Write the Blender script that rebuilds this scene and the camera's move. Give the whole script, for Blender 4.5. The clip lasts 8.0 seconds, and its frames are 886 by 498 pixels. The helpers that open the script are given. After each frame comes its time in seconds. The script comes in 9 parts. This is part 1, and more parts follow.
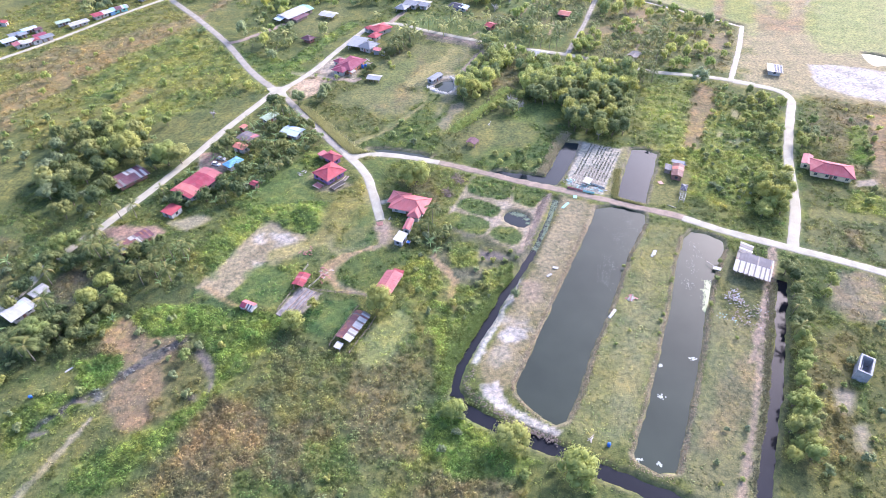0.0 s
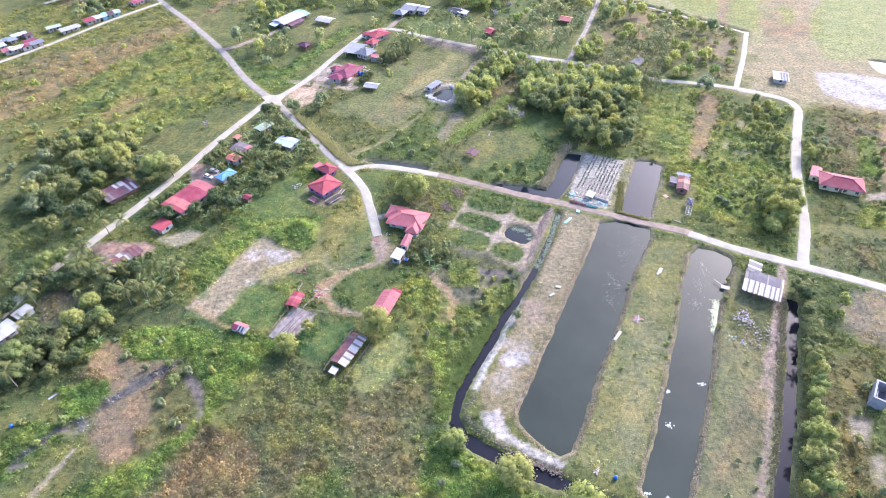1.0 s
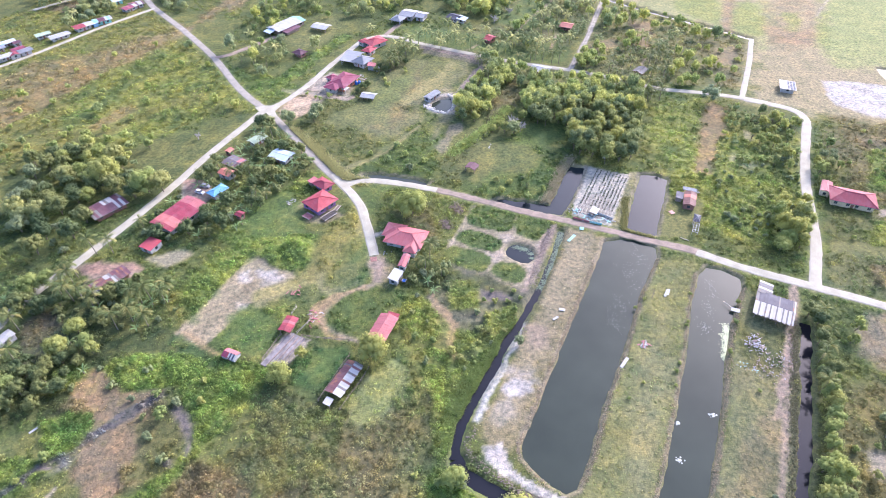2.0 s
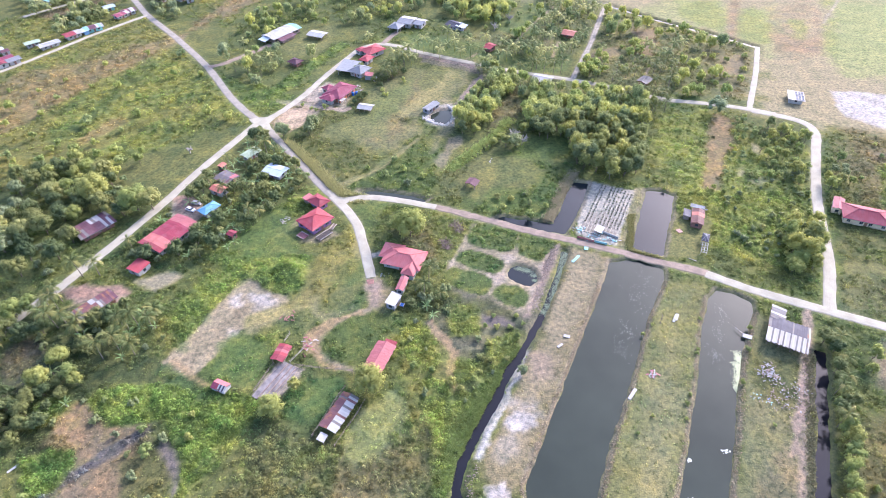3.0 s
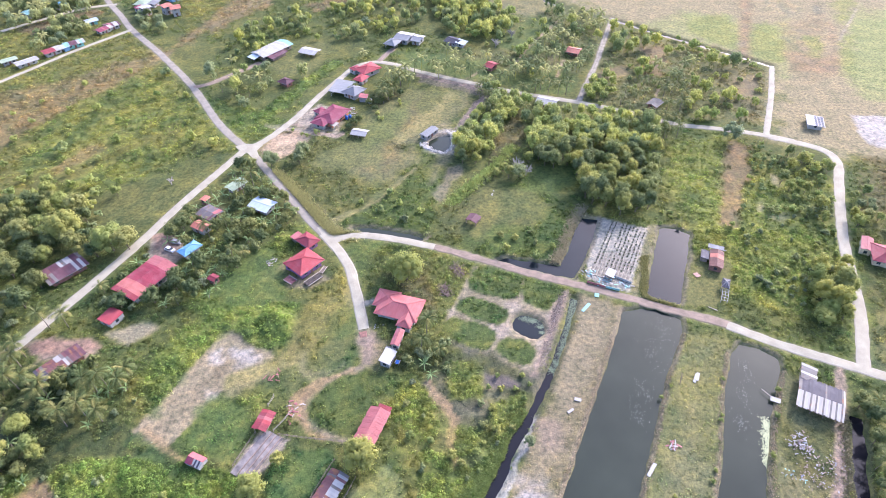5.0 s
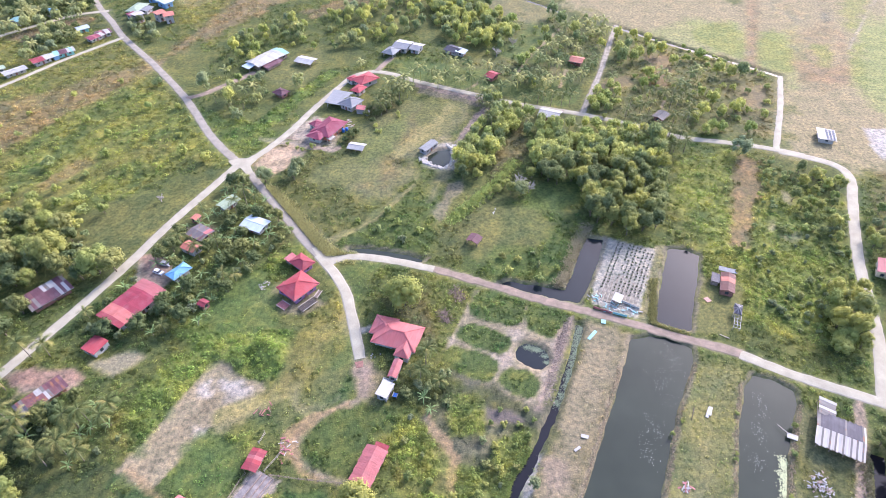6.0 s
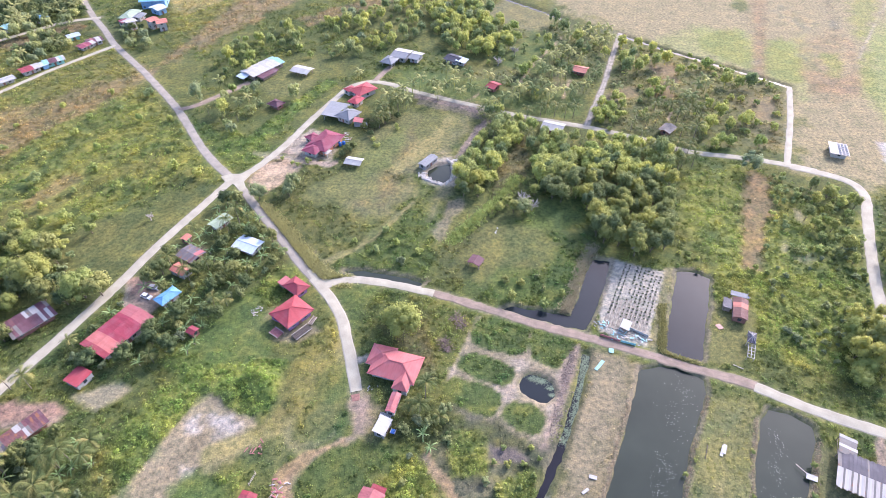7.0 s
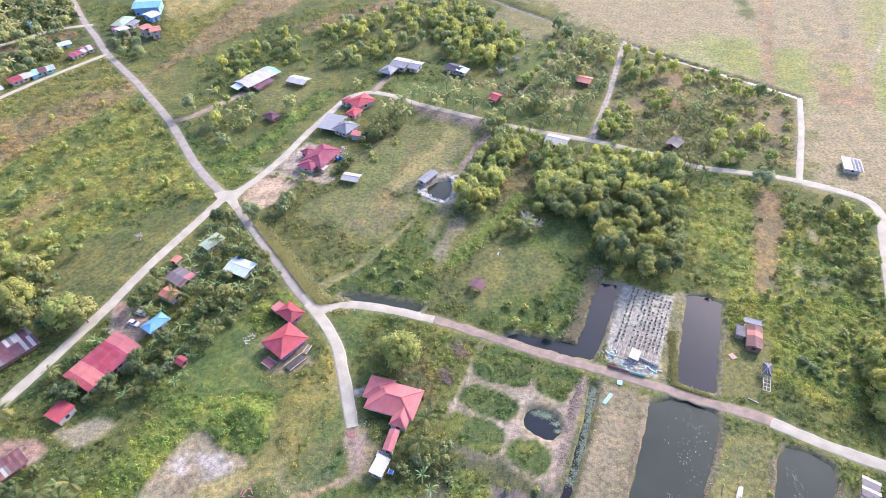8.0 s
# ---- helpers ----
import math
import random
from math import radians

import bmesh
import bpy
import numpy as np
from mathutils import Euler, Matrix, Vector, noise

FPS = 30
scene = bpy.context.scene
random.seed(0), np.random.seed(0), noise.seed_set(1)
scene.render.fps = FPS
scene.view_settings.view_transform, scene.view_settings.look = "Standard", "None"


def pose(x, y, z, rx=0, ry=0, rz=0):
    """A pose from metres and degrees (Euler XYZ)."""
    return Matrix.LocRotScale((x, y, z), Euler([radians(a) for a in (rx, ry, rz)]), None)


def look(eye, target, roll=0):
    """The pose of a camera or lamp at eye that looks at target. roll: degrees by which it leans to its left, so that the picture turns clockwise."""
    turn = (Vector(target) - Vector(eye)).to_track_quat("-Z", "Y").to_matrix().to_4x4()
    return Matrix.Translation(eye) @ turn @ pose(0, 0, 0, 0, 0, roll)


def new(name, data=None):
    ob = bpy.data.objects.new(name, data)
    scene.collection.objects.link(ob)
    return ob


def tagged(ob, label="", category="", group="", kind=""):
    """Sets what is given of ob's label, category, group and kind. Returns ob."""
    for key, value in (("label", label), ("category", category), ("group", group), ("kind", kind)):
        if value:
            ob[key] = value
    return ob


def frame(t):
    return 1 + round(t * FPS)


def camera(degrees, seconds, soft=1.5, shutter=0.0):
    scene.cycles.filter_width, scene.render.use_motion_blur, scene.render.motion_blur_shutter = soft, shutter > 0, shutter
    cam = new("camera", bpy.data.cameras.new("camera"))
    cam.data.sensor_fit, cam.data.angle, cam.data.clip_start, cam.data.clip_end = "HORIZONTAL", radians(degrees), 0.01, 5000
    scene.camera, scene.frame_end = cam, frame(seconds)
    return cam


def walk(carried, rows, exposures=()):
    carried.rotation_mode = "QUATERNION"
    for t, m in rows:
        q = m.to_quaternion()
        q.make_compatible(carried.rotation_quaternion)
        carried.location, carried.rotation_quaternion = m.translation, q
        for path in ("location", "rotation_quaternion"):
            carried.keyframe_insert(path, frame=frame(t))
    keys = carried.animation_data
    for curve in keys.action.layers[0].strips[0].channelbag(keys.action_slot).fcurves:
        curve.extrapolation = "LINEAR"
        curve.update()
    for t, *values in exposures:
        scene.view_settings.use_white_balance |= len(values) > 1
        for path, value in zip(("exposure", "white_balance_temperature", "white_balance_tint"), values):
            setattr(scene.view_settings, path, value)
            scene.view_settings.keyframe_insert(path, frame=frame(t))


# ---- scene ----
# An aerial pass over a village of ponds, lanes and houses; x right, y along the flight.
cam = camera(73.7, 8.0, soft=0.75)
ROWS = [
    (0, 0.00, 0.00, 145.00, -0.41, -43.16, 0.41),
    (0.5, -0.05, 4.45, 144.98, -0.46, -43.19, 0.36),
    (1, -0.11, 9.25, 144.96, -0.52, -43.21, 0.32),
    (1.5, -0.17, 14.32, 144.99, -0.61, -43.23, 0.31),
    (3, -0.21, 30.42, 145.21, -0.80, -43.28, 0.29),
    (3.5, -0.24, 35.98, 145.25, -0.84, -43.28, 0.26),
    (4, -0.29, 41.54, 145.17, -0.88, -43.26, 0.21),
    (4.5, -0.29, 47.18, 145.30, -0.91, -43.28, 0.16),
    (6, -0.30, 64.28, 145.44, -0.97, -43.33, 0.07),
    (6.5, -0.38, 69.97, 145.44, -1.00, -43.35, 0.03),
    (7, -0.41, 75.67, 145.43, -1.00, -43.35, 0.01),
    (7.5, -0.37, 81.36, 145.44, -1.00, -43.35, 0.00),
    (8, -0.37, 87.08, 145.53, -0.99, -43.39, -0.01),
]
walk(cam, [(t, pose(x, y, z, 90 + pitch, roll, yaw)) for t, x, y, z, yaw, pitch, roll in ROWS],
     exposures=[(0, 1.64, 5270, 28), (8, 1.46, 5480, 28)])

# ---- light: low hazy sun ahead and to the right, wide soft disc, bright sky ----
SUN_AZ, SUN_EL = 42.0, 31.0   # azimuth from the flight direction towards the right
world = bpy.data.worlds.new("world")
scene.world = world
world.use_nodes = True
wn = world.node_tree.nodes
sky = wn.new("ShaderNodeTexSky")
sky.sky_type = "NISHITA"
sky.sun_disc = False
sky.sun_elevation = radians(SUN_EL)
sky.sun_rotation = radians(SUN_AZ)
sky.dust_density = 4.0
sky.air_density = 1.2
wn["Background"].inputs["Strength"].default_value = 0.15
world.node_tree.links.new(sky.outputs["Color"], wn["Background"].inputs["Color"])
sun = new("sun", bpy.data.lights.new("sun", "SUN"))
sun.data.energy = 1.75
sun.data.angle = radians(6)
sun.data.color = (1.0, 0.9, 0.75)
sun_dir = Vector((math.sin(radians(SUN_AZ)) * math.cos(radians(SUN_EL)), math.cos(radians(SUN_AZ)) * math.cos(radians(SUN_EL)), math.sin(radians(SUN_EL))))
sun.matrix_world = look((0, 0, 300), Vector((0, 0, 300)) - sun_dir)

# ---- materials ----
def nodes_of(name):
    m = bpy.data.materials.new(name)
    m.use_nodes = True
    nt = m.node_tree
    return m, nt, nt.nodes["Principled BSDF"]


def add(nt, kind, **values):
    n = nt.nodes.new(kind)
    for k, v in values.items():
        n.inputs[k.replace("_", " ")].default_value = v
    return n


def ramp(nt, source, stops):
    r = nt.nodes.new("ShaderNodeValToRGB")
    e = r.color_ramp.elements
    while len(e) < len(stops):
        e.new(0.5)
    for el, (p, c) in zip(e, stops):
        el.position, el.color = p, (*c, 1)
    nt.links.new(source, r.inputs["Fac"])
    return r.outputs["Color"]


def mixed(nt, a, b, fac, mode="MIX"):
    m = nt.nodes.new("ShaderNodeMix")
    m.data_type, m.blend_type = "RGBA", mode
    for sock, v in ((m.inputs[6], a), (m.inputs[7], b), (m.inputs[0], fac)):
        if isinstance(v, (tuple, list)):
            sock.default_value = (*v, 1)
        elif isinstance(v, (int, float)):
            sock.default_value = v
        else:
            nt.links.new(v, sock)
    return m.outputs[2]


def texture(nt, scale, detail=4.0, coords="Object", stretch=None):
    tc = nt.nodes.new("ShaderNodeTexCoord")
    out = tc.outputs[coords]
    if stretch:
        mp = nt.nodes.new("ShaderNodeMapping")
        mp.inputs["Scale"].default_value = stretch
        nt.links.new(out, mp.inputs["Vector"])
        out = mp.outputs["Vector"]
    n = add(nt, "ShaderNodeTexNoise", Scale=scale, Detail=detail)
    nt.links.new(out, n.inputs["Vector"])
    return n.outputs["Fac"]


def bumped(nt, bsdf, height, strength, distance=0.1):
    b = add(nt, "ShaderNodeBump", Strength=strength, Distance=distance)
    nt.links.new(height, b.inputs["Height"])
    nt.links.new(b.outputs["Normal"], bsdf.inputs["Normal"])


def plain(name, colour, rough=0.8, vary=0.25, scale=1.5, metal=0.0, fine=9.0, per_object=0.0, worn=None):
    """Paint, earth, wood or stone: one base colour with coarse stains and fine grain."""
    m, nt, b = nodes_of(name)
    dark = tuple(c * (1 - vary) for c in colour)
    light = tuple(min(1, c * (1 + vary * 0.7)) for c in colour)
    col = ramp(nt, texture(nt, scale), [(0.32, dark), (0.68, light)])
    grain = ramp(nt, texture(nt, fine, 2.0), [(0.3, (0.82, 0.82, 0.82)), (0.7, (1.1, 1.1, 1.1))])
    col = mixed(nt, col, grain, 1.0, "MULTIPLY")
    if worn:
        a = nt.nodes.new("ShaderNodeAttribute")
        a.attribute_name = "wear"
        ragged = mixed(nt, a.outputs["Fac"], texture(nt, 0.8, 5.0), 0.42)
        col = mixed(nt, worn, col, ramp(nt, ragged, [(0.26, (0, 0, 0)), (0.56, (1, 1, 1))]))
    if per_object:
        info = nt.nodes.new("ShaderNodeObjectInfo")
        tone = ramp(nt, info.outputs["Random"], [(0.0, (1 - per_object,) * 3), (1.0, (1 + per_object,) * 3)])
        col = mixed(nt, col, tone, 1.0, "MULTIPLY")
    nt.links.new(col, b.inputs["Base Color"])
    b.inputs["Roughness"].default_value = rough
    b.inputs["Metallic"].default_value = metal
    bumped(nt, b, texture(nt, fine, 3.0), 0.25, 0.05)
    return m


def sheet_metal(name, colour, rust=0.0, rough=0.5, wear=(0.24, 0.11, 0.06), bands=0.0):
    """Painted corrugated roofing: ribs down the slope, streaks, rust and fading."""
    m, nt, b = nodes_of(name)
    streak = texture(nt, 1.2, 4.0, stretch=(1.6, 0.25, 0.25))
    fade = texture(nt, 0.35, 3.0)
    col = ramp(nt, streak, [(0.3, tuple(c * 0.88 for c in colour)), (0.7, tuple(min(1, c * 1.08) for c in colour))])
    pale = tuple(min(1.0, c * 0.7 + 0.14) for c in colour)
    col = mixed(nt, col, pale, ramp(nt, fade, [(0.45, (0, 0, 0)), (0.75, (0.3, 0.3, 0.3))]))
    if rust:
        spots = texture(nt, 0.9, 6.0, stretch=(1.0, 0.6, 0.6))
        col = mixed(nt, col, wear, ramp(nt, spots, [(0.62 - 0.25 * rust, (0, 0, 0)), (0.72 - 0.2 * rust, (1, 1, 1))]))
    info = nt.nodes.new("ShaderNodeObjectInfo")
    tone = ramp(nt, info.outputs["Random"], [(0.0, (0.9, 0.9, 0.9)), (1.0, (1.08, 1.08, 1.08))])
    col = mixed(nt, col, tone, 1.0, "MULTIPLY")
    nt.links.new(col, b.inputs["Base Color"])
    b.inputs["Roughness"].default_value = rough + 0.15
    b.inputs["Specular IOR Level"].default_value = 0.25
    tc = nt.nodes.new("ShaderNodeTexCoord")
    w = add(nt, "ShaderNodeTexWave", Scale=1.6, Distortion=0.0)
    w.bands_direction = "X"
    nt.links.new(tc.outputs["Object"], w.inputs["Vector"])
    bumped(nt, b, w.outputs["Fac"], 0.35, 0.06)
    return m


def leafy(name, stops, through_light=0.35, rough=0.6, attr=""):
    """Foliage that lets light through; tint from the plant, leaf by leaf."""
    m, nt, b = nodes_of(name)
    if attr:
        a = nt.nodes.new("ShaderNodeAttribute")
        a.attribute_name = attr
        col = a.outputs["Color"]
    else:
        info = nt.nodes.new("ShaderNodeObjectInfo")
        col = ramp(nt, info.outputs["Random"], stops)
    geo = nt.nodes.new("ShaderNodeNewGeometry")
    leaf = ramp(nt, geo.outputs["Random Per Island"], [(0.0, (0.88, 0.92, 0.94)), (0.55, (1.0, 1.0, 1.0)), (1.0, (1.14, 1.1, 0.97))])
    col = mixed(nt, col, leaf, 1.0, "MULTIPLY")
    nt.links.new(col, b.inputs["Base Color"])
    b.inputs["Roughness"].default_value = rough
    b.inputs["Specular IOR Level"].default_value = 0.12
    tr = nt.nodes.new("ShaderNodeBsdfTranslucent")
    nt.links.new(col, tr.inputs["Color"])
    mx = add(nt, "ShaderNodeMixShader", Fac=through_light)
    nt.links.new(b.outputs["BSDF"], mx.inputs[1])
    nt.links.new(tr.outputs["BSDF"], mx.inputs[2])
    nt.links.new(mx.outputs["Shader"], nt.nodes["Material Output"].inputs["Surface"])
    return m


def land_material():
    """Grass, soil and scrub: the kind of cover comes from the sheet's own tint, grain and clods from noise."""
    m, nt, b = nodes_of("land")
    a = nt.nodes.new("ShaderNodeAttribute")
    a.attribute_name = "cover"
    col = a.outputs["Color"]
    coarse = ramp(nt, texture(nt, 0.16, 5.0), [(0.3, (0.82, 0.86, 0.82)), (0.5, (1, 1, 1)), (0.72, (1.2, 1.15, 1.08))])
    mid = ramp(nt, texture(nt, 0.75, 3.0), [(0.32, (0.63, 0.68, 0.66)), (0.5, (1, 1, 1)), (0.68, (1.34, 1.29, 1.16))])
    fine = ramp(nt, texture(nt, 2.6, 2.0), [(0.34, (0.76, 0.79, 0.78)), (0.5, (1, 1, 1)), (0.66, (1.24, 1.21, 1.14))])
    for g in (coarse, mid, fine):
        col = mixed(nt, col, g, 1.0, "MULTIPLY")
    nt.links.new(col, b.inputs["Base Color"])
    b.inputs["Roughness"].default_value = 0.95
    b.inputs["Specular IOR Level"].default_value = 0.15
    bumped(nt, b, texture(nt, 2.2, 8.0), 0.4, 0.25)
    return m


def water_material(name, colour, rough=0.06):
    m, nt, b = nodes_of(name)
    col = ramp(nt, texture(nt, 0.06, 4.0), [(0.3, tuple(c * 0.8 for c in colour)), (0.7, tuple(c * 1.15 for c in colour))])
    nt.links.new(col, b.inputs["Base Color"])
    b.inputs["Roughness"].default_value = rough
    b.inputs["IOR"].default_value = 1.33
    bumped(nt, b, texture(nt, 1.6, 3.0), 0.06, 0.05)
    return m


M = dict(
    land=land_material(),
    pond=water_material("pond_water", (0.034, 0.042, 0.029)),
    small_pond=water_material("small_pond_water", (0.014, 0.019, 0.022), 0.05),
    ditch=water_material("ditch_water", (0.012, 0.012, 0.015), 0.03),
    concrete_lane=plain("concrete_lane", (0.37, 0.34, 0.25), 0.9, 0.16, 0.25, worn=(0.33, 0.3, 0.235)),
    tar_lane=plain("grey_lane", (0.28, 0.25, 0.2), 0.9, 0.2, 0.3, worn=(0.2, 0.18, 0.145)),
    dirt_lane=plain("dirt_lane", (0.265, 0.2, 0.15), 0.95, 0.25, 0.4, worn=(0.2, 0.165, 0.11)),
    gravel_lane=plain("gravel_lane", (0.33, 0.295, 0.235), 0.95, 0.35, 0.5, worn=(0.2, 0.18, 0.12)),
    white_soil=plain("white_soil", (0.235, 0.212, 0.165), 0.95, 0.4, 0.9),
    wood=plain("grey_wood", (0.28, 0.22, 0.18), 0.85, 0.3, 2.0),
    pale_wood=plain("pale_wood", (0.45, 0.4, 0.34), 0.85, 0.3, 2.0),
    dark_wood=plain("dark_wood", (0.09, 0.075, 0.07), 0.85, 0.3, 2.0),
    cement=plain("cement", (0.32, 0.32, 0.325), 0.85, 0.2, 1.0),
    white_wall=plain("white_wall", (0.43, 0.42, 0.4), 0.8, 0.1, 0.8),
    cream_wall=plain("cream_wall", (0.7, 0.58, 0.38), 0.8, 0.12, 0.8),
    orange_wall=plain("orange_wall", (0.66, 0.27, 0.15), 0.8, 0.15, 0.8),
    purple_wall=plain("purple_wall", (0.26, 0.15, 0.3), 0.8, 0.2, 0.8),
    plank_wall=plain("plank_wall", (0.26, 0.13, 0.1), 0.85, 0.3, 1.2),
    teal_wall=plain("teal_wall", (0.25, 0.55, 0.5), 0.8, 0.15, 0.8),
    blue_wall=plain("blue_wall", (0.2, 0.36, 0.55), 0.8, 0.15, 0.8),
    glass=plain("window_glass", (0.05, 0.06, 0.07), 0.15, 0.2, 1.0),
    trunk=plain("bark", (0.2, 0.16, 0.12), 0.9, 0.3, 2.5),
    palm_trunk=plain("palm_bark", (0.26, 0.22, 0.17), 0.9, 0.3, 2.5),
    dead=plain("dead_wood", (0.42, 0.38, 0.34), 0.9, 0.2, 2.0),
    tank_blue=plain("blue_plastic", (0.03, 0.14, 0.5), 0.45, 0.12, 1.0),
    red_plastic=plain("faded_red_paint", (0.36, 0.13, 0.13), 0.6, 0.25, 1.0),
    turquoise=plain("turquoise_paint", (0.25, 0.5, 0.5), 0.6, 0.2, 1.0),
    tyre=plain("rubber", (0.02, 0.02, 0.02), 0.8, 0.2, 2.0),
    car_white=plain("white_paint", (0.75, 0.76, 0.78), 0.3, 0.05, 1.0),
    car_grey=plain("silver_paint", (0.35, 0.36, 0.38), 0.3, 0.05, 1.0),
)
ROOF = dict(
    salmon=sheet_metal("salmon_roofing", (0.42, 0.13, 0.125)),
    red=sheet_metal("red_roofing", (0.26, 0.05, 0.062)),
    bright=sheet_metal("bright_red_roofing", (0.34, 0.06, 0.068)),
    pink=sheet_metal("faded_pink_roofing", (0.36, 0.12, 0.12)),
    crimson=sheet_metal("crimson_roofing", (0.225, 0.05, 0.08)),
    rose=sheet_metal("rose_roofing", (0.42, 0.14, 0.12)),
    steel=sheet_metal("blue_grey_roofing", (0.222, 0.232, 0.238)),
    maroon=sheet_metal("maroon_roofing", (0.12, 0.055, 0.066)),
    orange=sheet_metal("orange_roofing", (0.46, 0.17, 0.12)),
    blue=sheet_metal("blue_roofing", (0.16, 0.35, 0.52)),
    weathered=sheet_metal("weathered_roofing", (0.14, 0.122, 0.126), 0.25),
    paleblue=sheet_metal("pale_blue_roofing", (0.43, 0.5, 0.54)),
    green=sheet_metal("pale_green_roofing", (0.33, 0.4, 0.27)),
    teal=sheet_metal("teal_roofing", (0.25, 0.44, 0.42)),
    white=sheet_metal("white_zinc_roofing", (0.4, 0.39, 0.36)),
    grey=sheet_metal("grey_roofing", (0.2, 0.208, 0.215)),
    slate=sheet_metal("slate_roofing", (0.06, 0.058, 0.075)),
    rust=sheet_metal("rusted_roofing", (0.15, 0.07, 0.07), 0.45),
    zinc=sheet_metal("zinc_roofing", (0.15, 0.14, 0.128), 0.2),
    bone=sheet_metal("bone_white_roofing", (0.42, 0.39, 0.34)),
    hall=sheet_metal("deep_crimson_roofing", (0.25, 0.042, 0.062)),
    terracotta=sheet_metal("terracotta_roofing", (0.14, 0.066, 0.056)),
)


# ---- mesh helpers ----
def mesh_of(name, verts, faces, material, smooth=False):
    me = bpy.data.meshes.new(name)
    me.from_pydata(verts, [], faces)
    me.materials.append(material)
    if smooth:
        me.shade_smooth()
    return me


def part(name, shape, material, parent, label=""):
    """One mesh object under a thing or a part. shape: (verts, faces) or a mesh."""
    me = shape if isinstance(shape, bpy.types.Mesh) else mesh_of(name, shape[0], shape[1], material)
    ob = new(name, me)
    ob.parent = parent
    return tagged(ob, label)


def thing(name, x, y, z, turn, label, category, group="", kind=""):
    ob = new(name)
    ob.matrix_world = pose(x, y, z, 0, 0, turn)
    ob.empty_display_size = 0.5
    return tagged(ob, label, category, group, kind)


BOX_F = [(0, 3, 2, 1), (4, 5, 6, 7), (0, 1, 5, 4), (1, 2, 6, 5), (2, 3, 7, 6), (3, 0, 4, 7)]


def slab(corners, thick):
    """A quad or triangle of four or three corners (anticlockwise from above), given a thickness downwards."""
    n = len(corners)
    top = [Vector(c) for c in corners]
    low = [c - Vector((0, 0, thick)) for c in top]
    faces = [tuple(range(n, 2 * n)), tuple(range(n - 1, -1, -1))]
    faces += [(i, (i + 1) % n, n + (i + 1) % n, n + i) for i in range(n)]
    return [tuple(v) for v in low + top], faces


def block(x0, y0, z0, x1, y1, z1):
    v = [(x, y, z) for z in (z0, z1) for x, y in ((x0, y0), (x1, y0), (x1, y1), (x0, y1))]
    return v, BOX_F


def bar(a, b, w, h=None):
    """A beam of width w and height h between two points."""
    a, b = Vector(a), Vector(b)
    h = h or w
    d = (b - a).normalized()
    s = d.cross(Vector((0, 0, 1)))
    s = s.normalized() if s.length > 0.01 else Vector((1, 0, 0))
    u = s.cross(d)
    v = [tuple(p + s * i * w / 2 + u * j * h / 2) for p in (a, b) for i, j in ((-1, -1), (1, -1), (1, 1), (-1, 1))]
    return v, [(0, 1, 2, 3), (7, 6, 5, 4), (0, 4, 5, 1), (1, 5, 6, 2), (2, 6, 7, 3), (3, 7, 4, 0)]


def merged(*shapes):
    verts, faces = [], []
    for v, f in shapes:
        k = len(verts)
        verts += list(v)
        faces += [tuple(i + k for i in q) for q in f]
    return verts, faces


# ---- the lie of the land ----
# lanes: centre line, width, material, name, label
LANES = []
LANES.append(([(-246.8, 502.0), (-233.4, 479.7), (-210.2, 443.5), (-194.9, 422.5), (-179.7, 400.4), (-155.3, 371.3), (-138.6, 350.2), (-122.2, 328.1), (-101.7, 295.4), (-87.6, 277.6), (-81.4, 272.7)], 3.2, "tar_lane", "grey_lane", "worn grey concrete lane between overgrown fields"))
LANES.append(([(-81.4, 272.7), (-75.0, 262.2), (-68.7, 253.3), (-58.6, 238.9), (-48.2, 223.9), (-42.2, 216.0)], 2.8, "tar_lane", "grey_lane", "narrow grey lane edged by tall reeds"))
LANES.append(([(-82.6, 274.2), (-92.3, 252.2), (-100.7, 232.9), (-107.0, 215.3), (-114.5, 197.5), (-120.5, 184.2), (-128.3, 168.0), (-137.1, 151.7), (-142.4, 132.9), (-148.5, 116.0)], 3.0, "concrete_lane", "concrete_lane", "pale concrete lane past the palm gardens"))
LANES.append(([(-81.4, 272.7), (-74.0, 282.6), (-65.4, 298.9), (-58.4, 316.5), (-46.1, 343.2), (-40.9, 351.3), (-32.0, 355.1), (-22.0, 352.1), (-9.3, 344.2), (8.2, 335.4), (25.1, 327.5), (41.3, 319.9), (58.4, 314.0), (70.3, 309.7), (83.9, 303.7), (94.8, 298.3), (110.2, 289.3), (128.8, 285.0), (145.5, 280.0), (158.9, 274.1)], 2.7, "concrete_lane", "concrete_lane", "pale concrete lane round the coconut grove"))
LANES.append(([(-42.2, 216.0), (-38.5, 211.3), (-34.3, 205.3), (-30.6, 198.0), (-28.2, 189.7), (-25.9, 181.0), (-23.5, 170.9)], 2.9, "concrete_lane", "concrete_lane", "pale concrete lane ending before a red-roofed house"))
LANES.append(([(-39.8, 213.0), (-35.5, 213.9), (-28.3, 215.0), (-17.2, 213.1), (-1.1, 208.4)], 2.8, "concrete_lane", "concrete_lane", "pale concrete lane curving past the reeds"))
LANES.append(([(-1.1, 208.4), (13.5, 202.3), (24.8, 197.4), (35.6, 192.9), (46.0, 189.2), (56.4, 184.9), (66.8, 180.8), (76.8, 176.4), (85.6, 173.2), (91.5, 170.6)], 2.9, "dirt_lane", "dirt_lane", "reddish dirt lane along the head of the ponds"))
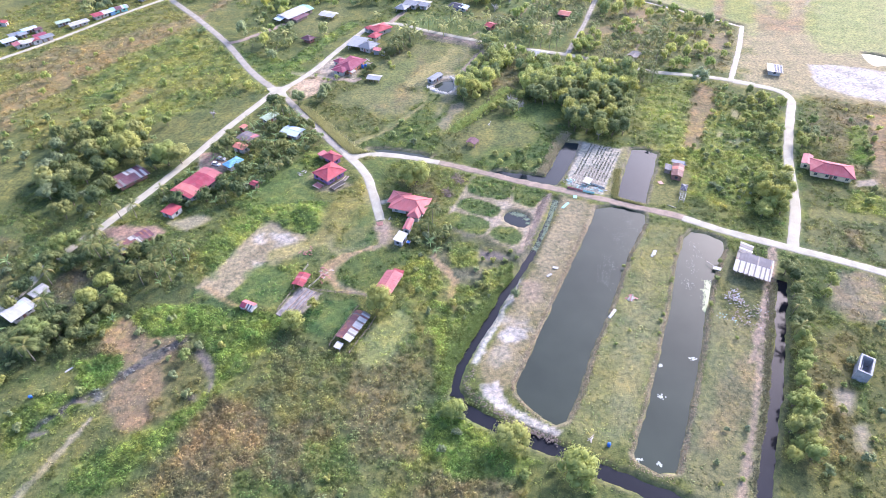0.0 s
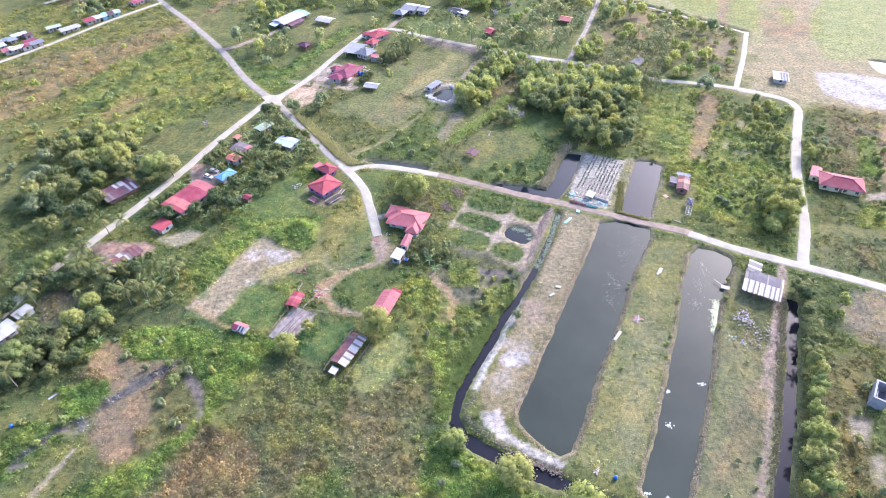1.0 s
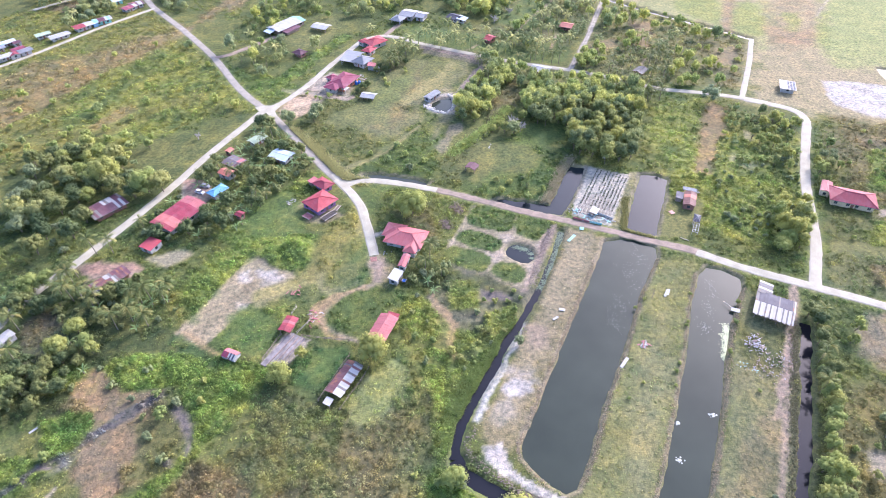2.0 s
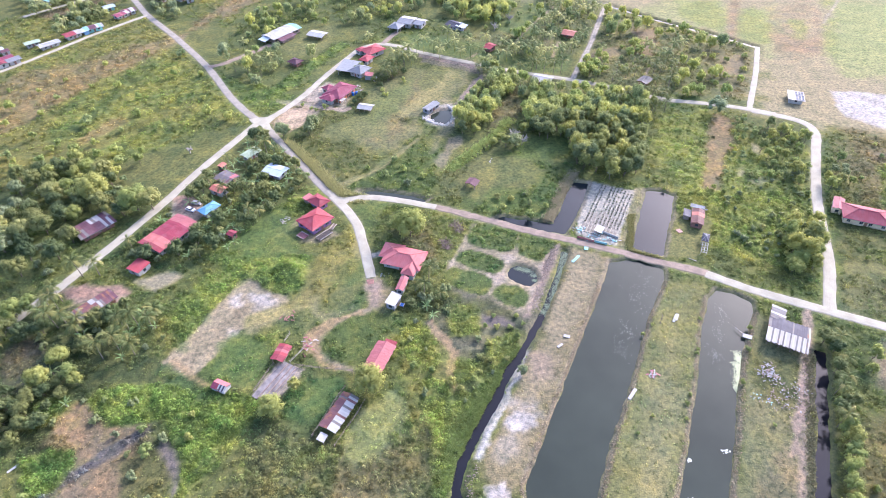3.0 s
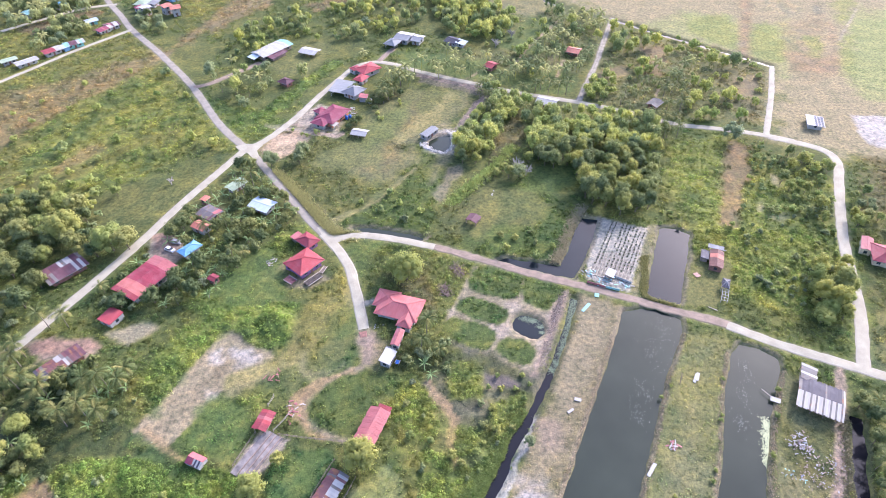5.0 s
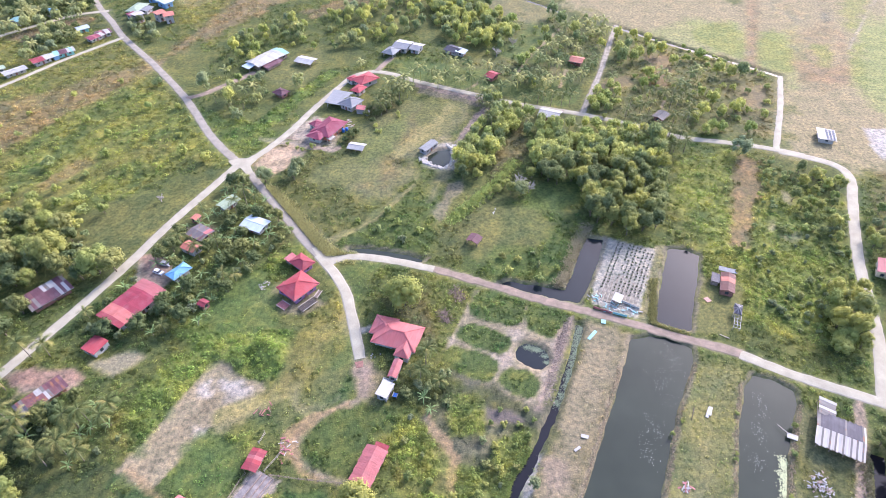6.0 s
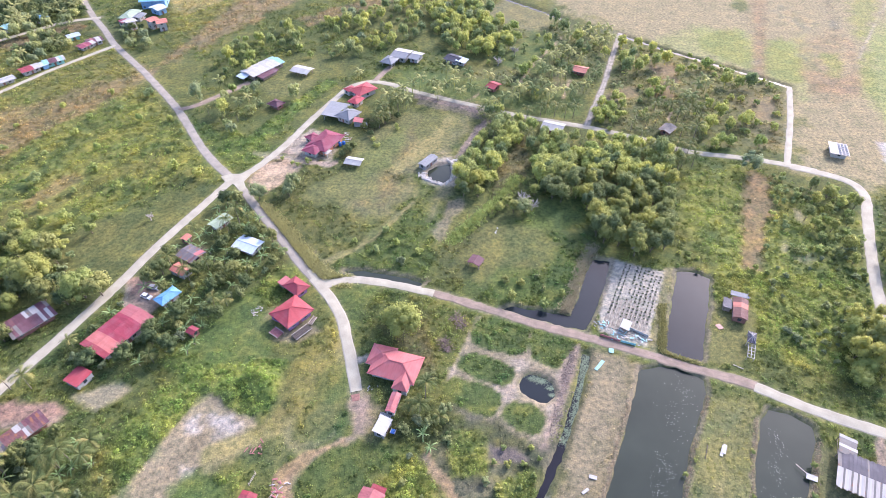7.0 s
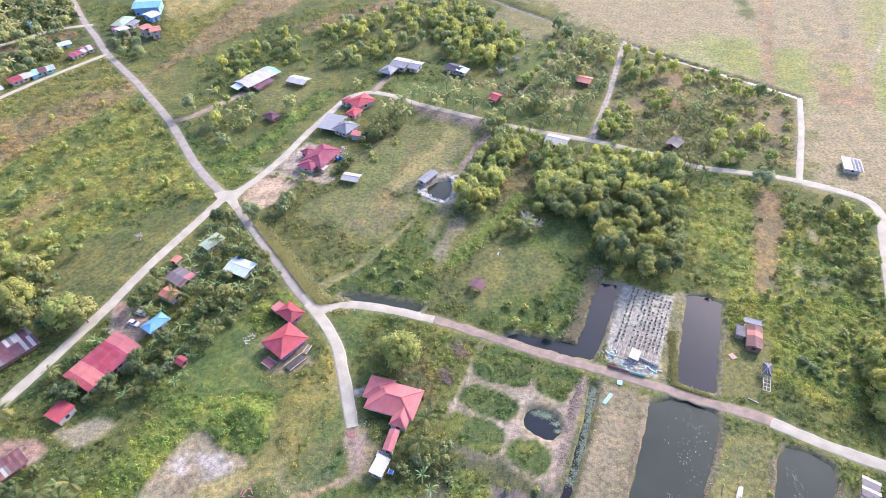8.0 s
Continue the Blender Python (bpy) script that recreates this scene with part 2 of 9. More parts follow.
LANES.append(([(90.9, 170.6), (100.3, 164.7), (109.6, 160.0), (118.7, 155.9), (127.3, 151.9), (137.2, 147.4), (151.1, 140.3), (169.5, 129.4)], 3.1, "concrete_lane", "concrete_lane", "pale concrete lane past the fish ponds"))
LANES.append(([(124.6, 152.5), (130.9, 165.3), (135.6, 175.2), (140.6, 189.4), (146.0, 205.0), (153.2, 222.1), (164.6, 246.1), (168.8, 254.5), (170.2, 262.2), (167.4, 267.9), (159.4, 272.8), (149.0, 277.8)], 3.3, "concrete_lane", "concrete_lane", "pale concrete lane bending through scrub"))
LANES.append(([(148.4, 279.2), (164.8, 312.7), (179.3, 345.9)], 2.0, "concrete_lane", "concrete_lane", "pale straight lane up to the field ditch"))
LANES.append(([(69.6, 311.1), (76.6, 327.7), (88.1, 355.3), (99.2, 386.1), (109.0, 411.3)], 2.6, "gravel_lane", "gravel_lane", "grey gravel track beside a drain"))
LANES.append(([(-122.5, 329.0), (-116.1, 331.9), (-112.0, 335.9), (-101.5, 347.4), (-94.6, 355.6)], 3.0, "dirt_lane", "dirt_lane", "narrow dirt track to a farmhouse"))
LANES.append(([(-250.2, 301.4), (-243.4, 311.5), (-233.8, 323.4), (-224.0, 336.7), (-214.1, 351.6), (-203.8, 368.5), (-196.9, 378.1), (-179.7, 400.3)], 2.3, "concrete_lane", "concrete_lane", "narrow white lane past a row of houses"))
LANES.append(([(-256.2, 399.6), (-244.4, 412.1), (-223.6, 432.4), (-203.7, 440.1)], 2.8, "concrete_lane", "concrete_lane", "pale lane at the far edge of the village"))
LANES.append(([(-30.6, 355.6), (-26.9, 364.3), (-23.0, 371.5)], 2.6, "dirt_lane", "dirt_lane", "short dirt drive to a carport"))
# ponds: outline, water, water level, label
PONDS = []
PONDS.append(([(59.6, 177.1), (65.6, 178.4), (70.5, 177.9), (77.4, 173.1), (76.3, 168.8), (65.6, 150.5), (54.6, 127.3), (45.0, 109.7), (37.7, 93.5), (33.5, 86.0), (30.5, 84.7), (26.9, 86.8), (23.5, 90.7), (21.1, 94.1), (20.6, 97.1), (24.2, 104.3), (37.7, 132.0), (54.5, 165.9)], "pond", "long grey fish pond with ragged grass banks"))
PONDS.append(([(88.5, 160.3), (92.0, 163.4), (97.0, 162.0), (101.9, 157.6), (100.6, 153.5), (91.8, 139.5), (84.3, 124.0), (75.6, 103.7), (65.7, 83.9), (59.0, 70.3), (54.4, 70.8), (50.3, 73.4), (49.7, 75.9), (58.5, 93.3), (71.9, 122.3), (82.2, 147.9)], "pond", "long grey fish pond beside a shed"))
PONDS.append(([(83.1, 217.6), (88.7, 217.1), (93.0, 213.9), (88.5, 201.9), (83.0, 189.6), (79.4, 180.2), (74.2, 181.4), (69.3, 184.3), (75.4, 200.2)], "small_pond", "small dark pond beside the planted plot"))
PONDS.append(([(55.2, 223.7), (60.7, 222.8), (57.4, 213.5), (52.0, 202.0), (46.4, 192.0), (40.0, 194.0), (28.6, 198.2), (21.0, 201.0), (24.2, 202.5), (32.4, 200.8), (42.8, 198.2), (46.9, 206.6), (51.2, 217.4)], "small_pond", "L-shaped dark pond along the dirt lane"))
PONDS.append(([(23.2, 173.0), (24.4, 174.9), (26.8, 176.3), (29.0, 176.0), (31.0, 174.9), (32.6, 173.2), (33.4, 171.1), (32.6, 168.4), (30.7, 166.8), (28.4, 167.0), (25.9, 168.3), (23.7, 170.4)], "small_pond", "small round pond in the grass basins"))
PONDS.append(([(-3.2, 278.0), (0.9, 281.7), (6.0, 282.4), (6.8, 276.0), (5.9, 270.5), (0.1, 268.5), (-3.6, 271.4)], "pond", "small grey house pond with a pale rim"))
PONDS.append(([(-32.5, 219.8), (-25.0, 219.7), (-13.7, 217.0), (-4.0, 213.4), (-6.6, 212.2), (-17.3, 215.1), (-27.7, 217.7)], "pond", "muddy puddled strip beside the lane"))
PONDS.append(([(231.6, 309.2), (237.6, 307.7), (242.7, 303.4), (236.9, 294.2), (230.3, 293.6), (229.7, 301.0)], "pond", "shallow bright pool in the far pasture"))
# drains: centre line, width, label
DRAINS = [
    ([(44.8, 182.9), (40.2, 170.6), (35.0, 159.0), (30.4, 149.5), (25.1, 139.9)], 2.3, "dark weedy drain along the bare pond bank"),
    ([(25.1, 139.9), (20.7, 133.0), (16.7, 125.7), (12.9, 118.8), (9.4, 112.3), (6.2, 105.9), (3.7, 100.2), (3.3, 94.9), (3.2, 94.0)], 2.5, "dark drain with a white crust along its bank"),
    ([(3.2, 94.0), (5.6, 89.9), (13.1, 85.2), (21.6, 81.1), (31.2, 76.4), (39.4, 71.7), (48.5, 67.4), (59.6, 62.1), (68.9, 57.3)], 4.0, "dark drain with dumped white soil on its bank"),
    ([(114.9, 137.9), (102.9, 111.3), (98.2, 101.7), (94.0, 92.9), (89.6, 84.8), (85.5, 77.2), (72.0, 49.7)], 3.4, "straight dark drain mirroring a row of trees"),
    ([(108.6, 409.9), (129.7, 389.6), (148.7, 373.6), (166.4, 358.7), (178.9, 347.0)], 2.4, "dark field ditch along the scrub"),
    ([(38.0, 478.1), (49.5, 463.7), (63.8, 450.0), (74.2, 438.8), (80.6, 430.4)], 2.2, "dark field ditch in open pasture"),
]

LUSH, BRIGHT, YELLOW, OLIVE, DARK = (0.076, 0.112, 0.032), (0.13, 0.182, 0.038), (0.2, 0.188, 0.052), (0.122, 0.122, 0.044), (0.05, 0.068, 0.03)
TAN, FERN, PINK, BARE, DIRT, SAND, MUD = (0.2, 0.178, 0.1), (0.178, 0.138, 0.072), (0.265, 0.19, 0.11), (0.285, 0.24, 0.19), (0.25, 0.19, 0.152), (0.335, 0.308, 0.28), (0.12, 0.1, 0.1)
CLAY, CHALK = (0.235, 0.2, 0.14), (0.43, 0.41, 0.385)
GLOW, LAWN, BANK, CREEPER = (0.2, 0.22, 0.05), (0.13, 0.13, 0.05), (0.17, 0.168, 0.07), (0.152, 0.205, 0.044)
MEADOW, RUST = (0.2, 0.212, 0.07), (0.25, 0.178, 0.108)
ORANGE = (0.26, 0.18, 0.1)
SANDY, GRASS = (0.33, 0.25, 0.17), (0.088, 0.125, 0.036)
TRACK, BRACKEN = (0.225, 0.198, 0.085), (0.21, 0.155, 0.095)
PALE, STRAW, PATH = (0.255, 0.212, 0.128), (0.21, 0.23, 0.088), (0.225, 0.188, 0.132)


def widened(pts, k=1.03):
    """The outline, larger about its middle."""
    cx, cy = sum(p[0] for p in pts) / len(pts), sum(p[1] for p in pts) / len(pts)
    return [(cx + (x - cx) * k, cy + (y - cy) * k) for x, y in pts]


# cover: outline, colour, softness of the edge, strength
COVER = []
COVER.append(([(-186.0, 227.8), (-152.0, 235.4), (-139.2, 259.3), (-98.4, 272.3), (-89.2, 279.5), (-184.5, 404.7), (-252.7, 428.1), (-286.2, 339.9)], YELLOW, 14, 0.55))
COVER.append(([(-234.7, 301.8), (-221.0, 319.2), (-189.9, 338.3), (-173.8, 356.9), (-150.9, 371.2), (-145.9, 365.1), (-157.8, 337.7), (-177.1, 311.6), (-191.7, 285.0)], PINK, 9, 0.55))
COVER.append(([(-171.5, 256.6), (-160.4, 277.0), (-146.6, 292.1), (-136.3, 295.9), (-146.8, 276.7), (-164.8, 259.7)], FERN, 8, 0.6))
COVER.append(([(-148.8, 365.2), (-136.4, 390.1), (-114.4, 425.8), (-88.6, 467.9), (-78.3, 497.1), (-108.6, 497.6), (-129.4, 459.5), (-139.6, 411.1)], PINK, 8, 0.75))
COVER.append(([(-144.6, 397.0), (-124.4, 468.5), (-137.7, 508.6), (-168.6, 509.2), (-168.7, 451.3), (-157.3, 426.5)], YELLOW, 8, 0.7))
COVER.append(([(44.0, 505.6), (112.4, 406.8), (177.6, 345.4), (150.3, 275.4), (174.0, 264.1), (212.7, 243.8), (412.0, 387.6), (391.1, 617.0), (63.2, 622.4)], PALE, 14, 0.85))
COVER.append(([(134.4, 275.7), (160.7, 348.4), (192.6, 420.6), (200.2, 420.5), (165.9, 342.8)], PINK, 5, 0.5))
COVER.append(([(120.0, 399.5), (166.4, 365.9), (185.8, 405.6), (162.3, 421.1)], STRAW, 10, 0.6))
COVER.append(([(186.1, 391.4), (214.5, 405.1), (198.4, 353.5), (179.6, 332.0), (183.9, 365.6)], STRAW, 10, 0.6))
COVER.append(([(254.6, 419.6), (307.4, 418.7), (242.7, 320.9), (214.5, 331.4)], STRAW, 14, 0.6))
COVER.append(([(34.8, 485.0), (71.9, 434.7), (72.9, 400.3), (35.2, 401.0), (24.8, 439.6)], OLIVE, 10, 0.6))
COVER.append(([(195.6, 295.7), (215.1, 292.7), (231.7, 285.9), (267.9, 272.9), (244.2, 237.0), (214.4, 254.7), (199.9, 262.7), (189.9, 272.1)], SAND, 2, 0.95))
COVER.append(([(182.9, 261.9), (212.1, 250.4), (237.5, 234.7), (177.0, 141.0), (153.2, 144.1), (133.7, 156.0), (136.7, 171.8), (154.0, 204.9)], OLIVE, 8, 0.8))
COVER.append(([(186.0, 245.7), (214.7, 240.1), (191.7, 200.2), (179.6, 212.8)], PINK, 6, 0.7))
COVER.append(([(105.9, 279.9), (123.5, 283.5), (142.7, 273.6), (138.8, 242.0), (131.2, 207.5), (114.3, 174.9), (98.5, 182.6), (89.6, 208.2), (83.2, 228.6)], YELLOW, 8, 0.5))
COVER.append(([(130.9, 275.7), (137.7, 270.1), (121.1, 239.3), (108.8, 212.7), (104.2, 212.7), (112.0, 239.4)], FERN, 4, 0.8))
COVER.append(([(107.2, 283.8), (129.8, 281.4), (121.8, 261.5), (101.0, 252.0)], LUSH, 6, 0.6))
COVER.append(([(129.1, 258.0), (156.3, 264.4), (138.9, 222.3), (116.7, 207.7), (120.2, 227.9)], OLIVE, 6, 0.6))
COVER.append(([(-61.5, 215.6), (-40.6, 224.0), (-26.2, 233.2), (-11.0, 253.9), (-6.9, 267.2), (-31.5, 298.3), (-59.2, 290.6), (-70.1, 254.9)], OLIVE, 8, 0.7))
COVER.append(([(-38.2, 271.3), (-16.1, 274.5), (-6.9, 263.7), (-17.0, 247.7), (-36.0, 251.1)], TAN, 6, 0.5))
COVER.append(([(-42.5, 224.1), (-29.8, 230.5), (-18.9, 244.7), (-9.0, 257.7), (-7.7, 256.4), (-16.8, 242.8), (-27.7, 228.9), (-40.3, 222.2)], TAN, 2, 0.85))
COVER.append(([(-16.2, 278.2), (-2.5, 310.9), (15.9, 327.2), (20.8, 322.2), (4.6, 289.5), (-9.3, 272.6)], TAN, 6, 0.7))
COVER.append(([(-31.2, 294.2), (-17.4, 306.7), (8.2, 334.9), (21.1, 327.1), (-2.5, 289.6), (-15.9, 270.9), (-29.9, 278.5)], OLIVE, 8, 0.5))
COVER.append(([(-40.1, 220.2), (-26.2, 233.2), (-11.0, 253.9), (1.7, 253.7), (5.2, 229.9), (-6.2, 213.4), (-25.1, 219.9)], LUSH, 8, 0.7))
COVER.append(([(13.3, 235.3), (38.8, 246.7), (55.6, 237.5), (49.9, 208.9), (40.7, 197.8), (22.1, 202.5), (4.6, 207.3), (4.9, 219.4)], LUSH, 8, 0.7))
COVER.append(([(1.0, 209.7), (-0.6, 230.0), (13.8, 244.1), (25.5, 238.0), (22.3, 224.3), (10.1, 209.6)], OLIVE, 6, 0.8))
COVER.append(([(35.7, 254.7), (57.6, 257.6), (56.8, 243.4), (45.9, 239.1), (32.3, 243.8)], BRIGHT, 4, 0.5))
COVER.append(([(-2.5, 247.4), (13.4, 277.7), (7.0, 293.5), (2.2, 289.5), (-0.4, 260.2)], DIRT, 6, 0.35))
COVER.append(([(46.5, 185.4), (62.0, 179.1), (53.6, 163.3), (37.4, 131.2), (24.2, 104.3), (19.7, 96.0), (11.8, 93.8), (9.8, 101.5), (16.5, 113.9), (22.1, 127.7), (33.3, 151.5), (40.7, 168.3)], (0.18, 0.15, 0.09), 3, 0.9))
COVER.append(([(48.3, 182.9), (58.7, 179.2), (48.9, 160.3), (32.9, 132.5), (19.2, 105.4), (17.0, 109.6), (31.3, 143.1)], CLAY, 5, 0.4))
COVER.append(([(17.5, 115.0), (21.2, 117.9), (26.6, 118.2), (25.2, 113.8), (20.8, 113.0)], SAND, 1.5, 0.9))
COVER.append(([(10.4, 97.2), (15.3, 98.3), (18.0, 91.0), (23.8, 86.5), (31.6, 82.1), (29.9, 80.5), (22.0, 84.4), (14.7, 89.2), (10.5, 93.5)], SAND, 1.0, 0.95))
COVER.append(([(76.9, 168.7), (89.4, 164.4), (75.8, 132.0), (58.1, 93.3), (49.2, 76.2), (43.7, 77.9), (32.5, 83.0), (39.0, 93.5), (47.4, 111.3), (64.0, 145.4)], BANK, 3, 0.9))
COVER.append(([(71.1, 142.5), (65.1, 113.3), (52.3, 82.7), (44.8, 79.5), (51.1, 105.0)], TAN, 5, 0.4))
COVER.append(([(101.2, 153.5), (116.6, 144.6), (100.0, 108.5), (78.2, 63.7), (61.6, 63.9), (60.4, 71.5), (75.6, 102.7), (90.5, 136.9)], (0.125, 0.127, 0.064), 3, 0.9))
COVER.append(([(94.2, 145.0), (98.1, 136.8), (112.1, 134.0), (104.2, 119.5), (90.9, 122.0), (87.9, 129.3)], OLIVE, 4, 0.8))
COVER.append(([(111.2, 144.7), (114.5, 143.3), (104.8, 121.8), (93.0, 100.5), (80.9, 75.9), (74.1, 63.8), (72.0, 63.8), (84.0, 85.8), (97.1, 112.9)], DIRT, 1.5, 0.75))
COVER.append(([(104.9, 112.8), (140.5, 121.4), (152.9, 103.7), (116.9, 48.0), (77.2, 48.4)], OLIVE, 6, 0.8))
COVER.append(([(134.1, 140.3), (147.5, 140.1), (139.5, 123.7), (129.0, 119.2), (129.3, 128.7)], DIRT, 7, 0.55))
COVER.append(([(131.0, 159.0), (141.0, 171.7), (164.6, 164.8), (153.2, 144.1), (142.1, 148.5)], OLIVE, 4, 0.6))
COVER.append(([(-49.3, 160.2), (-38.8, 167.9), (-32.6, 192.3), (-29.0, 204.0), (-33.7, 204.0), (-42.2, 178.0), (-51.1, 164.9)], YELLOW, 5, 0.85))
COVER.append(([(-50.3, 160.2), (-34.8, 169.5), (-38.4, 164.7), (-49.3, 154.2), (-60.0, 147.2), (-59.2, 152.9)], TAN, 4, 0.8))
COVER.append(([(-30.6, 171.1), (-39.0, 169.6), (-45.3, 161.7), (-44.2, 154.1), (-39.0, 152.6), (-29.2, 155.4), (-23.5, 161.4)], LUSH, 4, 0.7))
COVER.append(([(-25.3, 168.5), (-20.2, 169.6), (-14.1, 164.7), (-17.2, 155.7), (-24.2, 155.8)], DIRT, 3, 0.85))
COVER.append(([(-22.6, 158.0), (-31.0, 154.6), (-36.9, 149.6), (-39.9, 144.6), (-37.2, 137.8), (-30.2, 133.6), (-22.1, 131.6), (-22.3, 133.1), (-29.7, 135.4), (-35.7, 138.7), (-37.7, 143.6), (-34.5, 148.4), (-28.8, 152.9), (-21.4, 155.8)], DIRT, 1.6, 0.8))
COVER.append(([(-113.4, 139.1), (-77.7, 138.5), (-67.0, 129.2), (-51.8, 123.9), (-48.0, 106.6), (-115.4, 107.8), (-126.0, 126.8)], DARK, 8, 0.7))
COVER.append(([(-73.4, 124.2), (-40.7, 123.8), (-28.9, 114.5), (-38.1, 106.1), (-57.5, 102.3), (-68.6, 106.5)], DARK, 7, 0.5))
COVER.append(([(-98.5, 123.3), (-96.0, 127.4), (-89.4, 128.7), (-80.7, 127.2), (-74.8, 123.7), (-75.4, 118.4), (-81.7, 115.8), (-88.6, 115.7), (-94.8, 118.0)], BRIGHT, 1.5, 0.9))
COVER.append(([(-80.7, 127.2), (-67.0, 127.7), (-55.6, 125.9), (-47.8, 122.7), (-55.1, 114.8), (-60.1, 106.4), (-64.2, 96.6), (-67.9, 89.7), (-70.7, 88.4), (-67.2, 98.5), (-68.0, 104.4), (-71.1, 110.7), (-76.2, 115.1), (-74.6, 123.0)], BRIGHT, 2, 0.8))
COVER.append(([(-69.2, 144.5), (-51.8, 145.7), (-49.7, 133.7), (-63.4, 127.6), (-72.0, 132.7)], BRIGHT, 4, 0.5))
COVER.append(([(-44.3, 123.8), (-30.6, 130.9), (-26.2, 123.6), (-32.4, 114.5), (-43.2, 116.9)], LUSH, 4, 0.7))
COVER.append(([(-36.6, 149.7), (-19.2, 158.2), (-0.7, 155.0), (-4.6, 138.2), (-18.5, 146.6), (-25.2, 133.3), (-37.2, 138.7)], LUSH, 4, 0.6))
COVER.append(([(-15.3, 123.4), (-9.0, 124.3), (-8.9, 117.6), (-12.0, 108.9), (-17.7, 104.2), (-24.3, 103.5), (-27.1, 105.6), (-23.4, 112.2), (-21.3, 118.9)], (0.17, 0.195, 0.085), 1.5, 0.8))
COVER.append(([(-107.9, 115.5), (-94.6, 117.5), (-81.5, 115.2), (-71.1, 106.5), (-68.0, 98.5), (-73.4, 94.8), (-77.0, 86.3), (-86.9, 84.0), (-95.3, 88.7), (-95.2, 96.9), (-91.2, 103.7), (-106.0, 106.9)], FERN, 5, 0.85))
COVER.append(([(-77.9, 115.1), (-69.4, 106.5), (-67.5, 96.6), (-71.4, 88.5), (-77.0, 91.2), (-75.8, 102.5)], DARK, 4, 0.5))
COVER.append(([(-90.3, 105.7), (-79.8, 115.6), (-78.0, 114.2), (-90.4, 101.5), (-97.5, 92.9), (-102.7, 88.3), (-103.9, 89.7), (-95.6, 97.9)], MUD, 1.2, 0.6))
COVER.append(([(-108.9, 106.0), (-97.2, 108.5), (-95.3, 104.8), (-96.8, 97.0), (-102.5, 95.2), (-106.7, 100.9)], BRIGHT, 2, 0.9))
COVER.append(([(-122.9, 88.2), (-111.5, 97.1), (-99.3, 91.4), (-109.3, 79.6), (-117.5, 78.1)], BRIGHT, 4, 0.7))
COVER.append(([(-100.3, 73.2), (-82.4, 84.3), (-71.2, 87.6), (-73.1, 79.2), (-80.1, 70.0), (-93.3, 64.4), (-101.7, 64.4)], BRIGHT, 4, 0.8))
COVER.append(([(-105.1, 93.7), (-100.6, 94.4), (-100.4, 92.2), (-104.6, 91.9)], MUD, 1, 0.9))
COVER.append(([(-107.9, 90.1), (-105.7, 90.8), (-103.9, 88.3), (-106.4, 87.6)], MUD, 1, 0.9))
COVER.append(([(-112.9, 83.8), (-108.1, 84.9), (-106.6, 82.9), (-111.5, 81.6)], MUD, 1, 0.8))
COVER.append(([(-74.5, 95.8), (-70.3, 95.1), (-70.3, 92.6), (-73.6, 93.0)], MUD, 1, 0.9))
COVER.append(([(-143.1, 95.6), (-131.0, 103.2), (-112.8, 107.0), (-111.8, 105.0), (-126.8, 95.4), (-136.5, 84.9)], LUSH, 6, 0.6))
COVER.append(([(-108.8, 64.5), (-102.5, 77.9), (-97.9, 88.2), (-96.7, 88.2), (-100.5, 76.9), (-105.9, 64.5)], BARE, 0.6, 0.7))
COVER.append(([(-110.2, 64.5), (-106.1, 73.3), (-96.2, 87.9), (-75.3, 85.9), (-78.3, 73.0), (-91.9, 64.3)], OLIVE, 6, 0.6))
COVER.append(([(-78.8, 62.8), (-76.8, 72.9), (-62.1, 94.7), (-48.5, 90.9), (-47.2, 77.3), (-56.4, 72.7), (-56.5, 62.6)], FERN, 6, 0.75))
COVER.append(([(-35.7, 62.4), (-32.9, 71.0), (-26.0, 62.3)], FERN, 4, 0.6))
COVER.append(([(-12.2, 62.1), (-4.0, 72.9), (13.5, 72.7), (18.2, 61.8)], FERN, 5, 0.8))
COVER.append(([(-62.1, 94.7), (-38.1, 106.1), (-4.3, 105.7), (-2.6, 83.4), (-12.7, 72.3), (-36.2, 74.0), (-46.4, 80.5)], OLIVE, 8, 0.75))
COVER.append(([(-30.4, 98.1), (-4.3, 105.7), (-4.0, 76.8), (-20.0, 72.3), (-34.8, 83.7)], TAN, 10, 0.35))
COVER.append(([(-7.3, 90.4), (2.2, 93.9), (17.0, 79.8), (13.4, 72.0), (-4.0, 72.2)], LUSH, 4, 0.7))
COVER.append(([(-4.8, 155.0), (23.6, 154.6), (17.9, 132.7), (2.7, 123.2), (-4.6, 133.1)], OLIVE, 5, 0.7))
COVER.append(([(-0.8, 152.0), (13.3, 151.8), (14.6, 140.6), (1.0, 133.0)], MUD, 4, 0.45))
COVER.append(([(1.4, 167.3), (23.8, 157.6), (33.7, 154.5), (28.7, 145.9), (13.5, 154.8)], MUD, 3, 0.6))
COVER.append(([(3.0, 151.4), (13.7, 163.2), (24.8, 156.8), (25.4, 151.0)], OLIVE, 3, 0.6))
COVER.append(([(1.3, 174.2), (9.5, 191.0), (12.9, 197.2), (43.5, 185.5), (31.8, 155.2), (25.8, 153.8), (15.0, 160.0), (3.5, 168.5)], PATH, 1.5, 0.9))
COVER.append(([(20.9, 182.1), (25.7, 181.6), (26.9, 178.6), (24.2, 176.1), (20.5, 178.0)], BARE, 2, 0.9))
COVER.append(([(16.0, 172.2), (21.5, 173.3), (21.9, 169.6), (19.4, 167.1), (16.5, 169.7)], BARE, 2, 0.9))
COVER.append(([(1.4, 178.7), (5.4, 180.5), (6.1, 176.4), (2.9, 174.7)], BARE, 2, 0.9))
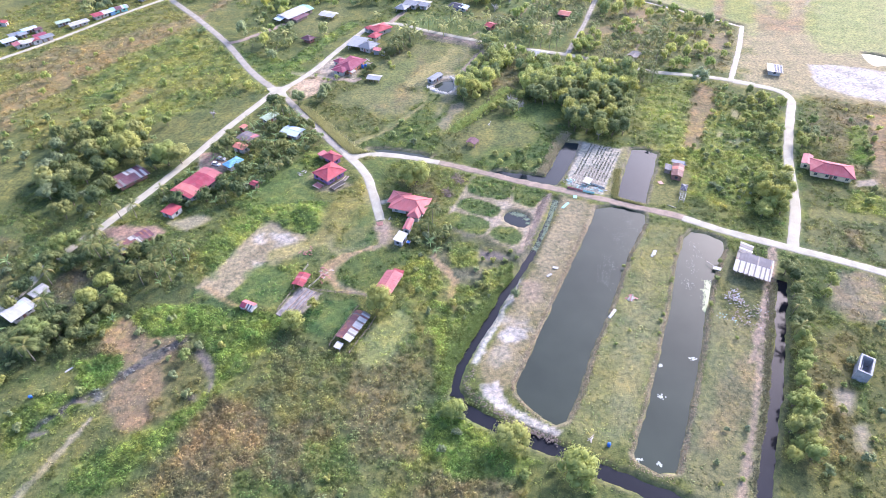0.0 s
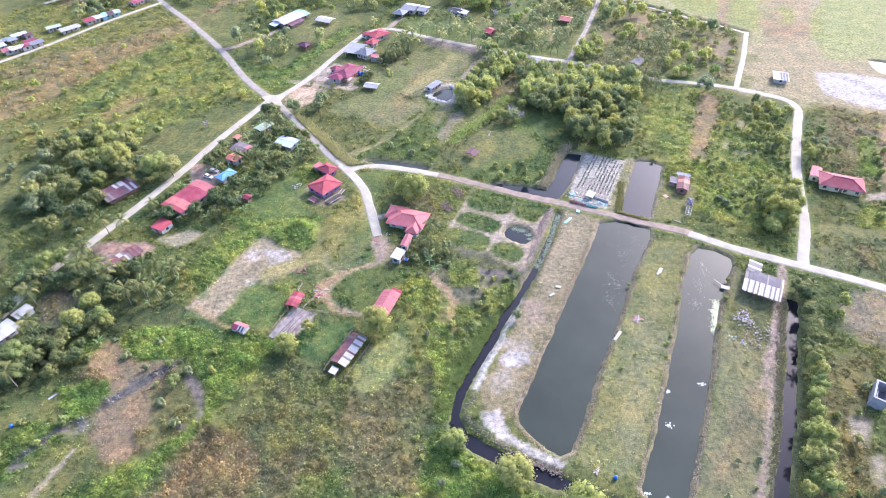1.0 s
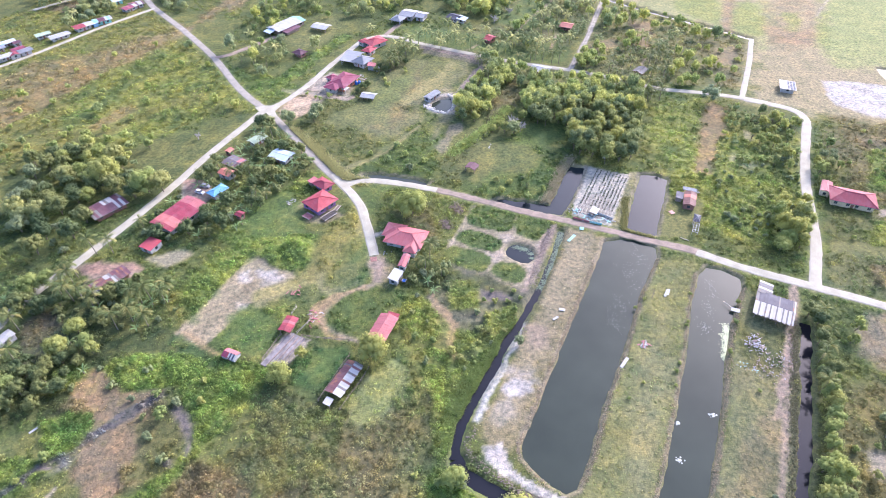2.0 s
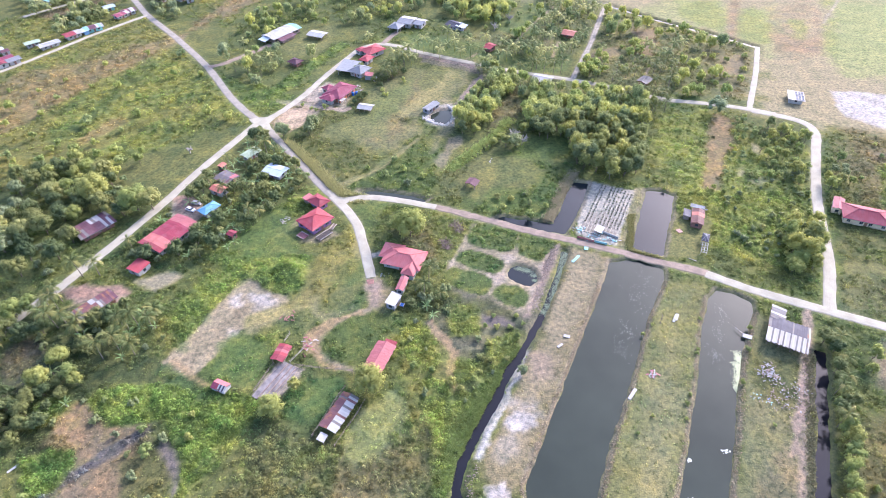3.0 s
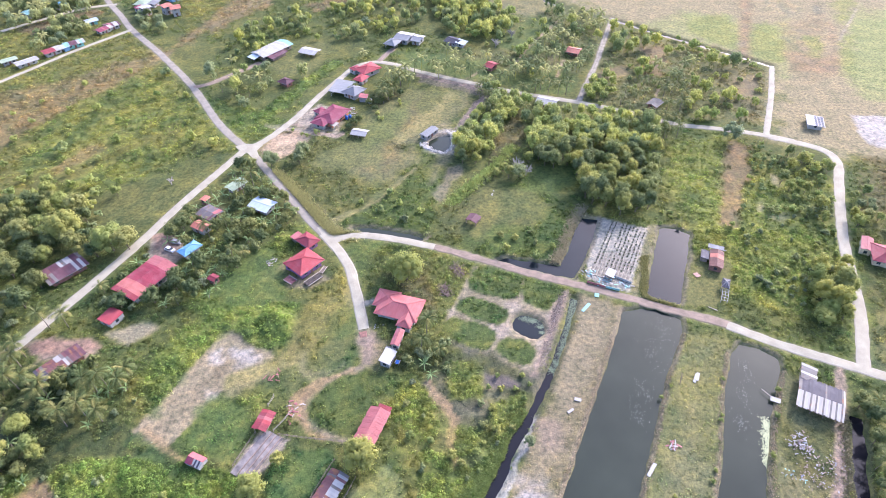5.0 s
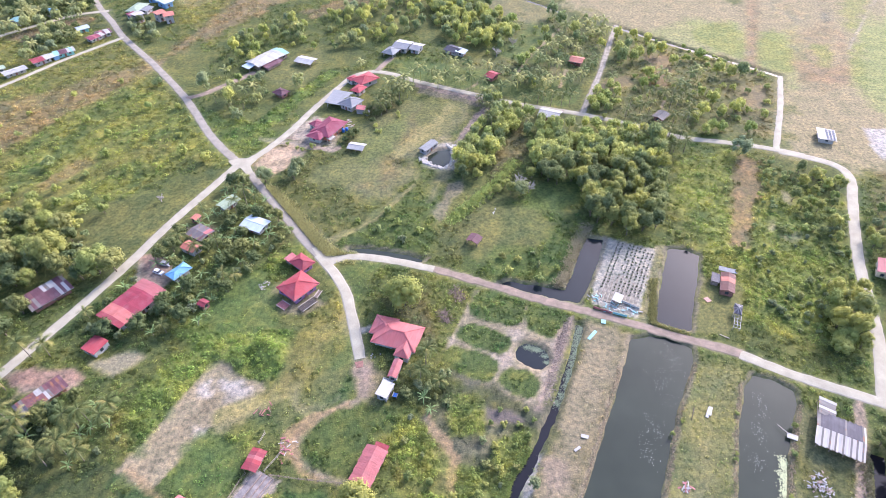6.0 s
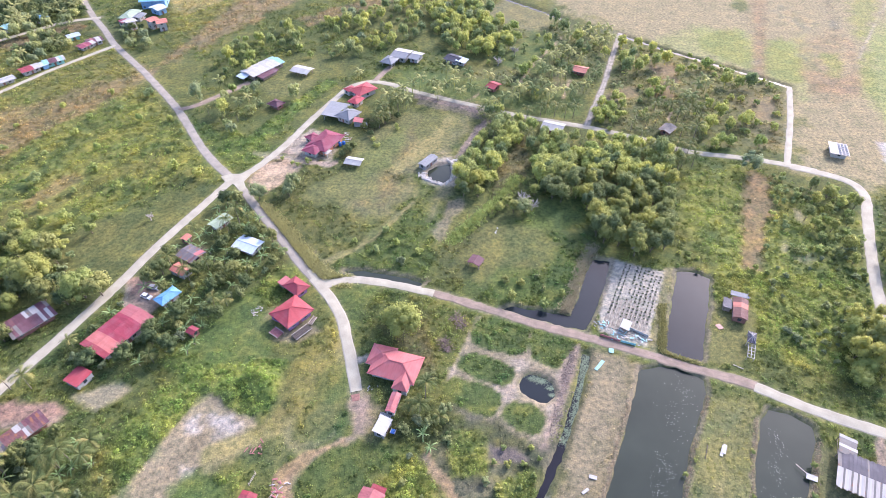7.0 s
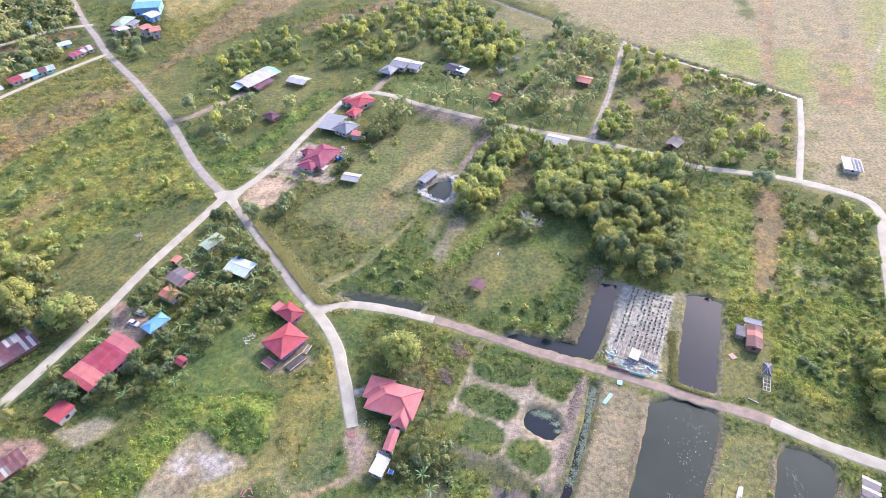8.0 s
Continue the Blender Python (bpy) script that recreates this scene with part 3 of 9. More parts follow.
COVER.append(([(33.7, 176.0), (37.9, 177.7), (36.7, 173.6), (34.6, 171.9)], BARE, 2, 0.8))
COVER.append(([(28.9, 166.9), (33.1, 167.7), (29.7, 156.0), (27.5, 155.6), (29.8, 161.3)], BARE, 1.5, 0.7))
COVER.append((widened([(10.6, 192.0), (12.9, 196.2), (16.4, 197.4), (21.5, 196.9), (27.2, 193.8), (28.3, 190.7), (27.4, 186.5), (25.1, 183.5), (22.1, 182.8), (17.8, 183.8), (13.5, 185.4), (10.7, 187.6)]), LUSH, 0.8, 0.95))
COVER.append((widened([(29.4, 191.3), (33.6, 191.4), (38.4, 189.7), (41.8, 187.9), (41.6, 184.4), (39.2, 180.4), (37.0, 178.4), (34.0, 177.9), (30.7, 179.5), (28.2, 181.9), (27.7, 186.2)]), LUSH, 0.8, 0.95))
COVER.append((widened([(5.6, 179.7), (7.1, 182.7), (9.8, 183.8), (14.9, 182.7), (19.9, 180.2), (22.4, 178.0), (22.4, 175.6), (20.4, 172.8), (17.9, 172.2), (13.9, 173.5), (8.7, 175.9), (6.0, 177.9)]), LUSH, 0.8, 0.95))
COVER.append((widened([(1.3, 172.0), (2.9, 174.5), (5.3, 175.6), (10.6, 173.5), (15.3, 171.4), (17.3, 169.0), (17.0, 166.0), (15.4, 163.3), (13.4, 162.5), (10.0, 163.4), (5.2, 166.2), (1.8, 169.2)]), LUSH, 0.8, 0.95))
COVER.append((widened([(17.3, 162.5), (18.9, 165.3), (21.3, 166.6), (24.9, 166.2), (28.2, 164.2), (29.6, 161.9), (28.9, 159.2), (26.8, 156.8), (24.5, 156.4), (21.5, 157.8), (18.6, 160.1)]), LUSH, 0.8, 0.95))
COVER.append(([(22.6, 173.3), (26.7, 177.2), (31.7, 175.3), (34.1, 171.1), (32.6, 167.4), (29.8, 165.8), (30.4, 166.8), (32.5, 168.5), (33.2, 171.1), (31.2, 174.2), (26.7, 176.1), (23.9, 173.7)], BRIGHT, 1.0, 0.7))
COVER.append(([(-91.1, 151.9), (-70.6, 167.8), (-59.5, 189.0), (-48.7, 192.6), (-50.5, 174.7), (-67.3, 172.3), (-73.9, 159.7), (-81.0, 138.0), (-87.1, 142.1)], YELLOW, 4, 0.8))
COVER.append(([(-88.4, 156.3), (-71.5, 171.7), (-64.7, 170.0), (-79.1, 144.7)], BRIGHT, 4, 0.5))
COVER.append(([(-16.5, 146.5), (-4.6, 138.2), (4.1, 105.6), (-1.0, 94.0), (-6.0, 105.7), (-11.9, 128.2)], YELLOW, 5, 0.6))
COVER.append(([(-4.5, 123.3), (10.0, 123.1), (7.5, 105.5), (0.6, 95.8), (-2.6, 105.7)], BRIGHT, 4, 0.6))
COVER.append(([(-68.4, 256.5), (-40.8, 225.3), (-30.0, 213.8), (-39.2, 214.0), (-53.2, 230.9)], TAN, 2, 0.8))
COVER.append(([(26.7, 143.4), (28.0, 143.4), (21.2, 130.9), (16.3, 120.7), (12.7, 112.9), (9.1, 105.7), (7.7, 106.0), (11.4, 114.0), (15.8, 123.5), (19.6, 130.4)], SAND, 0.8, 0.9))
COVER.append(([(118.2, 157.2), (121.4, 157.2), (109.3, 133.3), (101.7, 119.5), (92.8, 104.3), (90.3, 104.3), (99.6, 119.6), (108.0, 135.2)], DIRT, 1.2, 0.85))
COVER.append(([(-60.9, 180.7), (-54.1, 182.4), (-44.6, 183.2), (-42.4, 170.7), (-45.7, 164.2), (-53.1, 164.3), (-58.5, 171.0)], BRIGHT, 2, 0.85))
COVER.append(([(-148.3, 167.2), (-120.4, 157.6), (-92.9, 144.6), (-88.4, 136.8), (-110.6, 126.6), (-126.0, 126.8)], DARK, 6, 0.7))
COVER.append(([(-79.6, 294.0), (-62.1, 289.0), (-43.4, 283.5), (-43.6, 280.0), (-62.7, 284.4), (-79.3, 289.8)], BARE, 0.8, 0.85))
COVER.append(([(-8.0, 339.5), (24.2, 323.5), (22.4, 317.5), (-8.0, 332.3)], MUD, 1.2, 0.6))
COVER.append(([(182.9, 261.9), (212.1, 250.4), (185.1, 188.7), (168.5, 200.6), (166.4, 226.5)], FERN, 8, 0.5))
COVER.append(([(86.4, 122.1), (99.8, 121.9), (85.2, 92.9), (71.0, 66.9), (62.6, 67.0), (74.1, 93.1)], PINK, 8, 0.12))
COVER.append(([(37.9, 181.8), (42.8, 186.5), (42.7, 181.7), (33.1, 162.8), (28.5, 152.4), (26.3, 152.4), (32.1, 166.1)], DIRT, 1.2, 0.8))
COVER.append(([(60.5, 223.6), (78.6, 216.9), (63.7, 184.2), (49.7, 191.4)], SAND, 1.0, 0.75))
COVER.append(([(79.0, 218.1), (82.8, 218.1), (65.4, 181.3), (62.7, 183.2)], TAN, 1.2, 0.8))
COVER.append(([(87.3, 199.2), (104.9, 205.6), (100.3, 190.5), (89.8, 177.2), (79.9, 181.0)], OLIVE, 3, 0.7))
COVER.append(([(-77.8, 279.3), (-70.4, 287.6), (-55.9, 284.6), (-57.0, 277.1), (-65.0, 271.7), (-67.6, 263.1), (-77.9, 270.2)], PINK, 3, 0.8))
COVER.append(([(-68.7, 279.1), (-58.0, 283.5), (-56.0, 278.2), (-62.0, 273.5), (-67.6, 268.2)], BARE, 3, 0.6))
COVER.append(([(-66.7, 292.7), (-57.4, 309.6), (-43.1, 294.4), (-44.3, 284.4), (-58.9, 288.6)], BARE, 2, 0.7))
COVER.append(([(-6.1, 270.7), (-2.1, 266.4), (7.2, 267.0), (9.3, 277.8), (6.8, 286.7), (-0.6, 286.8), (-6.7, 279.6)], SAND, 2.5, 0.7))
COVER.append(([(-104.7, 211.5), (-103.8, 218.8), (-95.6, 213.8), (-94.0, 206.7), (-101.1, 204.6)], DIRT, 2, 0.85))
COVER.append(([(-127.7, 167.7), (-120.9, 169.2), (-106.4, 167.4), (-102.7, 162.6), (-120.3, 159.8)], DIRT, 3, 0.8))
COVER.append(([(-103.3, 170.6), (-94.0, 175.4), (-88.7, 172.0), (-95.3, 165.6)], BARE, 3, 0.6))
COVER.append(([(-163.5, 163.5), (-147.3, 160.2), (-141.7, 157.1), (-148.2, 135.0)], PINK, 4, 0.6))
COVER.append(([(-133.6, 140.0), (-124.3, 145.3), (-117.8, 134.6), (-124.5, 124.9)], DIRT, 4, 0.6))
COVER.append(([(-59.6, 199.5), (-53.4, 202.7), (-53.1, 193.1), (-59.9, 193.2)], DIRT, 3, 0.5))
COVER.append(([(-52.3, 193.1), (-40.6, 199.2), (-36.3, 192.8), (-42.4, 188.9), (-50.7, 189.1)], DIRT, 2, 0.5))
COVER.append(([(-92.2, 231.6), (-84.4, 231.4), (-81.1, 223.4), (-89.2, 222.3)], DIRT, 3, 0.6))
COVER.append(([(60.7, 361.6), (66.4, 361.5), (65.0, 333.9), (60.8, 331.5)], DIRT, 2, 0.6))
COVER.append(([(-252.7, 428.1), (-203.4, 443.4), (-184.5, 404.7), (-220.5, 366.4)], DARK, 6, 0.4))
COVER.append(([(-25.3, 171.1), (-21.6, 171.2), (-18.5, 168.3), (-18.7, 164.0), (-21.1, 161.9), (-24.0, 163.8)], DIRT, 1.5, 0.9))
COVER.append(([(-24.9, 182.8), (-21.1, 183.3), (-20.9, 181.1), (-24.7, 180.2)], SAND, 0.8, 0.85))
COVER.append(([(-156.7, 256.4), (-146.8, 276.7), (-129.2, 295.8), (-100.6, 279.7), (-91.0, 277.6), (-117.9, 312.9), (-151.0, 348.2), (-167.2, 323.0), (-182.0, 292.7), (-175.7, 256.7)], GLOW, 12, 0.5))
COVER.append(([(-163.8, 235.6), (-144.4, 243.8), (-132.0, 262.5), (-128.7, 249.6), (-140.2, 235.2), (-156.3, 222.2)], LUSH, 8, 0.6))
COVER.append(([(-118.3, 322.2), (-91.7, 308.0), (-69.4, 294.8), (-75.5, 279.2), (-87.9, 283.2), (-105.3, 303.8)], BRIGHT, 6, 0.5))
COVER.append(([(-84.4, 182.0), (-75.1, 193.5), (-62.2, 210.8), (-48.4, 225.5), (-43.4, 217.7), (-53.6, 203.8), (-65.6, 189.3), (-56.3, 177.9), (-57.6, 164.4), (-66.9, 171.1)], BRIGHT, 5, 0.55))
COVER.append(([(-73.3, 187.5), (-62.9, 206.2), (-51.8, 222.9), (-47.6, 220.3), (-58.4, 201.7), (-68.9, 183.6)], LUSH, 4, 0.5))
COVER.append(([(18.3, 137.9), (23.3, 134.7), (16.1, 120.2), (8.9, 107.2), (3.6, 96.9), (-0.7, 93.2), (-3.0, 102.6), (2.6, 116.3), (11.1, 127.9)], BRIGHT, 2, 0.9))
COVER.append(([(-41.3, 127.3), (-29.7, 131.4), (-25.3, 123.5), (-32.3, 114.1), (-39.5, 115.7)], (0.05, 0.095, 0.034), 2, 0.9))
COVER.append(([(-74.9, 116.6), (-69.3, 120.2), (-57.0, 123.7), (-52.6, 116.3), (-56.9, 104.3), (-63.0, 96.4), (-70.6, 86.2), (-78.5, 76.7), (-82.4, 68.1), (-95.3, 65.9), (-95.1, 73.1), (-80.9, 83.4), (-73.2, 90.4), (-66.2, 97.9), (-65.9, 106.5), (-69.2, 115.0)], BRIGHT, 2.5, 0.75))
COVER.append(([(-38.1, 106.1), (-4.3, 103.7), (-2.6, 78.4), (-12.6, 69.3), (-33.1, 72.5), (-43.3, 80.5)], LUSH, 12, 0.45))
COVER.append(([(97.8, 231.1), (115.4, 245.4), (136.7, 242.0), (134.8, 207.4), (117.5, 174.9), (104.8, 175.1), (100.2, 186.5), (104.1, 208.0), (95.0, 212.9)], GLOW, 6, 0.75))
COVER.append(([(104.7, 276.2), (128.3, 277.6), (113.3, 245.5), (95.8, 231.1), (90.7, 239.8)], GLOW, 6, 0.6))
COVER.append(([(97.3, 252.7), (131.4, 265.8), (161.2, 243.6), (137.9, 189.5), (112.3, 175.6), (85.9, 190.3)], GLOW, 8, 0.5))
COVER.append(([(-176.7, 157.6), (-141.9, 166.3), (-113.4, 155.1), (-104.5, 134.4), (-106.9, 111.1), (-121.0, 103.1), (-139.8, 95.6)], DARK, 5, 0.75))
COVER.append(([(25.8, 275.6), (35.2, 299.3), (42.0, 304.8), (39.7, 277.3), (28.8, 259.7), (22.1, 258.2)], FERN, 3, 0.6))
COVER.append(([(-67.8, 169.7), (-60.6, 170.9), (-53.7, 168.2), (-49.3, 160.2), (-57.0, 152.3), (-63.2, 148.3), (-66.5, 141.2), (-71.6, 132.5), (-75.1, 131.5), (-83.3, 136.7), (-79.5, 143.6), (-73.0, 158.4)], (0.22, 0.182, 0.122), 0.7, 0.92))
COVER.append(([(87.7, 200.3), (102.7, 206.8), (99.6, 190.5), (89.9, 176.8), (79.5, 180.7)], LAWN, 2, 0.9))
COVER.append(([(13.2, 232.5), (21.8, 241.0), (38.0, 240.7), (44.7, 232.0), (34.9, 218.9), (23.4, 216.6), (13.7, 209.5), (8.7, 219.3)], LAWN, 4, 0.6))
COVER.append(([(-30.9, 290.1), (-7.6, 320.3), (15.9, 327.2), (7.2, 297.7), (-7.2, 285.7), (-18.3, 274.6)], LAWN, 5, 0.7))
COVER.append(([(-127.2, 167.5), (-118.9, 168.3), (-107.8, 169.3), (-104.8, 165.2), (-106.5, 162.3), (-119.2, 160.7), (-125.0, 163.5)], DIRT, 2, 0.85))
COVER.append(([(-81.6, 135.2), (-75.9, 132.9), (-66.2, 125.8), (-64.7, 120.8), (-71.6, 124.2), (-78.7, 129.4), (-83.9, 133.1)], (0.05, 0.09, 0.034), 3, 0.8))
COVER.append(([(-98.6, 126.7), (-91.8, 129.3), (-83.5, 129.5), (-72.2, 126.6), (-69.0, 121.2), (-74.4, 117.6), (-83.0, 117.3), (-89.8, 116.0), (-95.7, 119.4)], CREEPER, 1.5, 0.95))
COVER.append(([(-73.0, 121.0), (-65.3, 123.3), (-53.7, 122.2), (-50.5, 108.4), (-67.7, 107.3)], CREEPER, 4, 0.6))
COVER.append(([(-44.8, 124.4), (-40.1, 130.9), (-30.2, 130.7), (-27.8, 127.7), (-32.5, 118.8), (-35.7, 115.6), (-42.9, 117.6)], (0.05, 0.1, 0.034), 1.5, 0.95))
COVER.append(([(-24.8, 105.1), (-22.1, 114.0), (-19.0, 121.2), (-13.5, 125.4), (-10.2, 121.8), (-10.6, 116.4), (-14.6, 110.1), (-18.9, 105.0)], (0.16, 0.19, 0.095), 1.5, 0.9))
COVER.append(([(-14.3, 141.4), (-11.2, 153.4), (-6.8, 150.6), (1.1, 142.7), (2.3, 137.8), (-3.8, 130.2), (-8.0, 133.5)], GLOW, 2, 0.8))
COVER.append(([(-7.1, 127.3), (-0.2, 124.6), (4.7, 122.9), (2.7, 115.7), (0.3, 104.7), (3.1, 104.7), (6.9, 118.0), (8.7, 123.6), (1.5, 128.9), (-5.6, 130.8)], GLOW, 2, 0.85))
COVER.append(([(-4.6, 150.7), (-3.2, 151.6), (1.0, 145.9), (5.6, 139.3), (4.0, 131.9), (2.5, 132.3), (3.6, 138.9), (-0.9, 144.9)], DIRT, 1.2, 0.7))
COVER.append(([(-42.5, 161.8), (-35.9, 165.6), (-24.9, 164.5), (-23.6, 159.1), (-30.9, 153.3), (-38.5, 152.2), (-42.5, 156.2)], (0.062, 0.105, 0.04), 2, 0.8))
COVER.append(([(139.6, 174.4), (155.5, 174.9), (166.0, 167.4), (179.9, 158.3), (167.6, 138.5), (154.4, 146.3), (132.8, 154.2)], LAWN, 3, 0.9))
COVER.append(([(146.3, 161.3), (152.9, 163.7), (153.6, 157.2), (148.4, 149.3), (143.1, 150.5)], FERN, 2.5, 0.6))
COVER.append(([(134.4, 138.9), (142.0, 140.7), (146.6, 136.1), (140.4, 123.7), (132.9, 116.4), (127.0, 118.8), (127.2, 126.3)], (0.2, 0.165, 0.11), 3, 0.7))
COVER.append(([(249.7, 405.6), (309.2, 403.9), (287.8, 303.1), (242.6, 305.5), (210.1, 309.7), (212.5, 332.6)], STRAW, 8, 0.7))
COVER.append(([(108.3, 403.3), (143.4, 375.6), (169.7, 340.1), (151.4, 293.1), (116.0, 295.8), (85.9, 311.7)], YELLOW, 8, 0.5))
COVER.append(([(148.2, 348.6), (167.2, 337.4), (153.7, 303.8), (138.1, 308.5)], PINK, 6, 0.5))
COVER.append(([(-54.4, 124.6), (-46.4, 123.1), (-40.1, 133.7), (-48.8, 136.1)], BARE, 1.0, 1.0))
COVER.append(([(2.1, 159.7), (16.7, 159.5), (26.8, 150.3), (22.5, 140.4), (16.7, 127.1), (2.8, 127.3), (1.0, 144.0)], (0.085, 0.088, 0.048), 4, 0.8))
COVER.append(([(11.5, 153.7), (20.0, 152.5), (22.8, 149.5), (17.3, 148.7), (11.2, 150.2)], MUD, 2, 0.8))
COVER.append(([(1.8, 144.8), (12.3, 143.8), (13.6, 140.5), (3.2, 140.7)], MUD, 2, 0.3))
COVER.append(([(3.7, 157.8), (11.6, 156.2), (11.9, 146.3), (3.3, 145.2)], GLOW, 2.5, 0.85))
COVER.append(([(14.7, 144.5), (23.2, 146.6), (24.7, 140.3), (16.8, 134.6), (13.4, 137.4)], GLOW, 2.5, 0.85))
COVER.append(([(2.3, 136.4), (17.6, 135.8), (15.4, 127.1), (2.1, 127.3)], GLOW, 3, 0.75))
COVER.append(([(194.9, 440.6), (207.4, 440.4), (180.3, 368.9), (161.6, 346.4)], PINK, 6, 0.3))
COVER.append(([(203.3, 397.8), (239.2, 413.3), (211.0, 336.4), (189.6, 330.9), (189.2, 355.4)], PINK, 9, 0.35))
COVER.append(([(154.1, 415.0), (184.8, 414.4), (173.2, 376.0), (153.1, 372.9)], STRAW, 5, 0.8))
COVER.append(([(193.4, 402.0), (204.9, 397.8), (187.8, 352.2), (174.8, 355.7)], STRAW, 4, 0.8))
COVER.append(([(288.0, 453.1), (289.5, 453.1), (259.6, 412.9), (237.7, 385.0), (230.8, 374.9), (230.3, 376.4), (237.2, 386.5), (259.1, 414.6)], BARE, 0.8, 0.7))
COVER.append(([(-29.9, 318.5), (-8.2, 323.5), (-8.8, 279.8), (-18.7, 255.8), (-31.1, 254.2), (-30.0, 284.5)], (0.19, 0.16, 0.08), 5, 0.7))
COVER.append(([(-64.2, 177.0), (-60.9, 181.4), (-54.0, 182.4), (-47.1, 177.8), (-44.2, 171.4), (-46.5, 165.4), (-52.5, 162.6), (-59.7, 165.6), (-63.1, 170.7)], CREEPER, 1.2, 0.95))
COVER.append(([(-44.3, 178.8), (-38.9, 187.8), (-31.7, 187.7), (-26.0, 170.1), (-28.4, 158.4), (-37.5, 154.9), (-42.6, 148.1), (-46.9, 158.7)], LAWN, 3, 0.75))
COVER.append(([(-88.5, 148.9), (-80.3, 171.0), (-67.3, 186.0), (-62.6, 181.4), (-72.3, 161.1), (-78.6, 142.1)], CREEPER, 4, 0.6))
COVER.append(([(-54.7, 112.6), (-2.7, 114.2), (-0.4, 67.7), (-37.6, 65.2), (-53.5, 79.0)], (0.142, 0.138, 0.06), 10, 0.65))
COVER.append(([(-30.1, 96.2), (-17.2, 96.0), (-15.0, 86.1), (-25.6, 83.6)], FERN, 4, 0.55))
COVER.append(([(-48.2, 82.2), (-35.4, 88.0), (-28.0, 78.7), (-35.3, 68.0), (-47.0, 69.6)], FERN, 4, 0.6))
COVER.append(([(-36.3, 78.8), (-25.4, 81.9), (-21.2, 69.4), (-32.2, 66.6)], BRIGHT, 4, 0.5))
COVER.append(([(-1.8, 85.9), (6.6, 84.6), (14.6, 78.2), (25.9, 73.1), (16.1, 69.7), (1.7, 69.1), (-3.3, 76.8)], BRIGHT, 2.5, 0.85))
COVER.append(([(-98.5, 197.8), (-100.1, 209.9), (-93.6, 215.5), (-89.3, 211.0), (-90.1, 204.8), (-92.6, 200.1), (-92.4, 193.2)], DIRT, 2, 0.85))
COVER.append(([(-171.4, 237.6), (-152.9, 250.0), (-131.1, 270.9), (-110.8, 286.4), (-104.8, 282.2), (-117.3, 257.9), (-135.0, 238.5), (-152.2, 224.1), (-160.9, 218.8)], GLOW, 6, 0.55))
COVER.append(([(-180.6, 269.9), (-160.4, 285.2), (-143.2, 302.2), (-126.6, 297.4), (-138.0, 276.8), (-157.0, 258.6), (-171.0, 252.0)], GLOW, 8, 0.4))
COVER.append(([(-10.0, 345.3), (8.5, 338.4), (24.7, 326.6), (23.3, 321.6), (6.9, 330.5), (-9.9, 338.7)], (0.2, 0.155, 0.14), 1.2, 0.85))
COVER.append(([(-80.2, 291.6), (-72.8, 306.6), (-61.4, 330.6), (-50.6, 352.3), (-55.6, 358.2), (-67.6, 336.0), (-79.3, 313.7), (-84.1, 301.5)], CREEPER, 3, 0.8))
COVER.append(([(-90.5, 354.1), (-79.3, 370.9), (-63.2, 382.2), (-58.4, 358.3), (-66.7, 338.6), (-80.4, 338.9)], LAWN, 4, 0.75))
COVER.append(([(-8.0, 170.1), (2.7, 168.2), (3.2, 157.2), (-6.9, 155.9)], DARK, 4, 0.6))
COVER.append(([(-20.9, 169.5), (-8.7, 170.1), (-6.9, 155.9), (-12.5, 153.1), (-19.9, 157.6)], OLIVE, 4, 0.6))
COVER.append(([(-172.0, 478.0), (-140.0, 480.0), (-133.0, 469.0), (-153.0, 443.0), (-166.0, 455.0)], (0.3, 0.26, 0.11), 3, 0.9))
COVER.append(([(-252.7, 400.0), (-240.0, 411.0), (-214.0, 431.0), (-206.0, 425.0), (-236.0, 396.0)], PINK, 4, 0.8))
COVER.append(([(-130.0, 398.0), (-112.0, 429.0), (-86.0, 470.0), (-76.0, 500.0), (-100.0, 500.0), (-122.0, 458.0), (-138.0, 420.0)], (0.26, 0.195, 0.1), 4, 0.6))
COVER.append(([(-75.0, 424.0), (-40.0, 452.0), (-8.0, 478.0), (-16.0, 486.0), (-50.0, 462.0), (-82.0, 436.0)], PINK, 4, 0.7))
COVER.append(([(-30.1, 189.7), (-26.0, 184.8), (-27.1, 180.1), (-32.6, 176.7), (-36.4, 171.1), (-38.4, 164.7), (-43.2, 158.6), (-49.4, 154.7), (-56.9, 151.9), (-61.9, 150.0), (-62.1, 153.9), (-55.8, 156.8), (-48.1, 159.7), (-44.0, 164.8), (-42.1, 171.2), (-40.2, 179.1), (-34.9, 184.9)], TRACK, 2, 0.95))
COVER.append(([(-70.7, 162.1), (-66.8, 163.6), (-65.1, 158.9), (-68.2, 157.4)], SAND, 2.5, 0.8))
COVER.append(([(-62.8, 164.0), (-56.7, 165.0), (-53.0, 159.7), (-59.5, 157.8)], SAND, 3, 0.8))
COVER.append(([(-66.4, 149.1), (-62.9, 148.6), (-62.9, 145.3), (-65.5, 145.4)], SAND, 2, 0.6))
COVER.append(([(-42.8, 160.6), (-41.2, 164.7), (-38.8, 167.4), (-38.4, 164.7), (-40.1, 161.6), (-40.2, 156.5), (-37.1, 154.0), (-30.6, 156.4), (-28.2, 159.4), (-27.3, 157.3), (-31.0, 153.4), (-36.8, 151.6), (-41.4, 155.5)], TAN, 1.5, 0.5))
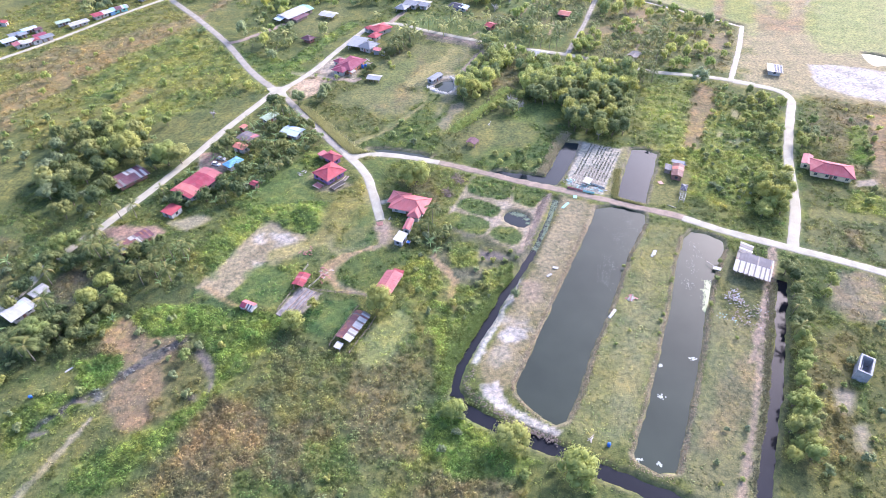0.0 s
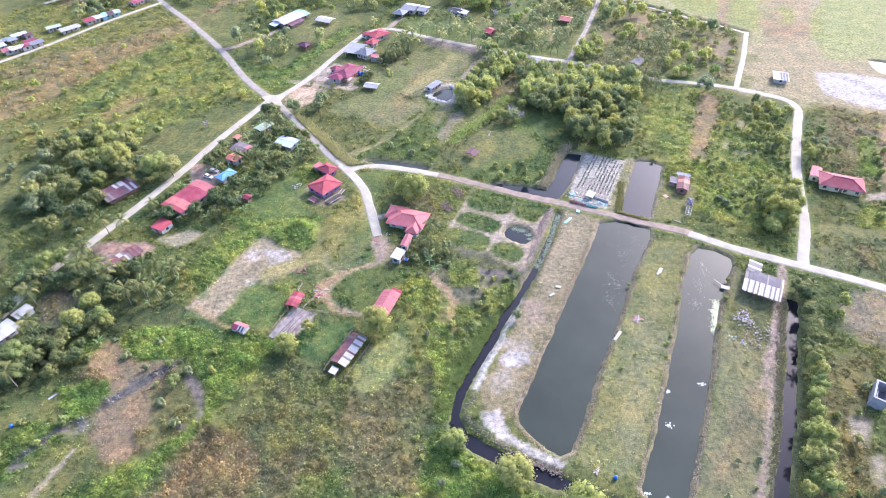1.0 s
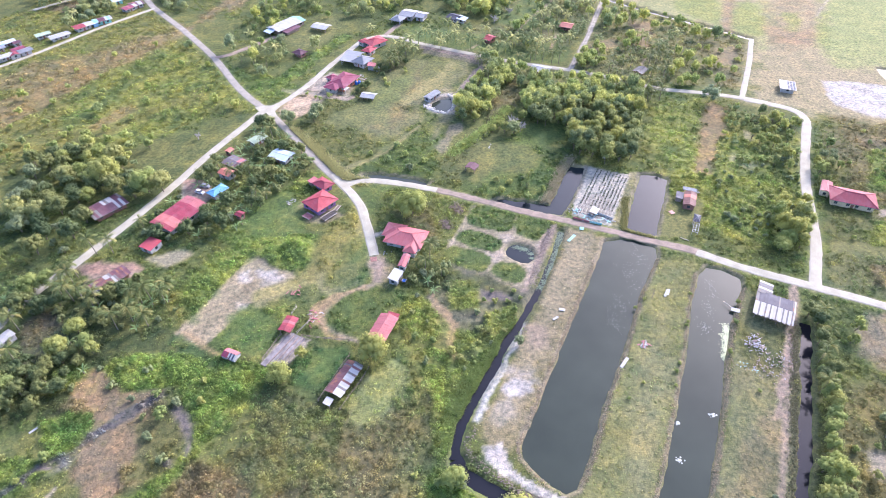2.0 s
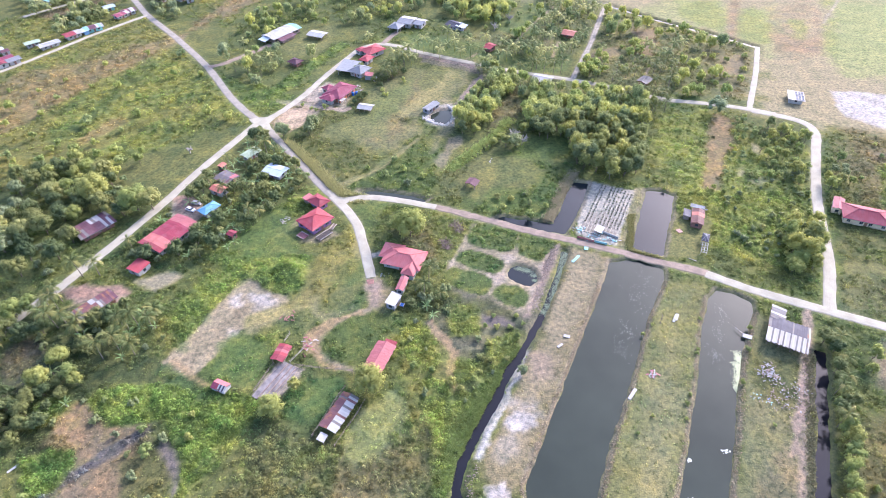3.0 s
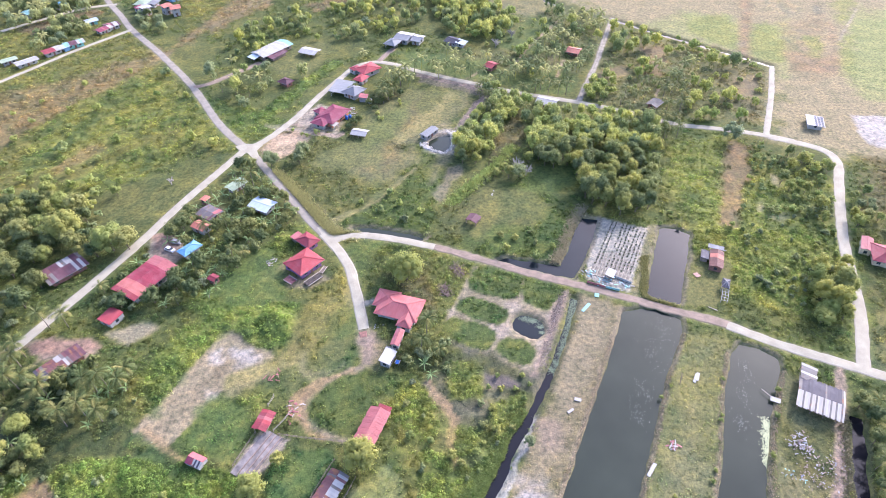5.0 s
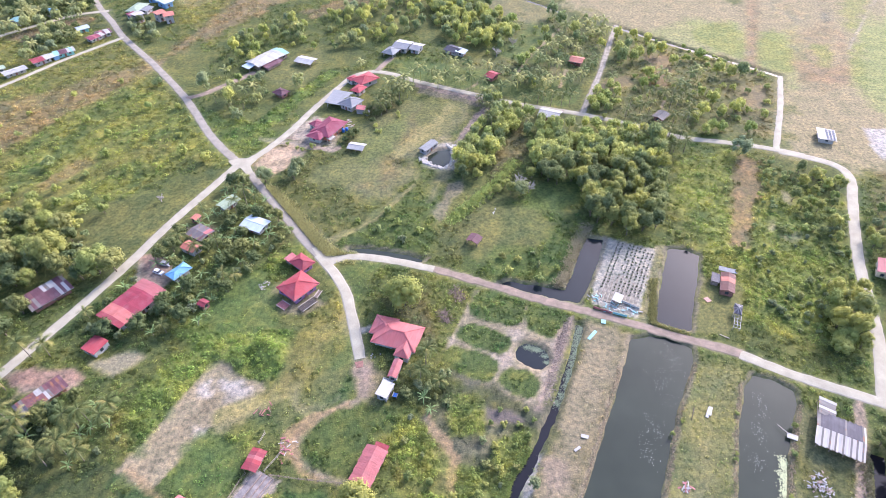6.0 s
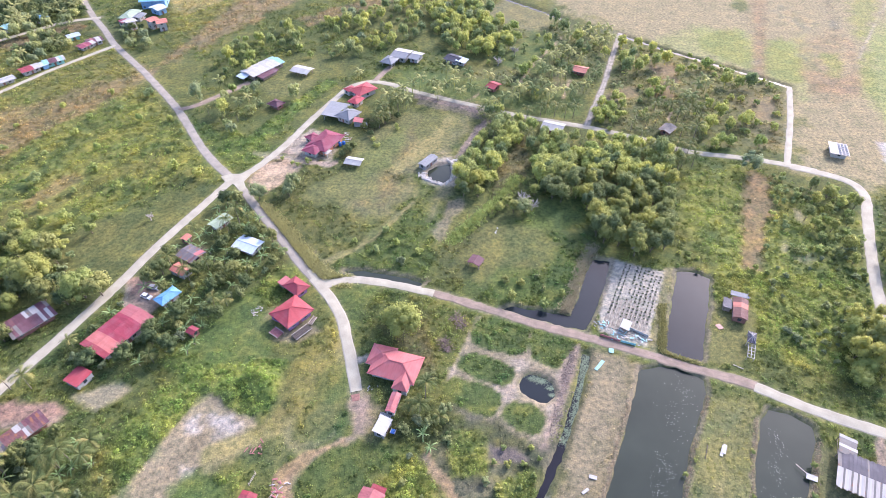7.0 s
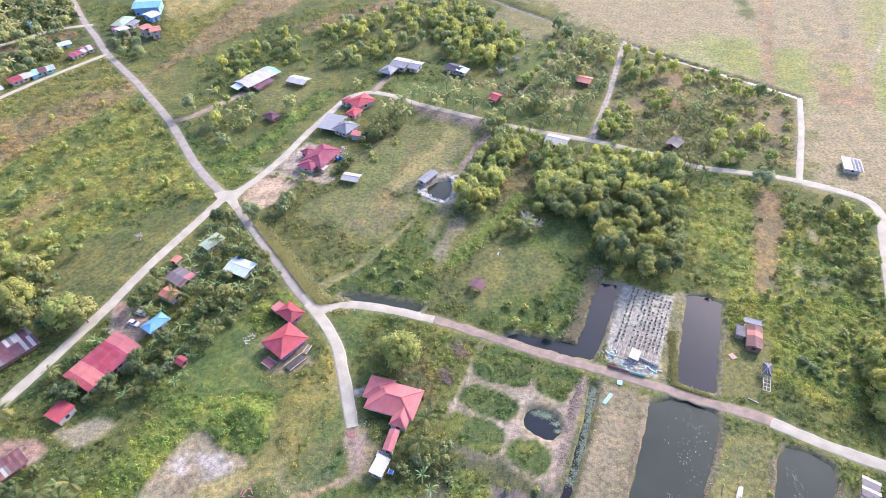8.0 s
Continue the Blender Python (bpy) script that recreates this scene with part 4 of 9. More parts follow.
COVER.append(([(28.3, 140.8), (25.7, 137.8), (22.7, 130.2), (18.5, 123.0), (15.5, 116.3), (12.6, 110.7), (9.8, 104.7), (8.4, 105.0), (10.3, 111.5), (13.1, 118.0), (15.3, 122.2), (19.8, 128.4), (22.1, 134.9), (25.4, 139.9)], CHALK, 0.8, 0.8))
COVER.append(([(18.6, 116.2), (21.7, 117.0), (24.4, 114.5), (21.9, 112.6), (19.3, 113.4)], SAND, 1.5, 0.5))
COVER.append(([(20.6, 121.2), (27.7, 122.0), (27.3, 116.9), (22.6, 118.7)], SAND, 3, 0.5))
COVER.append(([(15.7, 109.9), (18.8, 110.6), (19.1, 106.8), (15.1, 103.1), (13.8, 104.6)], SAND, 2, 0.3))
COVER.append(([(26.7, 138.8), (37.0, 140.7), (33.0, 130.9), (27.1, 129.2)], DIRT, 4, 0.5))
COVER.append(([(-106.2, 114.0), (-106.8, 121.3), (-101.6, 123.4), (-93.5, 117.9), (-86.8, 115.8), (-80.0, 115.7), (-81.7, 110.7), (-89.8, 106.0), (-94.8, 104.2), (-97.1, 109.9)], BRACKEN, 2, 0.95))
COVER.append(([(-94.4, 103.2), (-88.2, 106.0), (-81.7, 110.7), (-77.8, 104.0), (-78.6, 96.8), (-83.5, 93.4), (-81.1, 86.8), (-83.0, 84.0), (-88.4, 84.5), (-93.1, 87.0), (-96.7, 91.9), (-95.8, 97.0)], BRACKEN, 2.5, 0.95))
COVER.append(([(-82.7, 104.0), (-79.7, 109.7), (-73.3, 107.7), (-69.0, 98.4), (-70.7, 91.6), (-75.7, 88.4), (-80.0, 90.0), (-80.1, 96.8)], OLIVE, 3, 0.8))
COVER.append(([(-76.0, 113.6), (-70.6, 107.6), (-66.7, 101.6), (-66.2, 97.1), (-67.6, 95.4), (-70.6, 103.9), (-75.6, 109.6)], MUD, 1.5, 0.8))
COVER.append(([(-79.6, 115.7), (-80.3, 112.5), (-87.7, 105.6), (-91.3, 103.6), (-93.9, 100.9), (-98.1, 95.3), (-104.2, 92.3), (-106.4, 88.7), (-110.5, 83.4), (-111.8, 84.8), (-107.8, 91.4), (-100.3, 96.7), (-95.3, 103.4), (-89.7, 107.9), (-82.7, 113.7)], (0.125, 0.112, 0.112), 1.2, 0.9))
COVER.append(([(-73.8, 95.3), (-71.0, 95.3), (-69.5, 92.4), (-72.1, 92.1)], (0.1, 0.095, 0.1), 1, 0.95))
COVER.append(([(-99.3, 96.2), (-96.6, 95.3), (-96.0, 92.2), (-98.8, 93.3)], (0.2, 0.19, 0.185), 1, 0.8))
COVER.append(([(-108.5, 106.2), (-104.3, 109.6), (-97.1, 108.0), (-95.4, 104.6), (-97.7, 97.9), (-102.4, 96.2), (-106.8, 100.7)], BRIGHT, 2, 0.95))
COVER.append(([(-100.3, 124.5), (-91.0, 115.8), (-84.2, 115.8), (-83.4, 121.0), (-82.7, 124.2)], CREEPER, 2, 0.9))
COVER.append(([(-71.8, 79.0), (-69.2, 86.7), (-65.1, 93.2), (-55.5, 91.4), (-48.3, 86.4), (-45.9, 81.7), (-51.3, 74.2), (-72.3, 74.4)], FERN, 4, 0.95))
COVER.append(([(-29.6, 103.4), (-10.4, 105.0), (-6.5, 73.7), (-26.1, 73.9)], (0.15, 0.128, 0.062), 10, 0.7))
COVER.append(([(-6.0, 112.7), (-2.7, 114.7), (-2.0, 94.1), (-3.0, 73.6), (-7.2, 73.7), (-6.1, 92.5)], (0.09, 0.09, 0.045), 3, 0.7))
COVER.append(([(-24.9, 105.2), (-26.1, 109.0), (-22.9, 119.1), (-16.3, 123.3), (-12.3, 121.1), (-13.2, 112.8), (-16.9, 105.1), (-21.5, 103.2)], (0.185, 0.19, 0.085), 1.5, 0.95))
COVER.append(([(-4.0, 118.9), (0.3, 123.1), (2.6, 106.7), (0.8, 95.8), (-3.1, 95.8), (-1.5, 106.8)], GLOW, 2, 0.9))
COVER.append(([(-5.3, 90.8), (0.8, 92.4), (10.9, 84.1), (13.4, 78.0), (11.7, 73.4), (-5.8, 73.7)], CREEPER, 3, 0.9))
COVER.append(([(112.5, 113.2), (126.7, 113.0), (107.6, 72.3), (95.1, 72.5)], (0.15, 0.13, 0.06), 6, 0.6))
COVER.append(([(110.5, 94.4), (116.2, 93.5), (112.2, 86.1), (108.7, 89.4)], BARE, 3, 0.7))
COVER.append(([(111.3, 82.9), (115.5, 84.5), (110.5, 75.4), (108.7, 76.9)], BARE, 3, 0.6))
COVER.append(([(99.6, 86.2), (102.5, 84.6), (99.5, 80.0), (96.7, 81.6)], FERN, 3, 0.8))
COVER.append(([(120.1, 97.8), (122.9, 97.8), (116.4, 86.0), (112.9, 86.1)], LUSH, 3, 0.8))
COVER.append(([(148.0, 392.0), (157.9, 408.5), (174.5, 418.2), (179.3, 408.1), (177.2, 384.7), (170.3, 365.7), (163.1, 370.0), (155.3, 380.7)], MEADOW, 6, 0.85))
COVER.append(([(190.1, 400.6), (200.6, 402.9), (198.5, 384.4), (193.6, 361.3), (188.1, 349.8), (180.6, 349.9), (175.7, 355.7), (173.3, 363.7)], MEADOW, 6, 0.85))
COVER.append(([(212.7, 384.1), (222.8, 384.0), (220.0, 369.0), (209.7, 353.2), (204.1, 355.2)], MEADOW, 5, 0.8))
COVER.append(([(275.4, 471.1), (293.0, 470.8), (269.8, 429.9), (243.8, 399.7), (249.1, 419.6)], MEADOW, 8, 0.7))
COVER.append(([(229.1, 373.0), (243.5, 383.6), (218.6, 339.7), (214.0, 342.0)], MEADOW, 6, 0.7))
COVER.append(([(209.6, 472.2), (220.6, 472.0), (193.1, 410.3), (171.5, 361.7), (168.5, 363.7), (184.8, 403.1)], RUST, 4, 0.7))
COVER.append(([(194.6, 363.3), (207.9, 355.2), (220.3, 356.9), (211.0, 339.8), (187.2, 340.2)], RUST, 6, 0.7))
COVER.append(([(236.6, 402.3), (239.1, 395.1), (212.1, 342.0), (205.5, 339.9), (217.8, 364.9)], RUST, 4, 0.6))
COVER.append(([(257.2, 471.4), (263.2, 471.3), (239.8, 414.6), (229.9, 397.6), (228.1, 402.4)], (0.2, 0.175, 0.12), 6, 0.6))
COVER.append(([(195.0, 472.4), (202.3, 472.3), (197.4, 445.1), (188.3, 439.5)], LUSH, 5, 0.7))
COVER.append(([(217.4, 453.5), (231.3, 450.3), (226.9, 417.4), (212.5, 410.0), (208.6, 428.2)], (0.3, 0.25, 0.15), 8, 0.6))
COVER.append(([(34.3, 422.7), (73.6, 432.8), (105.0, 411.3), (91.5, 370.3), (68.5, 322.7), (42.3, 323.2), (4.0, 337.4), (4.4, 359.7), (35.8, 367.2)], (0.155, 0.16, 0.072), 6, 0.7))
COVER.append(([(104.7, 392.0), (129.7, 378.2), (176.0, 341.6), (151.3, 285.7), (116.9, 294.6), (71.8, 313.1)], (0.165, 0.16, 0.075), 6, 0.7))
COVER.append(([(117.6, 378.4), (131.0, 369.7), (116.5, 335.5), (106.4, 332.2)], PINK, 4, 0.6))
COVER.append(([(158.6, 331.3), (172.7, 334.5), (151.7, 288.4), (138.5, 291.4)], (0.2, 0.17, 0.085), 4, 0.6))
COVER.append(([(-134.8, 142.6), (-125.2, 148.6), (-120.4, 141.2), (-120.8, 132.1), (-129.4, 131.2)], (0.13, 0.112, 0.07), 3, 0.9))
COVER.append(([(-127.7, 166.0), (-119.8, 170.0), (-106.1, 169.3), (-103.6, 165.1), (-111.5, 163.0), (-123.2, 162.2)], (0.25, 0.165, 0.125), 2, 0.9))
COVER.append(([(-114.9, 123.5), (-107.2, 127.0), (-103.9, 121.1), (-108.7, 115.5), (-111.8, 114.4)], BRIGHT, 3, 0.8))
COVER.append(([(136.0, 171.1), (150.3, 168.9), (165.5, 166.4), (153.1, 144.1), (127.9, 153.0)], (0.125, 0.135, 0.058), 3, 0.9))
COVER.append(([(148.9, 164.1), (154.0, 161.8), (149.5, 151.3), (144.3, 152.8)], FERN, 2, 0.8))
COVER.append(([(154.2, 181.1), (165.2, 185.3), (173.9, 181.5), (167.8, 170.6), (154.4, 172.8)], GLOW, 3, 0.9))
COVER.append(([(167.9, 192.7), (176.3, 193.3), (173.9, 188.8), (164.9, 188.2)], BARE, 1, 0.95))
COVER.append(([(185.0, 233.2), (192.7, 233.1), (181.1, 204.4), (172.7, 206.6)], BRIGHT, 4, 0.9))
COVER.append(([(201.8, 245.4), (206.4, 240.2), (177.9, 188.8), (176.3, 192.6)], RUST, 4, 0.8))
COVER.append(([(-222.6, 273.0), (-212.9, 287.8), (-199.6, 305.7), (-182.6, 331.9), (-163.0, 354.5), (-156.7, 347.8), (-171.3, 319.0), (-186.0, 287.2), (-196.8, 266.7), (-208.7, 247.1)], (0.25, 0.185, 0.085), 3, 0.85))
COVER.append(([(-162.7, 258.9), (-157.3, 269.9), (-150.1, 279.1), (-146.1, 274.3), (-152.9, 261.9), (-158.4, 255.0)], (0.25, 0.185, 0.085), 3, 0.7))
COVER.append(([(-207.8, 245.6), (-205.2, 250.7), (-195.9, 235.5), (-198.6, 228.5)], PINK, 4, 0.6))
COVER.append(([(-76.3, 271.7), (-73.1, 283.5), (-61.9, 286.0), (-57.8, 277.2), (-64.2, 268.3), (-72.1, 262.9)], SANDY, 2, 0.95))
COVER.append(([(-65.2, 302.8), (-56.0, 311.1), (-44.8, 305.9), (-47.0, 291.6), (-55.2, 287.2), (-62.2, 291.9)], BARE, 2, 0.85))
COVER.append(([(-105.4, 217.2), (-97.6, 219.1), (-92.9, 211.8), (-97.3, 207.3), (-103.4, 209.8)], (0.25, 0.165, 0.125), 2, 0.95))
COVER.append(([(-103.2, 204.4), (-104.8, 214.9), (-102.4, 213.1), (-101.1, 203.9)], BARE, 1.5, 0.8))
COVER.append(([(-73.6, 211.5), (-59.4, 209.0), (-52.9, 195.3), (-48.9, 183.4), (-59.0, 180.9), (-69.7, 181.5), (-76.6, 187.3)], GRASS, 3, 0.85))
COVER.append(([(-33.2, 210.8), (-18.6, 212.7), (-25.2, 197.3), (-27.6, 192.4)], GRASS, 3, 0.7))
COVER.append(([(-31.2, 168.1), (-37.0, 174.4), (-32.7, 180.8), (-23.7, 178.5), (-21.3, 169.9)], GRASS, 3, 0.6))
COVER.append(([(-17.6, 194.7), (-10.4, 202.2), (-2.7, 196.9), (-1.0, 182.5), (-3.6, 175.9)], (0.12, 0.1, 0.062), 5, 0.6))
COVER.append(([(18.3, 215.5), (30.6, 216.7), (31.4, 206.8), (24.3, 204.2), (18.7, 207.1)], GRASS, 3, 0.8))
COVER.append(([(36.2, 213.7), (42.5, 209.4), (40.1, 200.0), (34.9, 204.1)], GRASS, 3, 0.8))
COVER.append(([(27.3, 224.3), (36.2, 221.1), (37.4, 215.2), (27.5, 216.8)], OLIVE, 4, 0.6))
COVER.append(([(-19.0, 345.9), (16.3, 335.8), (56.3, 316.8), (69.6, 318.9), (76.2, 338.9), (63.5, 344.5), (43.6, 339.5), (25.8, 356.3), (6.1, 362.5), (-19.9, 369.0)], GRASS, 4, 0.8))
COVER.append(([(16.4, 401.2), (38.3, 368.0), (54.9, 361.7), (72.9, 400.2), (63.4, 422.7), (40.2, 387.1), (23.9, 423.4)], GRASS, 5, 0.8))
COVER.append(([(28.8, 447.9), (47.8, 465.5), (75.9, 438.6), (62.4, 415.1), (43.7, 423.0)], TAN, 5, 0.6))
COVER.append(([(86.3, 341.4), (100.4, 348.3), (101.2, 338.5), (91.0, 332.4), (82.4, 332.6)], RUST, 3, 0.6))
COVER.append(([(112.5, 366.7), (127.9, 373.9), (124.5, 351.8), (115.3, 334.6), (113.1, 343.7), (120.0, 357.6)], RUST, 3, 0.6))
COVER.append(([(153.3, 335.0), (169.5, 338.4), (156.9, 312.8), (151.9, 314.2)], RUST, 3, 0.6))
COVER.append(([(93.4, 392.9), (103.0, 410.6), (106.6, 396.2), (86.8, 349.6), (77.8, 333.7), (86.5, 361.2)], LAWN, 3, 0.6))
COVER.append(([(14.6, 334.2), (16.2, 334.2), (22.9, 341.4), (22.1, 343.0)], SANDY, 0.8, 0.75))
COVER.append(([(43.2, 352.6), (44.3, 352.0), (50.7, 367.2), (60.3, 382.8), (74.9, 406.7), (74.2, 408.2), (59.3, 384.1), (49.7, 368.4)], SANDY, 0.8, 0.75))
COVER.append(([(62.1, 336.0), (63.7, 336.0), (66.8, 345.5), (70.5, 355.6), (69.1, 355.6), (65.4, 345.6)], SANDY, 0.8, 0.75))
COVER.append(([(107.3, 313.6), (108.3, 313.6), (112.8, 323.0), (112.0, 323.1)], SANDY, 0.8, 0.75))
COVER.append(([(-34.8, 300.0), (-12.5, 327.1), (-7.2, 322.2), (-20.2, 276.0), (-24.6, 258.6), (-51.2, 257.4), (-53.8, 260.8), (-37.4, 278.2)], (0.122, 0.128, 0.052), 4, 0.85))
COVER.append(([(-28.0, 297.0), (-14.0, 312.0), (-20.0, 282.0), (-30.0, 270.0), (-38.0, 278.0)], GRASS, 6, 0.4))
COVER.append(([(-19.1, 276.0), (-12.6, 287.4), (1.8, 312.6), (5.8, 324.4), (11.0, 321.9), (2.8, 297.3), (-9.0, 283.4), (-16.6, 272.3)], TRACK, 3, 0.7))
COVER.append(([(-66.6, 292.3), (-61.3, 289.0), (-54.7, 284.6), (-48.6, 281.8), (-43.8, 280.5), (-41.4, 283.2), (-42.1, 285.5), (-45.3, 283.2), (-51.3, 284.9), (-57.7, 288.5), (-65.0, 293.9)], DIRT, 0.8, 0.8))
COVER.append(([(26.3, 316.4), (23.2, 318.8), (18.8, 310.5), (10.6, 293.4), (8.0, 287.4), (10.3, 285.4), (14.2, 293.3), (19.7, 305.1)], (0.2, 0.155, 0.14), 1.2, 0.85))
COVER.append(([(-68.5, 142.5), (-64.6, 147.7), (-53.1, 143.4), (-50.5, 136.6), (-55.3, 126.2), (-66.1, 132.0)], GRASS, 2, 0.75))
COVER.append(([(-42.3, 144.3), (-41.8, 147.3), (-38.8, 149.7), (-34.3, 152.7), (-24.9, 156.6), (-24.8, 154.8), (-33.0, 150.7), (-37.8, 146.0), (-37.3, 139.7), (-34.5, 136.3), (-30.1, 134.0), (-30.9, 132.8), (-35.7, 134.7), (-39.7, 139.7)], ORANGE, 1.2, 0.75))
COVER.append(([(-80.9, 137.1), (-80.3, 138.2), (-74.9, 134.3), (-66.9, 128.4), (-67.6, 127.6), (-75.8, 132.7)], ORANGE, 0.8, 0.6))
COVER.append(([(-45.6, 174.7), (-37.0, 174.5), (-40.5, 161.9), (-48.8, 156.8), (-53.3, 159.5), (-46.7, 162.0)], (0.185, 0.17, 0.06), 2.5, 0.6))
COVER.append(([(-3.2, 152.1), (-0.3, 147.7), (3.0, 144.1), (4.8, 138.9), (3.2, 131.3), (4.8, 125.1), (3.4, 124.1), (1.8, 131.3), (2.9, 138.9), (0.6, 143.0), (-2.2, 146.6)], ORANGE, 1.0, 0.6))
COVER.append(([(6.3, 141.2), (12.0, 142.8), (13.4, 149.3), (20.0, 146.8), (18.9, 145.0), (14.0, 143.3), (12.3, 139.9), (7.1, 139.4)], TAN, 1.2, 0.6))
COVER.append(([(-25.3, 106.5), (-24.9, 112.3), (-20.7, 120.8), (-14.9, 125.1), (-10.8, 124.0), (-10.9, 116.9), (-15.0, 109.3), (-20.4, 104.8)], MEADOW, 1.0, 0.75))
COVER.append(([(-40.9, 122.3), (-35.9, 130.2), (-29.7, 130.7), (-32.5, 119.7), (-37.0, 116.0)], GRASS, 1.2, 0.8))
COVER.append(([(85.0, 106.2), (93.9, 109.6), (84.2, 87.4), (68.6, 74.9), (62.1, 75.0), (73.6, 89.5)], (0.2, 0.165, 0.1), 4, 0.5))
COVER.append(([(-154.7, 159.0), (-153.0, 169.4), (-143.1, 158.9), (-131.7, 149.0), (-132.5, 137.1), (-146.3, 143.1)], LUSH, 3, 0.6))
COVER.append(([(-37.5, 222.9), (-30.2, 229.7), (-23.4, 235.6), (-15.8, 246.0), (-10.3, 255.0), (-7.2, 264.8), (-6.7, 264.6), (-9.8, 254.4), (-15.3, 245.2), (-23.0, 234.6), (-29.8, 228.8), (-37.1, 222.3)], TRACK, 0.3, 0.7))
COVER.append(([(0.4, 232.3), (-1.1, 239.5), (3.0, 249.5), (4.0, 257.4), (10.6, 258.6), (11.1, 251.9), (6.1, 246.8), (4.3, 237.0)], (0.2, 0.155, 0.14), 2, 0.5))
COVER.append(([(20.6, 218.6), (31.7, 219.5), (44.1, 215.0), (43.1, 202.2), (33.8, 202.3), (22.1, 210.3)], LUSH, 3, 0.65))
COVER.append(([(39.4, 256.7), (56.5, 260.6), (57.1, 245.9), (46.2, 237.4), (34.2, 241.3)], GRASS, 3, 0.7))
COVER.append(([(140.7, 248.5), (138.2, 249.4), (136.5, 244.3), (137.5, 241.8)], BARE, 2.0, 0.5))
COVER.append(([(125.7, 231.7), (127.8, 231.7), (124.3, 225.0), (123.1, 225.7)], BARE, 2.0, 0.45))
COVER.append(([(126.0, 224.2), (134.6, 225.5), (131.0, 219.8), (125.7, 221.3)], BARE, 2.5, 0.4))
COVER.append(([(130.2, 273.9), (137.1, 270.8), (130.8, 253.3), (120.3, 233.3), (111.4, 216.7), (106.1, 218.9), (113.2, 235.9), (119.4, 253.6)], (0.215, 0.15, 0.085), 3.5, 0.85))
COVER.append(([(-43.8, 183.2), (-39.4, 190.9), (-31.2, 192.8), (-28.3, 181.0), (-33.2, 170.5), (-37.7, 160.9), (-41.8, 167.3)], YELLOW, 4, 0.6))


def lattice(x, y, cell, seed):
    """Smooth random field between 0 and 1 with features of about cell metres."""
    r = np.random.RandomState(seed).rand(256, 256)
    u, v = x / cell + 100.3, y / cell + 50.7
    i, j = np.floor(u).astype(int), np.floor(v).astype(int)
    f, g = u - i, v - j
    f, g = f * f * (3 - 2 * f), g * g * (3 - 2 * g)
    i0, j0, i1, j1 = i % 256, j % 256, (i + 1) % 256, (j + 1) % 256
    return (r[i0, j0] * (1 - f) + r[i1, j0] * f) * (1 - g) + (r[i0, j1] * (1 - f) + r[i1, j1] * f) * g


def cloudy(x, y, cell, seed):
    return (lattice(x, y, cell, seed) + 0.5 * lattice(x, y, cell / 2.1, seed + 1) + 0.25 * lattice(x, y, cell / 4.3, seed + 2)) / 1.75


def line_distance(x, y, pts):
    best = np.full(x.shape, 1e9)
    for (ax, ay), (bx, by) in zip(pts[:-1], pts[1:]):
        dx, dy = bx - ax, by - ay
        t = np.clip(((x - ax) * dx + (y - ay) * dy) / (dx * dx + dy * dy), 0, 1)
        best = np.minimum(best, np.hypot(x - ax - t * dx, y - ay - t * dy))
    return best


def inside(x, y, pts):
    c = np.zeros(x.shape, bool)
    for (ax, ay), (bx, by) in zip(pts, pts[1:] + pts[:1]):
        if ay != by:
            c ^= ((ay > y) != (by > y)) & (x < (bx - ax) * (y - ay) / (by - ay) + ax)
    return c


def outline_distance(x, y, pts):
    """Distance to a closed outline, negative inside."""
    d = line_distance(x, y, pts + pts[:1])
    return np.where(inside(x, y, pts), -d, d)


def near_box(x, y, pts, margin):
    xs, ys = [p[0] for p in pts], [p[1] for p in pts]
    return (x > min(xs) - margin) & (x < max(xs) + margin) & (y > min(ys) - margin) & (y < max(ys) + margin)


def step(d, a, b):
    t = np.clip((d - a) / (b - a), 0, 1)
    return t * t * (3 - 2 * t)


def flowing(pts, every=4.0):
    """A smooth line through the points."""
    p = [Vector((*q, 0)) for q in pts]
    p = [p[0] * 2 - p[1]] + p + [p[-1] * 2 - p[-2]]
    out = []
    for a, b, c, d in zip(p, p[1:], p[2:], p[3:]):
        n = max(2, int((c - b).length / every))
        for k in range(n):
            t = k / n
            q = 0.5 * ((2 * b) + (c - a) * t + (2 * a - 5 * b + 4 * c - d) * t * t + (3 * b - a - 3 * c + d) * t ** 3)
            out.append((q.x, q.y))
    return out + [(p[-2].x, p[-2].y)]


LANE_LINES = [(flowing(c), w) for c, w, *_ in LANES]
DRAIN_LINES = [(flowing(c), w) for c, w, _ in DRAINS]
WATER_Z = -0.7
# grown-over heaps of earth: x, y, radius, height
MOUNDS = [(*p, h) for p, h in zip([(-51.3, 173.9, 6.2), (-58.3, 170.1, 2.4), (-89.3, 122.5, 6.6), (-76.7, 124.3, 5.5)], (2.8, 1.2, 1.2, 0.9))]


